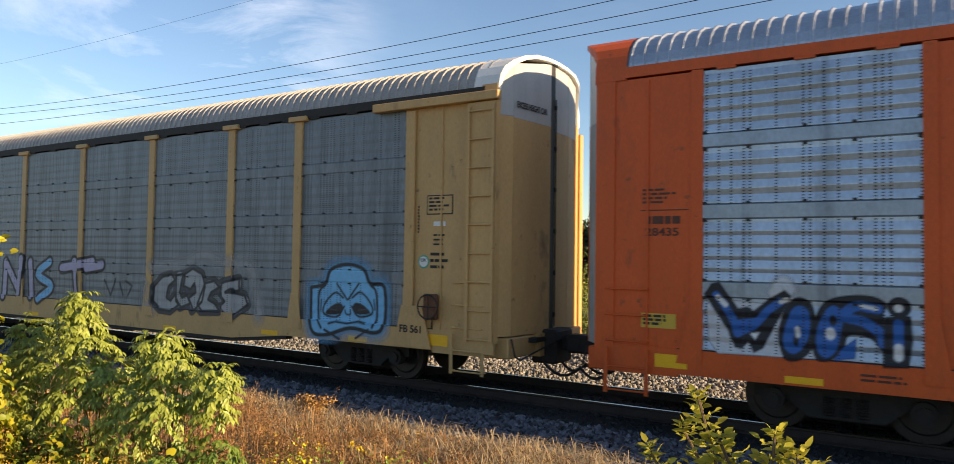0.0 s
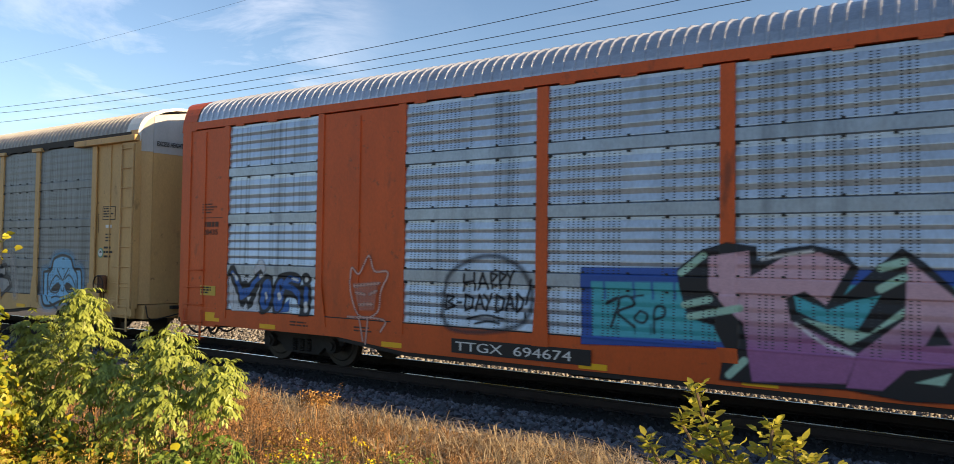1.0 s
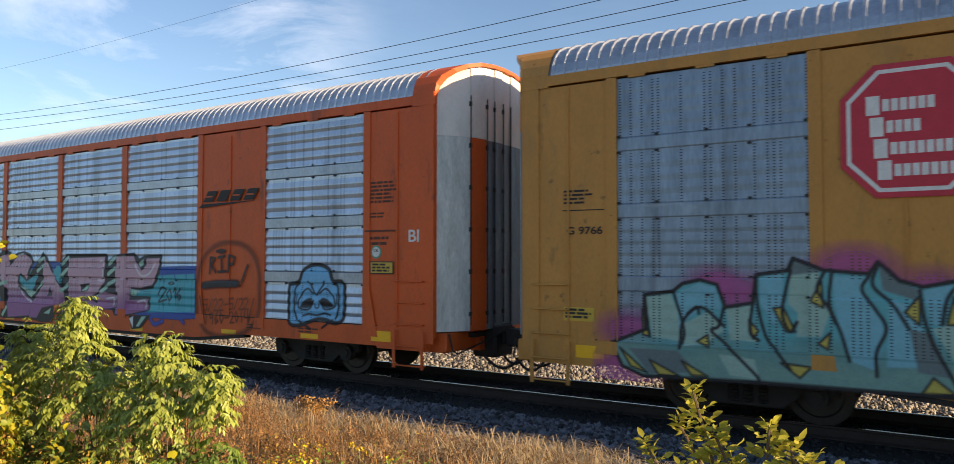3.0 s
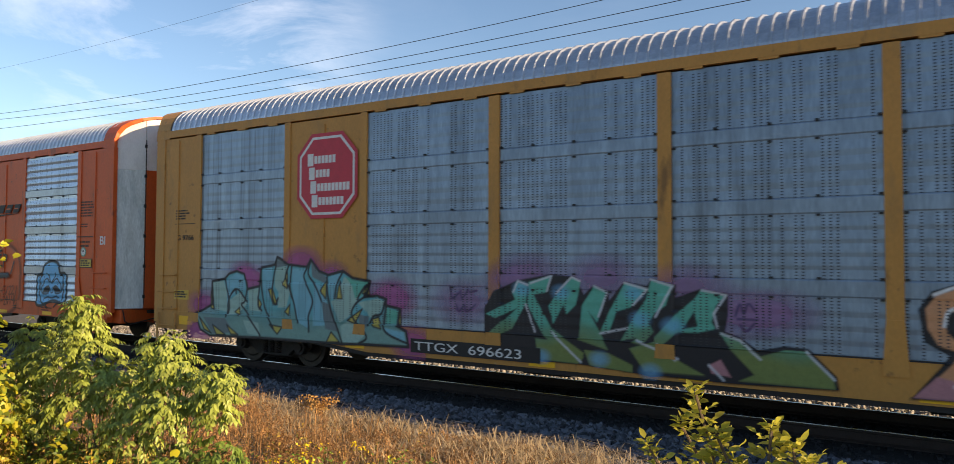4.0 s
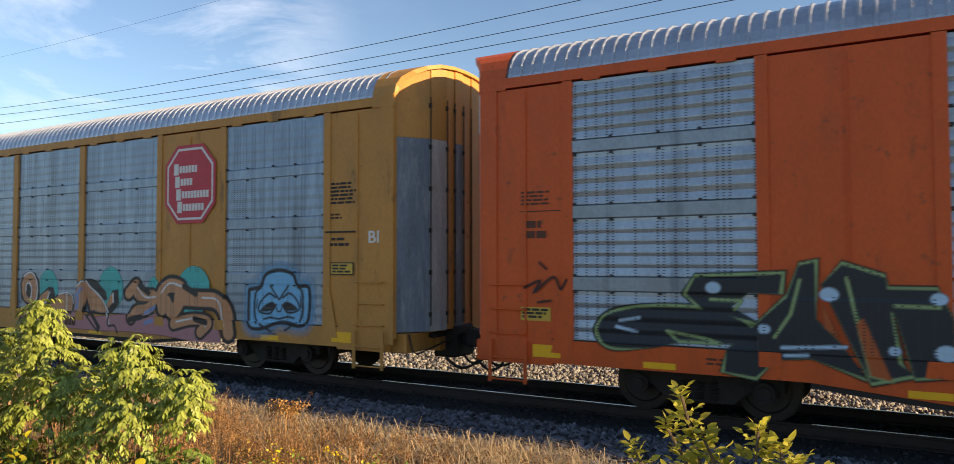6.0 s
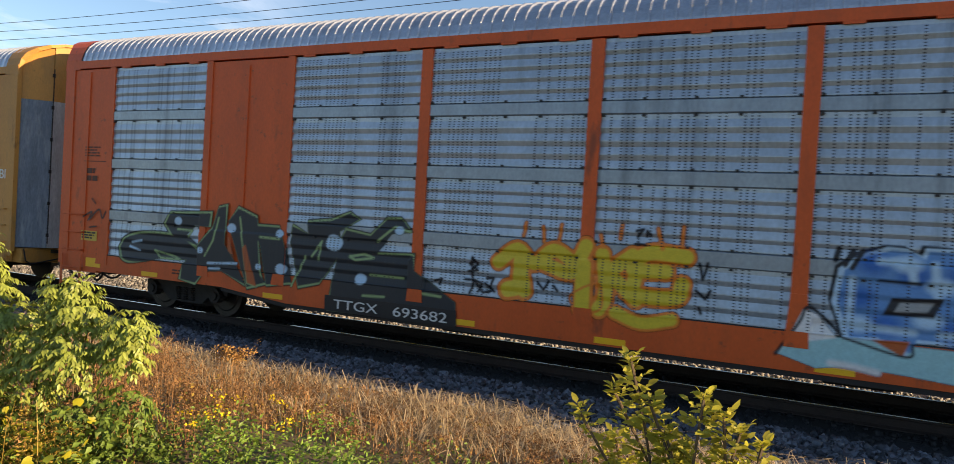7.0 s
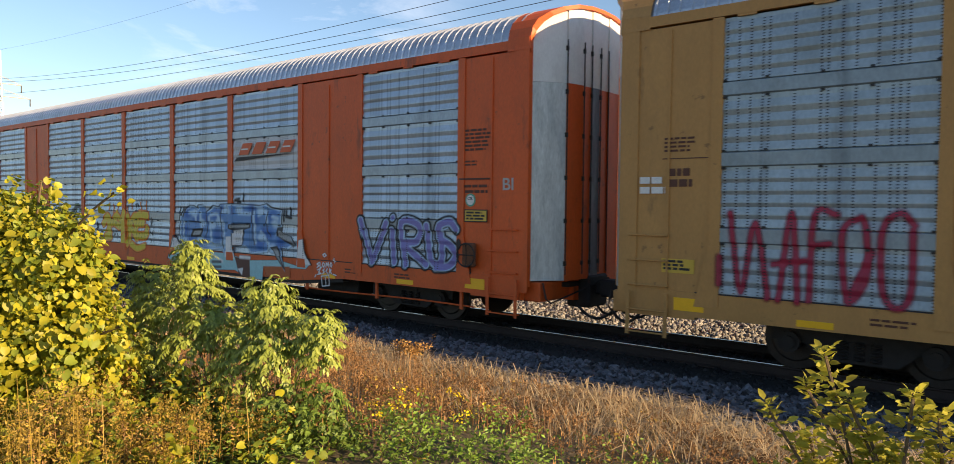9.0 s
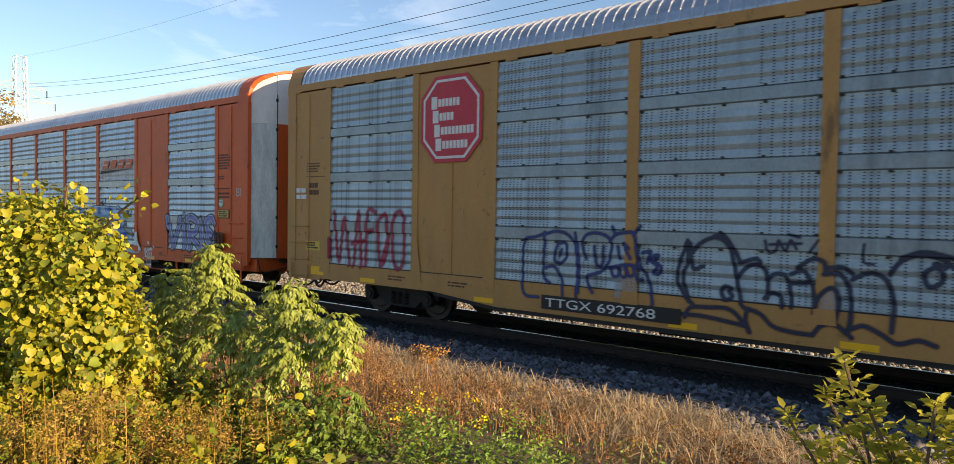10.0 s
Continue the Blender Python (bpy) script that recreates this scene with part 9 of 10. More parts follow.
line(g, [(2.9, 2.03), (2.95, 1.63)], 0.09, Paint.PALEBLUE, soft=0.06)
line(g, [(3.32, 1.92), (3.41, 1.33)], 0.09, Paint.PALEBLUE, soft=0.06)
line(g, [(3.39, 1.99), (3.72, 2.0), (3.8, 1.75)], 0.09, Paint.PALEBLUE, soft=0.06)
line(g, [(3.92, 2.08), (4.27, 2.08)], 0.09, Paint.PALEBLUE, soft=0.06)
line(g, [(3.96, 1.82), (4.01, 1.37)], 0.09, Paint.PALEBLUE, soft=0.06)
line(g, [(4.67, 2.05), (5.17, 2.04)], 0.09, Paint.PALEBLUE, soft=0.06)
line(g, [(5.32, 2.07), (5.37, 1.35)], 0.09, Paint.PALEBLUE, soft=0.06)
line(g, [(5.54, 2.02), (5.81, 2.1), (5.88, 1.86)], 0.09, Paint.PALEBLUE, soft=0.06)
line(g, [(5.61, 1.61), (5.9, 1.34)], 0.09, Paint.PALEBLUE, soft=0.06)
line(g, [(6.09, 1.99), (6.3, 1.95)], 0.09, Paint.PALEBLUE, soft=0.06)
line(g, [(2.28, 1.21), (2.72, 1.2)], 0.09, Paint.PALEBLUE, soft=0.06)
line(g, [(3.0, 1.2), (3.75, 1.21)], 0.09, Paint.PALEBLUE, soft=0.06)
line(g, [(3.18, 2.04), (3.23, 1.65), (3.14, 1.41)], 0.035, Paint.INK, soft=0.02)
line(g, [(3.85, 2.2), (3.88, 1.69), (3.95, 1.14)], 0.035, Paint.INK, soft=0.02)
line(g, [(5.25, 2.22), (5.25, 1.59), (5.34, 1.29)], 0.035, Paint.INK, soft=0.02)
line(g, [(5.9, 2.1), (5.83, 1.74), (6.0, 1.52)], 0.035, Paint.INK, soft=0.02)
line(g, [(2.33, 1.8), (2.77, 1.79)], 0.035, Paint.INK, soft=0.02)
fill(g, [(2.38, 1.38), (2.47, 1.6), (3.02, 1.64), (2.92, 1.4)], Paint.INK)
fill(g, [(2.5, 1.43), (2.56, 1.55), (2.92, 1.58), (2.85, 1.46)], Paint.ZINCBARE)
fill(g, [(4.25, 1.77), (5.15, 1.82), (5.16, 1.7), (4.92, 1.64), (4.82, 1.24), (4.39, 1.2), (4.41, 1.62), (4.25, 1.65)], Paint.INK)
fill(g, [(4.43, 1.61), (4.85, 1.65), (4.79, 1.26), (4.44, 1.25)], Paint.WHITE)
fill(g, [(4.31, 1.74), (5.1, 1.78), (5.07, 1.71), (4.31, 1.68)], Paint.ZINCBARE)
fill(g, [(6.25, 1.74), (6.46, 1.75), (6.46, 1.64), (6.97, 1.34), (6.87, 1.31), (6.21, 1.54)], Paint.INK)
fill(g, [(6.31, 1.67), (6.72, 1.55), (6.9, 1.36), (6.29, 1.54)], Paint.ZINCBARE)
fill(g, [(5.98, 1.26), (6.27, 1.31), (6.62, 0.72)], Paint.INK)
fill(g, [(6.06, 1.23), (6.24, 1.25), (6.49, 0.87)], Paint.ZINCBARE)
fill(g, [(4.07, 1.44), (4.38, 1.47), (4.42, 1.2), (4.53, 0.91), (4.09, 0.94)], Paint.WHITE)
fill(g, [(2.28, 1.07), (2.69, 1.09), (2.62, 0.9)], Paint.ORANGEBARE)
line(g, [(1.98, 1.05), (2.66, 0.9), (2.72, 1.06)], 0.03, Paint.INK)
line(g, [(1.84, 0.72), (2.07, 0.71), (2.37, 0.67)], 0.08, Paint.WHITE, soft=0.05)
line(g, [(3.56, 0.95), (3.96, 0.82)], 0.08, Paint.WHITE, soft=0.05)
line(g, [(4.77, 0.97), (5.18, 0.97)], 0.08, Paint.WHITE, soft=0.05)
line(g, [(1.86, 2.16), (1.83, 2.02)], 0.06, Paint.INK, curve=False)
line(g, [(2.02, 2.14), (1.94, 1.96)], 0.06, Paint.INK, curve=False)
line(g, [(2.13, 2.15), (2.02, 1.93)], 0.06, Paint.INK, curve=False)
line(g, [(4.86, 2.52), (4.87, 2.36)], 0.06, Paint.INK, curve=False)
line(g, [(4.51, 2.38), (4.69, 2.41)], 0.06, Paint.INK, curve=False)
line(g, [(4.6, 2.32), (4.72, 2.33)], 0.06, Paint.INK, curve=False)
line(g, [(6.52, 2.13), (6.54, 1.9)], 0.06, Paint.INK, curve=False)
line(g, [(6.6, 2.13), (6.63, 1.99)], 0.06, Paint.INK, curve=False)
line(g, [(6.77, 2.2), (6.79, 2.0)], 0.06, Paint.INK, curve=False)
line(g, [(6.68, 1.99), (6.82, 1.97)], 0.06, Paint.INK, curve=False)
line(g, [(3.5, 0.78), (3.9, 0.8)], 0.07, Paint.GREYINK, curve=False)
line(g, [(3.52, 0.65), (3.9, 0.67)], 0.07, Paint.GREYINK, curve=False)
finish(g, car_d, "painted_letters", "large blue and white graffiti letters on a pale aqua ground")

g = canvas(9.03, 12.02, 0.96, 2.20)
line(g, [(9.19, 1.97), (9.53, 1.12), (9.95, 1.93)], 0.25, Paint.INK, curve=False)
line(g, [(10.11, 1.78), (10.17, 1.15)], 0.25, Paint.INK, curve=False)
oval(g, (10.13, 2.04), 0.1125, 0.1125, Paint.INK)
line(g, [(10.5, 1.12), (10.38, 1.94), (10.87, 1.9), (10.79, 1.59), (10.44, 1.53), (11.05, 1.15)], 0.25, Paint.INK)
line(g, [(11.07, 1.9), (11.18, 1.25), (11.46, 1.25), (11.4, 1.91)], 0.25, Paint.INK)
line(g, [(11.83, 1.85), (11.66, 1.99), (11.4, 1.9), (11.41, 1.68), (11.67, 1.55), (11.8, 1.36), (11.64, 1.16), (11.32, 1.12)], 0.25, Paint.INK)
line(g, [(9.19, 1.97), (9.53, 1.12), (9.95, 1.93)], 0.165, Paint.PALEBLUE, curve=False)
line(g, [(10.11, 1.78), (10.17, 1.15)], 0.165, Paint.PALEBLUE, curve=False)
oval(g, (10.13, 2.04), 0.07425000000000001, 0.07425000000000001, Paint.PALEBLUE)
line(g, [(10.5, 1.12), (10.38, 1.94), (10.87, 1.9), (10.79, 1.59), (10.44, 1.53), (11.05, 1.15)], 0.165, Paint.PALEBLUE)
line(g, [(11.07, 1.9), (11.18, 1.25), (11.46, 1.25), (11.4, 1.91)], 0.165, Paint.PALEBLUE)
line(g, [(11.83, 1.85), (11.66, 1.99), (11.4, 1.9), (11.41, 1.68), (11.67, 1.55), (11.8, 1.36), (11.64, 1.16), (11.32, 1.12)], 0.165, Paint.PALEBLUE)
line(g, [(9.19, 1.97), (9.53, 1.12), (9.95, 1.93)], 0.125, Paint.VIOLET, curve=False)
line(g, [(10.11, 1.78), (10.17, 1.15)], 0.125, Paint.VIOLET, curve=False)
oval(g, (10.13, 2.04), 0.05625, 0.05625, Paint.VIOLET)
line(g, [(10.5, 1.12), (10.38, 1.94), (10.87, 1.9), (10.79, 1.59), (10.44, 1.53), (11.05, 1.15)], 0.125, Paint.VIOLET)
line(g, [(11.07, 1.9), (11.18, 1.25), (11.46, 1.25), (11.4, 1.91)], 0.125, Paint.VIOLET)
line(g, [(11.83, 1.85), (11.66, 1.99), (11.4, 1.9), (11.41, 1.68), (11.67, 1.55), (11.8, 1.36), (11.64, 1.16), (11.32, 1.12)], 0.125, Paint.VIOLET)
line(g, [(9.27, 1.81), (9.43, 1.44)], 0.03, Paint.PALEBLUE, curve=False)
line(g, [(10.43, 1.84), (10.45, 1.63)], 0.03, Paint.PALEBLUE, curve=False)
line(g, [(11.16, 1.81), (11.21, 1.51)], 0.03, Paint.PALEBLUE, curve=False)
line(g, [(11.45, 1.81), (11.62, 1.87)], 0.03, Paint.PALEBLUE, curve=False)
oval(g, (11.91, 1.58), 0.06, 0.1, Paint.INK)
finish(g, car_d, "painted_letters", "violet graffiti letters with dark outline")

g = canvas(7.65, 8.47, 0.47, 1.27)
line(g, [(7.85, 1.01), (7.77, 0.97), (7.85, 0.94), (7.77, 0.89)], 0.03, Paint.WHITE, curve=False)
line(g, [(7.88, 1.01), (7.88, 0.9), (7.94, 0.91)], 0.03, Paint.WHITE, curve=False)
line(g, [(7.99, 1.02), (7.95, 0.96), (8.01, 0.91), (8.04, 0.98), (7.99, 1.02)], 0.03, Paint.WHITE, curve=False)
line(g, [(8.08, 0.92), (8.09, 1.02), (8.13, 0.96), (8.16, 1.03), (8.18, 0.93)], 0.03, Paint.WHITE, curve=False)
line(g, [(8.25, 1.03), (8.22, 0.98), (8.26, 0.93), (8.29, 0.99), (8.25, 1.03)], 0.03, Paint.WHITE, curve=False)
line(g, [(7.79, 0.84), (7.9, 0.88), (7.83, 0.79), (7.92, 0.77), (7.79, 0.74)], 0.03, Paint.WHITE, curve=False)
line(g, [(8.03, 0.88), (7.97, 0.84), (8.03, 0.82), (7.97, 0.77)], 0.03, Paint.WHITE, curve=False)
line(g, [(8.13, 0.89), (8.08, 0.83), (8.15, 0.78)], 0.03, Paint.WHITE, curve=False)
line(g, [(8.2, 0.79), (8.2, 0.89), (8.26, 0.87), (8.22, 0.84), (8.27, 0.79)], 0.03, Paint.WHITE, curve=False)
line(g, [(7.99, 1.19), (8.06, 1.22), (8.11, 1.18), (8.04, 1.14), (7.99, 1.19)], 0.03, Paint.WHITE, curve=False)
line(g, [(8.34, 1.09), (8.42, 1.06)], 0.03, Paint.WHITE, curve=False)
line(g, [(8.37, 1.13), (8.37, 1.03)], 0.03, Paint.WHITE, curve=False)
line(g, [(7.74, 0.73), (7.7, 0.68)], 0.03, Paint.WHITE, curve=False)
line(g, [(8.32, 0.78), (8.42, 0.76)], 0.03, Paint.WHITE, curve=False)
line(g, [(7.92, 0.71), (7.96, 0.49)], 0.025, Paint.WHITE, curve=False)
line(g, [(7.92, 0.71), (8.18, 0.75)], 0.025, Paint.WHITE, curve=False)
line(g, [(8.18, 0.75), (8.2, 0.53)], 0.025, Paint.WHITE, curve=False)
line(g, [(7.96, 0.49), (8.2, 0.53)], 0.025, Paint.WHITE, curve=False)
line(g, [(8.06, 0.69), (8.08, 0.55)], 0.025, Paint.WHITE, curve=False)
finish(g, car_d, "painted_writing", "white sprayed scribble on the orange panel")

g = canvas(-11.94, -9.36, 0.97, 2.34)
line(g, [(-11.71, 2.23), (-11.54, 1.13), (-11.36, 2.1), (-11.17, 1.07)], 0.09, Paint.RED, soft=0.05)
line(g, [(-11.03, 1.06), (-10.88, 2.24), (-10.78, 1.05)], 0.09, Paint.RED, soft=0.05)
line(g, [(-11.11, 1.54), (-10.71, 1.61)], 0.09, Paint.RED, soft=0.05)
line(g, [(-10.64, 1.09), (-10.59, 2.22), (-10.32, 2.23)], 0.09, Paint.RED, soft=0.05)
line(g, [(-10.59, 1.82), (-10.4, 1.85)], 0.09, Paint.RED, soft=0.05)
line(g, [(-10.03, 2.2), (-10.24, 2.04), (-10.23, 1.43), (-10.14, 1.12), (-9.96, 1.44), (-9.97, 2.0), (-10.03, 2.2)], 0.09, Paint.RED, soft=0.05)
line(g, [(-10.17, 1.12), (-9.91, 1.75)], 0.09, Paint.RED, soft=0.05)
line(g, [(-9.45, 2.11), (-9.6, 2.26), (-9.79, 2.05), (-9.78, 1.3), (-9.62, 1.08), (-9.47, 1.27), (-9.46, 2.06)], 0.09, Paint.RED, soft=0.05)
line(g, [(-11.85, 1.61), (-11.85, 1.22)], 0.09, Paint.RED, soft=0.05)
finish(g, car_e, "painted_writing", "thin red sprayed letters")

g = canvas(-6.72, -3.48, 0.61, 2.34)
fill(g, [(-4.59, 1.27), (-4.19, 1.3), (-4.15, 0.97), (-4.56, 0.93)], Paint.PALEGREY_T)
line(g, [(-5.92, 1.93), (-6.14, 1.86), (-6.38, 1.79), (-6.42, 1.41), (-6.37, 0.87), (-6.05, 0.82)], 0.055, Paint.NAVY)
line(g, [(-5.95, 1.94), (-5.97, 1.49), (-5.96, 1.17), (-5.83, 1.08)], 0.055, Paint.NAVY)
line(g, [(-5.95, 1.91), (-5.66, 1.97), (-5.39, 1.85), (-5.29, 1.47), (-5.29, 0.76)], 0.055, Paint.NAVY)
line(g, [(-5.69, 1.76), (-5.75, 1.5), (-5.62, 1.43), (-5.5, 1.56), (-5.53, 1.77), (-5.69, 1.76)], 0.055, Paint.NAVY)
line(g, [(-5.6, 1.66), (-5.65, 1.55)], 0.055, Paint.NAVY)
line(g, [(-5.96, 1.33), (-5.75, 1.36), (-5.59, 1.15), (-5.55, 0.84)], 0.055, Paint.NAVY)
line(g, [(-5.33, 1.95), (-5.26, 1.47), (-5.25, 0.97)], 0.055, Paint.NAVY)
line(g, [(-5.21, 1.78), (-5.1, 1.93), (-4.87, 1.96), (-4.66, 1.85), (-4.69, 1.51), (-4.85, 1.33), (-5.09, 1.25), (-5.07, 1.12), (-4.97, 0.99)], 0.055, Paint.NAVY)
line(g, [(-4.97, 1.74), (-4.93, 1.49), (-4.85, 1.42), (-4.8, 1.5), (-4.8, 1.75)], 0.055, Paint.NAVY)
line(g, [(-5.21, 1.78), (-5.12, 1.53)], 0.055, Paint.NAVY)
line(g, [(-4.66, 1.85), (-4.56, 1.95), (-4.37, 1.99), (-4.24, 1.96), (-4.17, 1.63), (-4.12, 1.44)], 0.055, Paint.NAVY)
line(g, [(-4.54, 1.76), (-4.49, 1.57)], 0.055, Paint.NAVY)
line(g, [(-4.32, 1.74), (-4.42, 1.81), (-4.29, 1.58)], 0.055, Paint.NAVY)
line(g, [(-4.68, 1.41), (-4.36, 1.48), (-4.12, 1.44), (-3.98, 1.26), (-3.9, 0.94), (-3.92, 0.85)], 0.055, Paint.NAVY)
line(g, [(-4.66, 1.41), (-4.61, 1.29), (-4.52, 1.29), (-4.51, 1.42)], 0.055, Paint.NAVY)
line(g, [(-4.51, 1.42), (-4.46, 1.29), (-4.35, 1.3), (-4.36, 1.45)], 0.055, Paint.NAVY)
line(g, [(-4.36, 1.45), (-4.3, 1.3), (-4.22, 1.34), (-4.22, 1.46)], 0.055, Paint.NAVY)
line(g, [(-4.22, 1.44), (-4.16, 1.27), (-4.08, 1.26)], 0.055, Paint.NAVY)
line(g, [(-4.1, 1.68), (-3.96, 1.7), (-4.02, 1.53)], 0.055, Paint.NAVY)
line(g, [(-3.89, 1.65), (-3.96, 1.57), (-3.84, 1.48), (-3.91, 1.38), (-3.81, 1.37), (-3.78, 1.48), (-3.89, 1.55), (-3.82, 1.65), (-3.89, 1.65)], 0.055, Paint.NAVY)
line(g, [(-4.64, 2.07), (-4.56, 1.95)], 0.055, Paint.NAVY)
line(g, [(-4.24, 1.96), (-4.14, 2.09)], 0.055, Paint.NAVY)
finish(g, car_e, "painted_writing", "blue sprayed outline letters")

g = canvas(-3.81, 0.29, 0.5, 2.29)
fill(g, [(-1.5, 0.88), (-1.47, 1.21), (-1.38, 1.31), (-1.29, 1.3), (-1.28, 1.11), (-1.31, 0.86)], Paint.PALEGREY_T)
line(g, [(-3.35, 1.9), (-3.46, 1.62), (-3.51, 1.3), (-3.38, 1.08), (-3.24, 0.96)], 0.062, Paint.NAVYINK)
line(g, [(-3.37, 1.85), (-3.35, 1.58), (-3.42, 1.35), (-3.31, 1.0)], 0.062, Paint.NAVYINK)
line(g, [(-3.33, 1.67), (-3.16, 1.86), (-2.94, 1.96), (-2.76, 1.88), (-2.66, 1.62), (-2.59, 1.28), (-2.53, 1.03)], 0.062, Paint.NAVYINK)
line(g, [(-2.94, 1.98), (-2.8, 1.99), (-2.66, 1.8), (-2.57, 1.63)], 0.062, Paint.NAVYINK)
line(g, [(-3.31, 1.86), (-3.27, 1.5), (-3.11, 1.53)], 0.062, Paint.NAVYINK)
line(g, [(-2.68, 1.24), (-2.78, 1.26), (-2.83, 1.17), (-2.76, 1.07), (-2.67, 1.12), (-2.72, 1.19)], 0.062, Paint.NAVYINK)
line(g, [(-2.59, 1.41), (-2.48, 1.55), (-2.34, 1.6), (-2.21, 1.52), (-2.17, 1.31), (-2.18, 1.14)], 0.062, Paint.NAVYINK)
line(g, [(-2.57, 1.61), (-2.36, 1.68), (-2.28, 1.64)], 0.062, Paint.NAVYINK)
line(g, [(-2.19, 1.4), (-2.07, 1.49), (-1.93, 1.46), (-1.87, 1.25), (-1.85, 1.05)], 0.062, Paint.NAVYINK)
line(g, [(-2.22, 1.14), (-2.12, 1.22), (-2.0, 1.18), (-1.97, 1.04)], 0.062, Paint.NAVYINK)
line(g, [(-1.87, 1.5), (-1.71, 1.55), (-1.59, 1.36), (-1.54, 1.12)], 0.062, Paint.NAVYINK)
line(g, [(-1.86, 1.38), (-1.67, 1.39)], 0.062, Paint.NAVYINK)
line(g, [(-1.79, 1.59), (-1.6, 1.72), (-1.45, 1.69), (-1.42, 1.57)], 0.062, Paint.NAVYINK)
line(g, [(-1.56, 1.0), (-1.51, 1.2), (-1.4, 1.33), (-1.31, 1.34), (-1.26, 1.15), (-1.3, 0.9)], 0.062, Paint.NAVYINK)
line(g, [(-1.44, 1.53), (-1.26, 1.54), (-1.14, 1.36), (-1.11, 1.0), (-1.13, 0.81)], 0.062, Paint.NAVYINK)
line(g, [(-1.41, 1.61), (-1.22, 1.63), (-1.11, 1.55)], 0.062, Paint.NAVYINK)
line(g, [(-1.11, 1.48), (-0.97, 1.56), (-0.83, 1.57), (-0.7, 1.47), (-0.63, 1.21), (-0.64, 0.86)], 0.062, Paint.NAVYINK)
line(g, [(-0.68, 1.58), (-0.57, 1.74), (-0.38, 1.83), (-0.15, 1.8), (-0.01, 1.7)], 0.062, Paint.NAVYINK)
line(g, [(-0.57, 1.78), (-0.31, 1.87), (-0.01, 1.81)], 0.062, Paint.NAVYINK)
line(g, [(-0.21, 1.69), (-0.31, 1.61), (-0.27, 1.46), (-0.15, 1.49), (-0.12, 1.62), (-0.21, 1.73), (-0.09, 1.7)], 0.062, Paint.NAVYINK)
line(g, [(-3.37, 0.76), (-3.28, 0.91), (-3.0, 0.94), (-2.69, 0.94), (-2.49, 0.77), (-2.4, 0.65)], 0.062, Paint.NAVYINK)
line(g, [(-3.42, 0.8), (-3.05, 0.8), (-2.46, 0.73)], 0.062, Paint.NAVYINK)
line(g, [(-2.5, 0.99), (-2.26, 0.92), (-2.09, 0.77), (-1.84, 0.72), (-1.57, 0.71)], 0.062, Paint.NAVYINK)
line(g, [(-1.57, 0.71), (-1.46, 0.85), (-1.28, 0.87), (-1.09, 0.73)], 0.062, Paint.NAVYINK)
line(g, [(-1.09, 0.85), (-0.95, 0.9), (-0.74, 0.81), (-0.57, 0.72), (-0.35, 0.79), (-0.16, 0.74)], 0.062, Paint.NAVYINK)
line(g, [(-2.44, 0.97), (-2.46, 0.82), (-2.41, 0.65)], 0.062, Paint.NAVYINK)
line(g, [(-2.22, 1.94), (-2.18, 1.78), (-2.07, 1.82), (-2.04, 1.95), (-1.95, 1.81), (-1.88, 1.96), (-1.8, 1.84)], 0.035, Paint.NAVYINK)
line(g, [(-1.92, 2.04), (-1.76, 2.0)], 0.035, Paint.NAVYINK)
line(g, [(-1.64, 1.8), (-1.53, 1.97)], 0.035, Paint.NAVYINK)
line(g, [(-0.98, 1.94), (-0.99, 1.72), (-0.87, 1.69)], 0.035, Paint.NAVYINK)
line(g, [(-2.16, 1.89), (-1.74, 1.92)], 0.035, Paint.NAVYINK)
finish(g, car_e, "painted_writing", "dark blue looping sprayed letters")

g = canvas(3.6, 8.12, 0.81, 2.53)
line(g, [(3.92, 1.53), (3.9, 1.17), (4.19, 1.0)], 0.3, Paint.PALEFOG, soft=0.2)
line(g, [(4.18, 1.99), (5.3, 2.09), (5.93, 2.28), (6.78, 2.11), (7.47, 2.05), (7.68, 1.53), (7.82, 1.03)], 0.28, Paint.PALEFOG, soft=0.2)
line(g, [(4.54, 1.76), (4.87, 1.83), (5.01, 1.7), (4.77, 1.55), (4.7, 1.3), (4.86, 1.23), (5.01, 1.36), (5.17, 1.16), (4.91, 1.0), (4.51, 1.02), (4.22, 1.19), (4.25, 1.54), (4.54, 1.76)], 0.2, Paint.GREYINK, curve=False)
line(g, [(5.05, 1.81), (5.29, 1.84), (5.18, 1.43), (5.27, 1.31), (5.44, 1.37), (5.58, 1.2), (5.26, 1.1), (5.06, 1.22), (5.05, 1.81)], 0.2, Paint.GREYINK, curve=False)
line(g, [(5.35, 1.84), (5.63, 1.97), (5.95, 1.86), (6.06, 1.6), (5.97, 1.26), (5.69, 1.04), (5.51, 1.31), (5.75, 1.45), (5.7, 1.65), (5.56, 1.51), (5.32, 1.57), (5.35, 1.84)], 0.2, Paint.GREYINK, curve=False)
line(g, [(6.06, 1.66), (6.36, 1.72), (6.55, 1.59), (6.27, 1.47), (6.17, 1.31), (6.38, 1.24), (6.57, 1.08), (5.98, 1.05), (5.81, 1.19), (6.06, 1.66)], 0.2, Paint.GREYINK, curve=False)
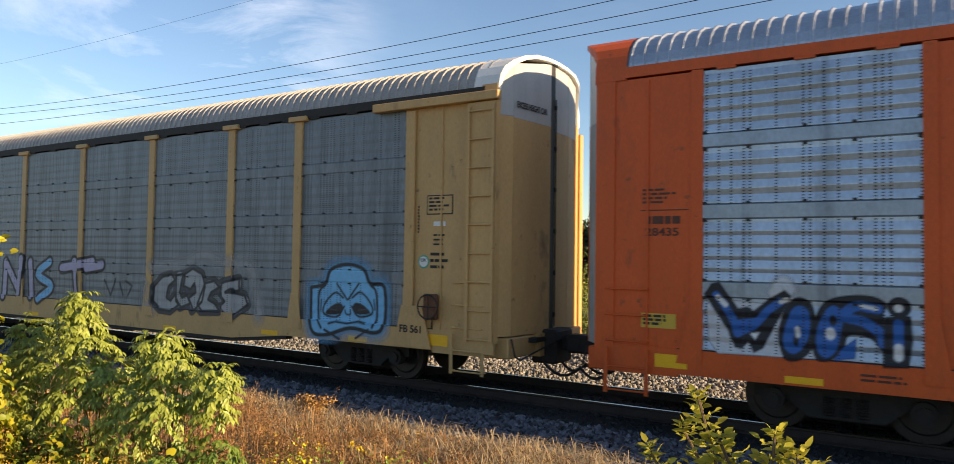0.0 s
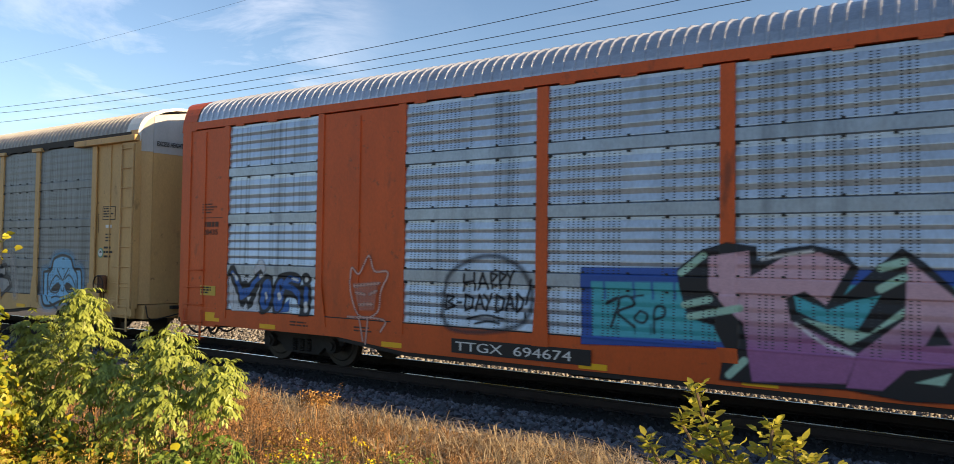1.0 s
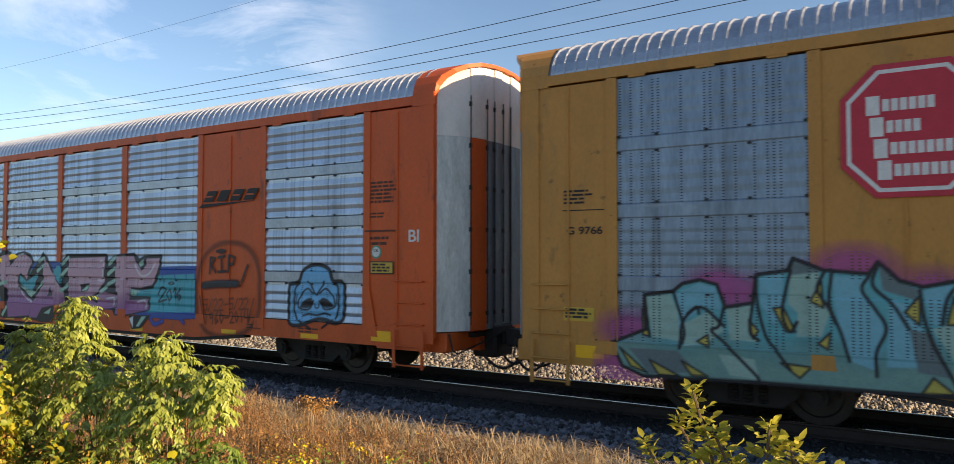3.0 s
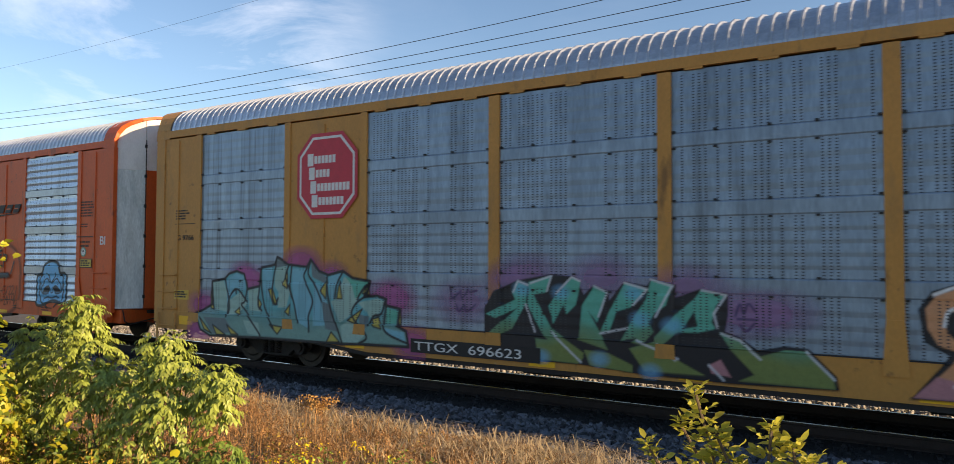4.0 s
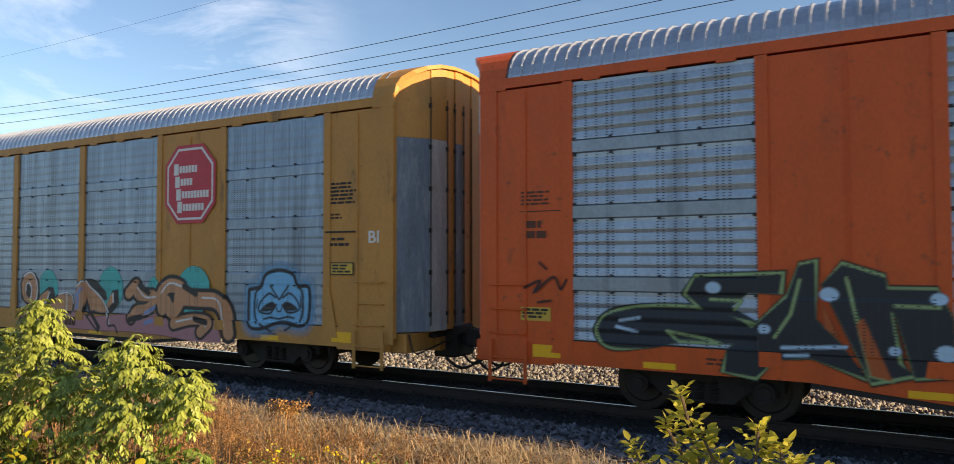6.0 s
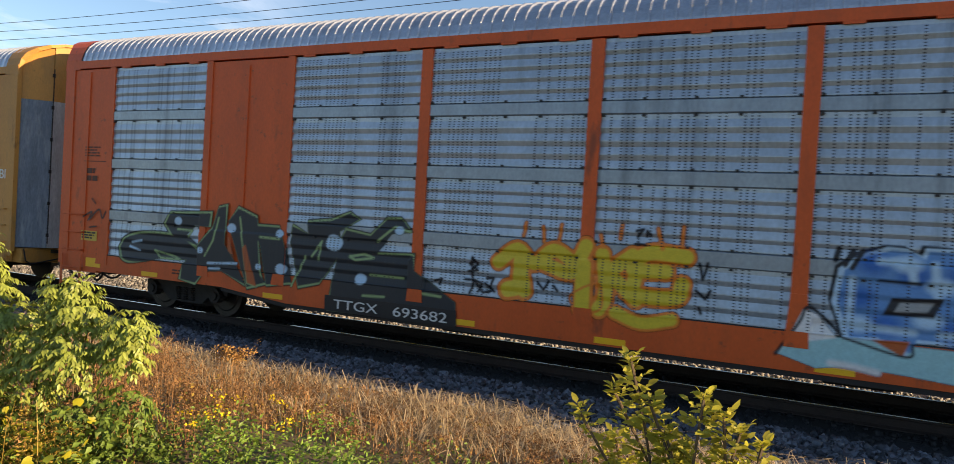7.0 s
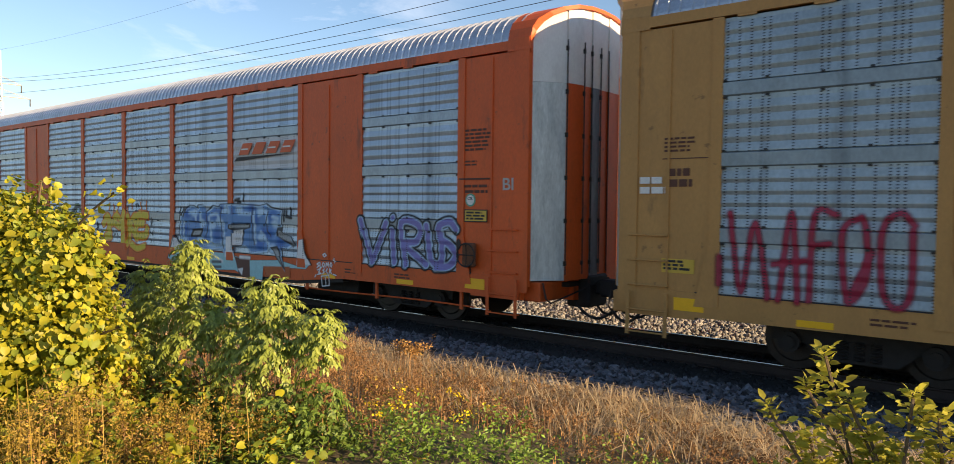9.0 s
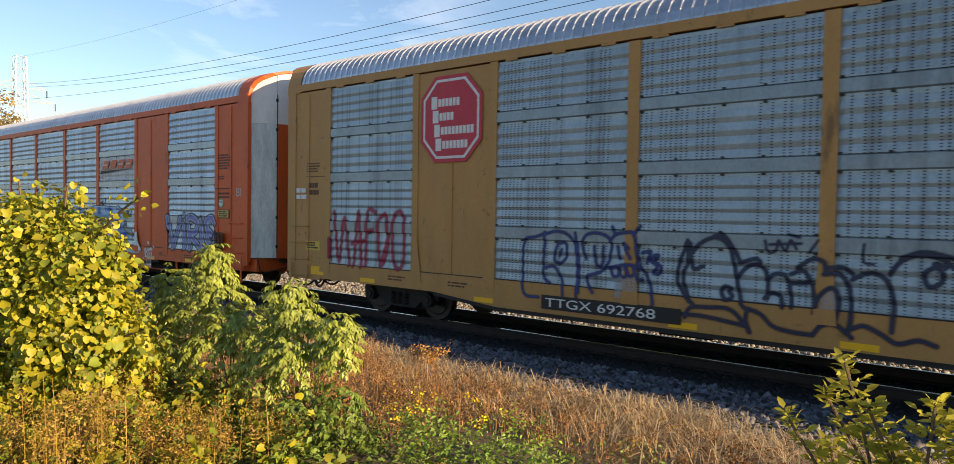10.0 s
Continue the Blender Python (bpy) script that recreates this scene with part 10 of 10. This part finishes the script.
line(g, [(6.6, 1.68), (7.16, 1.79), (7.17, 1.54), (6.88, 1.5), (7.34, 1.45), (7.45, 1.26), (6.94, 0.96), (6.6, 1.16), (6.79, 1.3), (6.57, 1.48), (6.6, 1.68)], 0.2, Paint.GREYINK, curve=False)
fill(g, [(4.54, 1.76), (4.87, 1.83), (5.01, 1.7), (4.77, 1.55), (4.7, 1.3), (4.86, 1.23), (5.01, 1.36), (5.17, 1.16), (4.91, 1.0), (4.51, 1.02), (4.22, 1.19), (4.25, 1.54)], Paint.PALEGREY, curve=True)
fill(g, [(5.05, 1.81), (5.29, 1.84), (5.18, 1.43), (5.27, 1.31), (5.44, 1.37), (5.58, 1.2), (5.26, 1.1), (5.06, 1.22)], Paint.PALEGREY, curve=True)
fill(g, [(5.35, 1.84), (5.63, 1.97), (5.95, 1.86), (6.06, 1.6), (5.97, 1.26), (5.69, 1.04), (5.51, 1.31), (5.75, 1.45), (5.7, 1.65), (5.56, 1.51), (5.32, 1.57)], Paint.PALEGREY, curve=True)
fill(g, [(6.06, 1.66), (6.36, 1.72), (6.55, 1.59), (6.27, 1.47), (6.17, 1.31), (6.38, 1.24), (6.57, 1.08), (5.98, 1.05), (5.81, 1.19)], Paint.PALEGREY, curve=True)
fill(g, [(6.6, 1.68), (7.16, 1.79), (7.17, 1.54), (6.88, 1.5), (7.34, 1.45), (7.45, 1.26), (6.94, 0.96), (6.6, 1.16), (6.79, 1.3), (6.57, 1.48)], Paint.PALEGREY, curve=True)
line(g, [(4.54, 1.76), (4.87, 1.83), (5.01, 1.7), (4.77, 1.55), (4.7, 1.3), (4.86, 1.23), (5.01, 1.36), (5.17, 1.16), (4.91, 1.0), (4.51, 1.02), (4.22, 1.19), (4.25, 1.54), (4.54, 1.76)], 0.06, Paint.INK, curve=False)
line(g, [(5.05, 1.81), (5.29, 1.84), (5.18, 1.43), (5.27, 1.31), (5.44, 1.37), (5.58, 1.2), (5.26, 1.1), (5.06, 1.22), (5.05, 1.81)], 0.06, Paint.INK, curve=False)
line(g, [(5.35, 1.84), (5.63, 1.97), (5.95, 1.86), (6.06, 1.6), (5.97, 1.26), (5.69, 1.04), (5.51, 1.31), (5.75, 1.45), (5.7, 1.65), (5.56, 1.51), (5.32, 1.57), (5.35, 1.84)], 0.06, Paint.INK, curve=False)
line(g, [(6.06, 1.66), (6.36, 1.72), (6.55, 1.59), (6.27, 1.47), (6.17, 1.31), (6.38, 1.24), (6.57, 1.08), (5.98, 1.05), (5.81, 1.19), (6.06, 1.66)], 0.06, Paint.INK, curve=False)
line(g, [(6.6, 1.68), (7.16, 1.79), (7.17, 1.54), (6.88, 1.5), (7.34, 1.45), (7.45, 1.26), (6.94, 0.96), (6.6, 1.16), (6.79, 1.3), (6.57, 1.48), (6.6, 1.68)], 0.06, Paint.INK, curve=False)
line(g, [(6.81, 1.49), (6.96, 1.55), (7.04, 1.5)], 0.08, Paint.INK)
finish(g, car_a, "painted_letters", "grey outlined graffiti letters")

g = canvas(-2.92, 3.44, 0.83, 2.30)
line(g, [(-2.71, 1.05), (-2.67, 1.99), (-1.87, 1.17), (-1.77, 2.09)], 0.34, Paint.INK, curve=False)
line(g, [(-1.34, 2.01), (-1.22, 1.11)], 0.34, Paint.INK)
line(g, [(-0.35, 2.03), (-0.94, 1.69), (-0.24, 1.39), (-0.83, 1.04)], 0.34, Paint.INK)
line(g, [(0.26, 1.88), (1.66, 2.06)], 0.34, Paint.INK)
line(g, [(0.83, 2.05), (1.02, 1.2)], 0.34, Paint.INK)
line(g, [(1.4, 1.9), (2.07, 1.99)], 0.34, Paint.INK)
line(g, [(-2.71, 1.05), (-2.67, 1.99), (-1.87, 1.17), (-1.77, 2.09)], 0.2, Paint.PALEVIOLET, curve=False)
line(g, [(-1.34, 2.01), (-1.22, 1.11)], 0.2, Paint.PALEVIOLET)
line(g, [(-0.35, 2.03), (-0.94, 1.69), (-0.24, 1.39), (-0.83, 1.04)], 0.2, Paint.PALEVIOLET)
line(g, [(0.26, 1.88), (1.66, 2.06)], 0.2, Paint.PALEVIOLET)
line(g, [(0.83, 2.05), (1.02, 1.2)], 0.2, Paint.PALEVIOLET)
line(g, [(1.4, 1.9), (2.07, 1.99)], 0.2, Paint.PALEVIOLET)
line(g, [(-0.35, 2.03), (-0.94, 1.69), (-0.24, 1.39), (-0.83, 1.04)], 0.18, Paint.SKYBLUE)
line(g, [(2.22, 1.62), (2.5, 1.26), (2.69, 1.66)], 0.05, Paint.GREYINK, curve=False)
line(g, [(2.87, 1.56), (3.01, 1.28)], 0.05, Paint.GREYINK, curve=False)
line(g, [(3.12, 1.62), (3.37, 1.51), (3.21, 1.28)], 0.05, Paint.GREYINK, curve=False)
finish(g, car_a, "painted_letters", "pale violet and blue graffiti letters")


# ---- lettering, plates and fittings of the single cars ----
def plate(car, x0, x1, z0, z1, mat, y=-1.612, name="number_board", label="", parent=None):
    return part(name, slab(x0, x1, y - 0.004, y, z0, z1), mat, parent or car, label)


def end_marks(car, ink, seed, right=True, left=True, number=""):
    """Stencilled notes, placards and the inspection sticker on the end panels."""
    if right:
        bars(car, ink, 12.02, 3.69, 0.62, 6, 0.04, 0.03, seed=seed, y=-1.586)
        bars(car, ink, 12.02, 3.12, 0.40, 2, 0.03, 0.03, seed=seed + 1, y=-1.586)
        part("lettering", slab(11.90, 12.62, -1.608, -1.603, 2.77, 2.80), ink, car)
        bars(car, ink, 11.92, 2.68, 0.66, 2, 0.05, 0.05, seed=seed + 2, y=-1.586)
        board = plate(car, 12.05, 12.55, 2.02, 2.21, LABEL, -1.604, "placard", "yellow warning placard")
        bars(board, BLACK, 12.08, 2.19, 0.44, 3, 0.035, 0.02, -1.6075, seed + 3)
        part("placard_rim", prism(bmesh.new(), [(12.03, 2.00), (12.57, 2.00), (12.57, 2.23), (12.03, 2.23)], -1.6035, -1.602), BLACK, board)
    if left:
        bars(car, ink, -12.72, 3.34, 0.5, 4, 0.03, 0.03, seed=seed + 4, y=-1.586)
        part("lettering", slab(-12.75, -12.05, -1.587, -1.582, 3.02, 3.035), ink, car)
        if number:
            words(car, number, ink, -12.68, 2.66, 0.115, -1.588, 1.25, 0.003)
        else:
            bars(car, ink, -12.66, 2.88, 0.44, 2, 0.11, 0.05, seed=seed + 5, y=-1.586)
        board = plate(car, -12.73, -12.22, 1.33, 1.54, LABEL, -1.588, "placard", "yellow warning placard")
        bars(board, BLACK, -12.70, 1.52, 0.44, 3, 0.035, 0.02, -1.5935, seed + 6)
    for k, x in enumerate((-9.9, -8.2, 8.7, 10.2)):
        bars(car, ink, x, 0.93, 0.55, 2, 0.03, 0.03, -1.603, seed + 7 + k)


def sticker(car, x, z):
    dot = part("sticker", disc(bmesh.new(), (x, -1.587, z), 0.12, 0.008, 24), GREEN_DOT, car, "round green inspection sticker")
    part("sticker_face", disc(bmesh.new(), (x, -1.592, z), 0.09, 0.006, 24), STENCIL_WHITE, dot)
    words(dot, "OK", STENCIL_BLACK, x - 0.06, z + 0.0, 0.06, -1.597)


def octagon(r, cut):
    return [(-r, -cut), (-r, cut), (-cut, r), (cut, r), (r, cut), (r, -cut), (cut, -r), (-cut, -r)]


def shield(car, x, z, seed):
    """Red eight-sided sign with a white rim and white bars."""
    sign = part("emblem", prism(bmesh.new(), [(x + p * 0.79, z + q * 0.83) for p, q in octagon(1, 0.52)], -1.611, -1.607), CRIMSON, car, "crimson eight-sided emblem with white bars")
    part("emblem_rim", prism(bmesh.new(), [(x + p * 0.72, z + q * 0.76) for p, q in octagon(1, 0.52)], -1.6135, -1.6115), STENCIL_WHITE, sign)
    part("emblem_field", prism(bmesh.new(), [(x + p * 0.67, z + q * 0.71) for p, q in octagon(1, 0.52)], -1.616, -1.614), CRIMSON, sign)
    rnd = random.Random(seed)
    for i, w in enumerate((0.62, 0.42, 0.85, 0.70)):
        zz = z + 0.44 - i * 0.27
        at = x - 0.50 + 0.04 * i
        part("emblem_bar", slab(at, at + 0.15, -1.6185, -1.6165, zz - 0.24, zz), STENCIL_WHITE, sign)
        at += 0.18
        end = at + w * 0.9
        while at < min(end, x + 0.56):
            part("emblem_bar", slab(at, at + 0.075, -1.6185, -1.6165, zz - 0.20, zz - 0.05), STENCIL_WHITE, sign)
            at += 0.095


def slanted_mark(car, x, z, w, h, mat, tail, y=-1.611):
    """A railway mark as leaning blocks over a long wedge."""
    mark = part("emblem", prism(bmesh.new(), [(x, z - h * 0.25), (x + w, z + h * 0.12), (x + w * 0.06, z + h * 0.02)][::-1], y - 0.004, y), tail, car, "leaning blocks over a dark wedge")
    for i in range(4):
        a = x + w * (0.08 + 0.225 * i)
        lean, b = h * 0.55, w * 0.165
        part("emblem_block", prism(bmesh.new(), [(a, z + h * 0.18), (a + lean, z + h * 0.95), (a + lean + b, z + h * 0.95), (a + b, z + h * 0.18)], y - 0.004, y), mat, mark)
        if i != 1:
            part("emblem_slot", slab(a + lean * 0.6, a + lean * 0.6 + b * 0.7, y - 0.007, y - 0.004, z + h * 0.50, z + h * 0.60), ORANGE if tail is STENCIL_BLACK and mat is STENCIL_BLACK else STENCIL_WHITE, mark)


for car, text in ((car_b, "TTGX  694674"), (car_c, "TTGX  696623"), (car_e, "TTGX 692768")):
    board = plate(car, -5.98, -3.42, 0.63, 0.87, STENCIL_BLACK, -1.616, "number_board", "black board with white reporting number")
    words(board, text, STENCIL_WHITE, -5.90, 0.675, 0.155, -1.624, 1.62, 0.0)
board = plate(car_d, -6.1, -3.5, 0.53, 0.80, STENCIL_BLACK, -1.616, "number_board", "black board with white reporting number")
words(board, "TTGX   693682", STENCIL_WHITE, -5.90, 0.585, 0.165, -1.636, 1.52, 0.0)
end_marks(car_b, STENCIL_DARK, 10, number="28435")
bars(car_b, STENCIL_DARK, -12.66, 2.94, 0.50, 1, 0.11, 0.05, seed=15, y=-1.586)
end_marks(car_c, STENCIL_BLACK, 30, number="G 9766")
end_marks(car_d, STENCIL_DARK, 50)
end_marks(car_e, STENCIL_DARK, 70, right=False)
bars(car_e, STENCIL_WHITE, -13.10, 2.76, 0.42, 2, 0.10, 0.05, -1.606, 5)
for car in (car_b, car_c, car_d):
    words(car, "BI", STENCIL_GREY if car is car_d else STENCIL_WHITE, 12.88, 2.58, 0.22, -1.589, 1.1, 0.004)
sticker(car_b, 12.16, 2.40)
sticker(car_d, 12.16, 2.40)
slanted_mark(car_b, 7.12, 3.45, 1.92, 0.30, STENCIL_BLACK, STENCIL_BLACK)
g = canvas(4.42, 7.06, 3.10, 3.90)
fill(g, [(4.44, 3.12), (7.04, 3.12), (7.04, 3.87), (4.44, 3.87)], (0.66, 0.67, 0.68, 0.85))
finish(g, car_d, "painted_patch", "white painted patch under the mark")
slanted_mark(car_d, 4.50, 3.42, 2.50, 0.36, material("orange_mark", (0.62, 0.10, 0.02), 0.55, 0, 0.1, 1, 40, 0), STENCIL_BLACK, -1.608)
shield(car_c, -8.05, 3.87, 1)
shield(car_c, 8.15, 3.88, 2)
shield(car_e, -8.18, 4.05, 3)
bars(car_c, STENCIL_DARK, 3.72, 0.93, 0.62, 1, 0.2, 0.05, -1.6145, 3)

# the buff car's own fittings
ladder(car_a, 12.94, 13.42, [0.95 + 0.475 * k for k in range(9)], BUFF, -1.70, True)
part("ladder_panel", slab(12.90, 13.46, -1.66, -1.60, 0.72, 4.90), BUFF, car_a)
part("ladder_panel", slab(12.90, 13.50, 1.60, 1.74, 0.72, 4.82, 0.01), BUFF, car_a)
part("door_track", slab(10.85, 13.52, -1.72, -1.585, 4.92, 5.07, 0.01), BUFF, car_a, "projecting door track beam")
part("jamb", slab(11.58, 11.78, -1.64, -1.60, 1.2, 4.9, 0.008), BUFF, car_a)
part("foot_plate", prism(bmesh.new(), [(11.4, 0.72), (11.55, 1.45), (12.0, 1.45), (12.2, 0.72)], -1.66, -1.62), BUFF, car_a)
words(car_a, "FB 561", STENCIL_BLACK, 11.52, 0.98, 0.13, -1.664, 1.0, 0.004)
box = part("notice", prism(bmesh.new(), [(12.03, 3.04), (12.58, 3.04), (12.58, 3.38), (12.03, 3.38)], -1.588, -1.584), STENCIL_BLACK, car_a, "stencilled notice in a black frame")
part("notice_field", slab(12.05, 12.56, -1.592, -1.589, 3.06, 3.36), BUFF, box)
bars(box, STENCIL_BLACK, 12.08, 3.34, 0.46, 4, 0.035, 0.03, -1.5925, 4)
bars(car_a, STENCIL_WHITE, 12.18, 2.92, 0.28, 1, 0.08, 0.02, -1.588, 6)
bars(car_a, STENCIL_BLACK, 12.18, 2.70, 0.32, 3, 0.03, 0.05, -1.588, 7)
bars(car_a, STENCIL_BLACK, 12.12, 2.38, 0.42, 3, 0.05, 0.06, -1.588, 8)
bars(car_a, STENCIL_BLACK, 11.84, 3.2, 0.04, 9, 0.035, 0.02, -1.588, 9)
sticker(car_a, 11.98, 2.22)
for car, x, z in ((car_a, 12.2, 1.45), (car_d, 12.2, 1.40)):
    gear = part("hand_brake", slab(x - 0.14, x + 0.14, -1.72, -1.60, z - 0.22, z + 0.22, 0.03), RUST, car, "rusty hand brake housing with wheel")
    pts = [Vector((x + 0.21 * math.cos(u), -1.76, z + 0.21 * math.sin(u))) for u in np.linspace(0, 2 * math.pi, 17)]
    bm = tube(pts, 0.014)
    for k in range(4):
        rod(bm, pts[k * 4], (x, -1.74, z), 0.01, 4)
    part("brake_wheel", bm, GRIME_SHADE, gear)
    part("brake_chain", rod(bmesh.new(), (x, -1.62, z - 0.2), (x - 0.1, -1.5, 0.5), 0.012, 5), GRIME_SHADE, gear)
cu = words(car_a, "EXCESS HEIGHT CAR", STENCIL_BLACK, 0, 0, 0.11, 0, 0.62, 0.003)
cu.data.transform(Matrix.Translation((13.585, -1.18, 4.86)) @ Matrix.Rotation(radians(82.5), 4, "Z"))
TRAVEL = [
    (0.0, 0.003),
    (0.5, 5.087),
    (1.0, 10.118),
    (1.5, 15.085),
    (2.0, 20.033),
    (2.5, 24.965),
    (3.0, 29.869),
    (3.5, 34.742),
    (4.0, 39.609),
    (4.5, 44.443),
    (5.0, 49.245),
    (5.5, 54.041),
    (6.0, 58.824),
    (6.5, 63.575),
    (7.0, 68.330),
    (7.5, 73.085),
    (8.0, 77.817),
    (8.5, 82.505),
    (9.0, 87.166),
    (9.5, 91.818),
    (10.0, 96.435),
]


# ---- what moves: the train rolls away, its wheels turn ----
def motions():
    for i, car in enumerate(CARS):
        start = 9.1 + PITCH * (i - 1)
        walk(car, [(t, pose(start - s, 0, 0)) for t, s in TRAVEL])
    at = np.array([t for t, s in TRAVEL])
    gone = np.array([s for t, s in TRAVEL])
    for wheel, dx in WHEELS:
        rows = []
        for k in range(301):
            t = k / 30
            turn = math.degrees(np.interp(t, at, gone) / 0.425)
            rows.append((t, pose(dx, 0, 0.425, 0, -turn % 360, 0)))
        walk(wheel, rows)


motions()
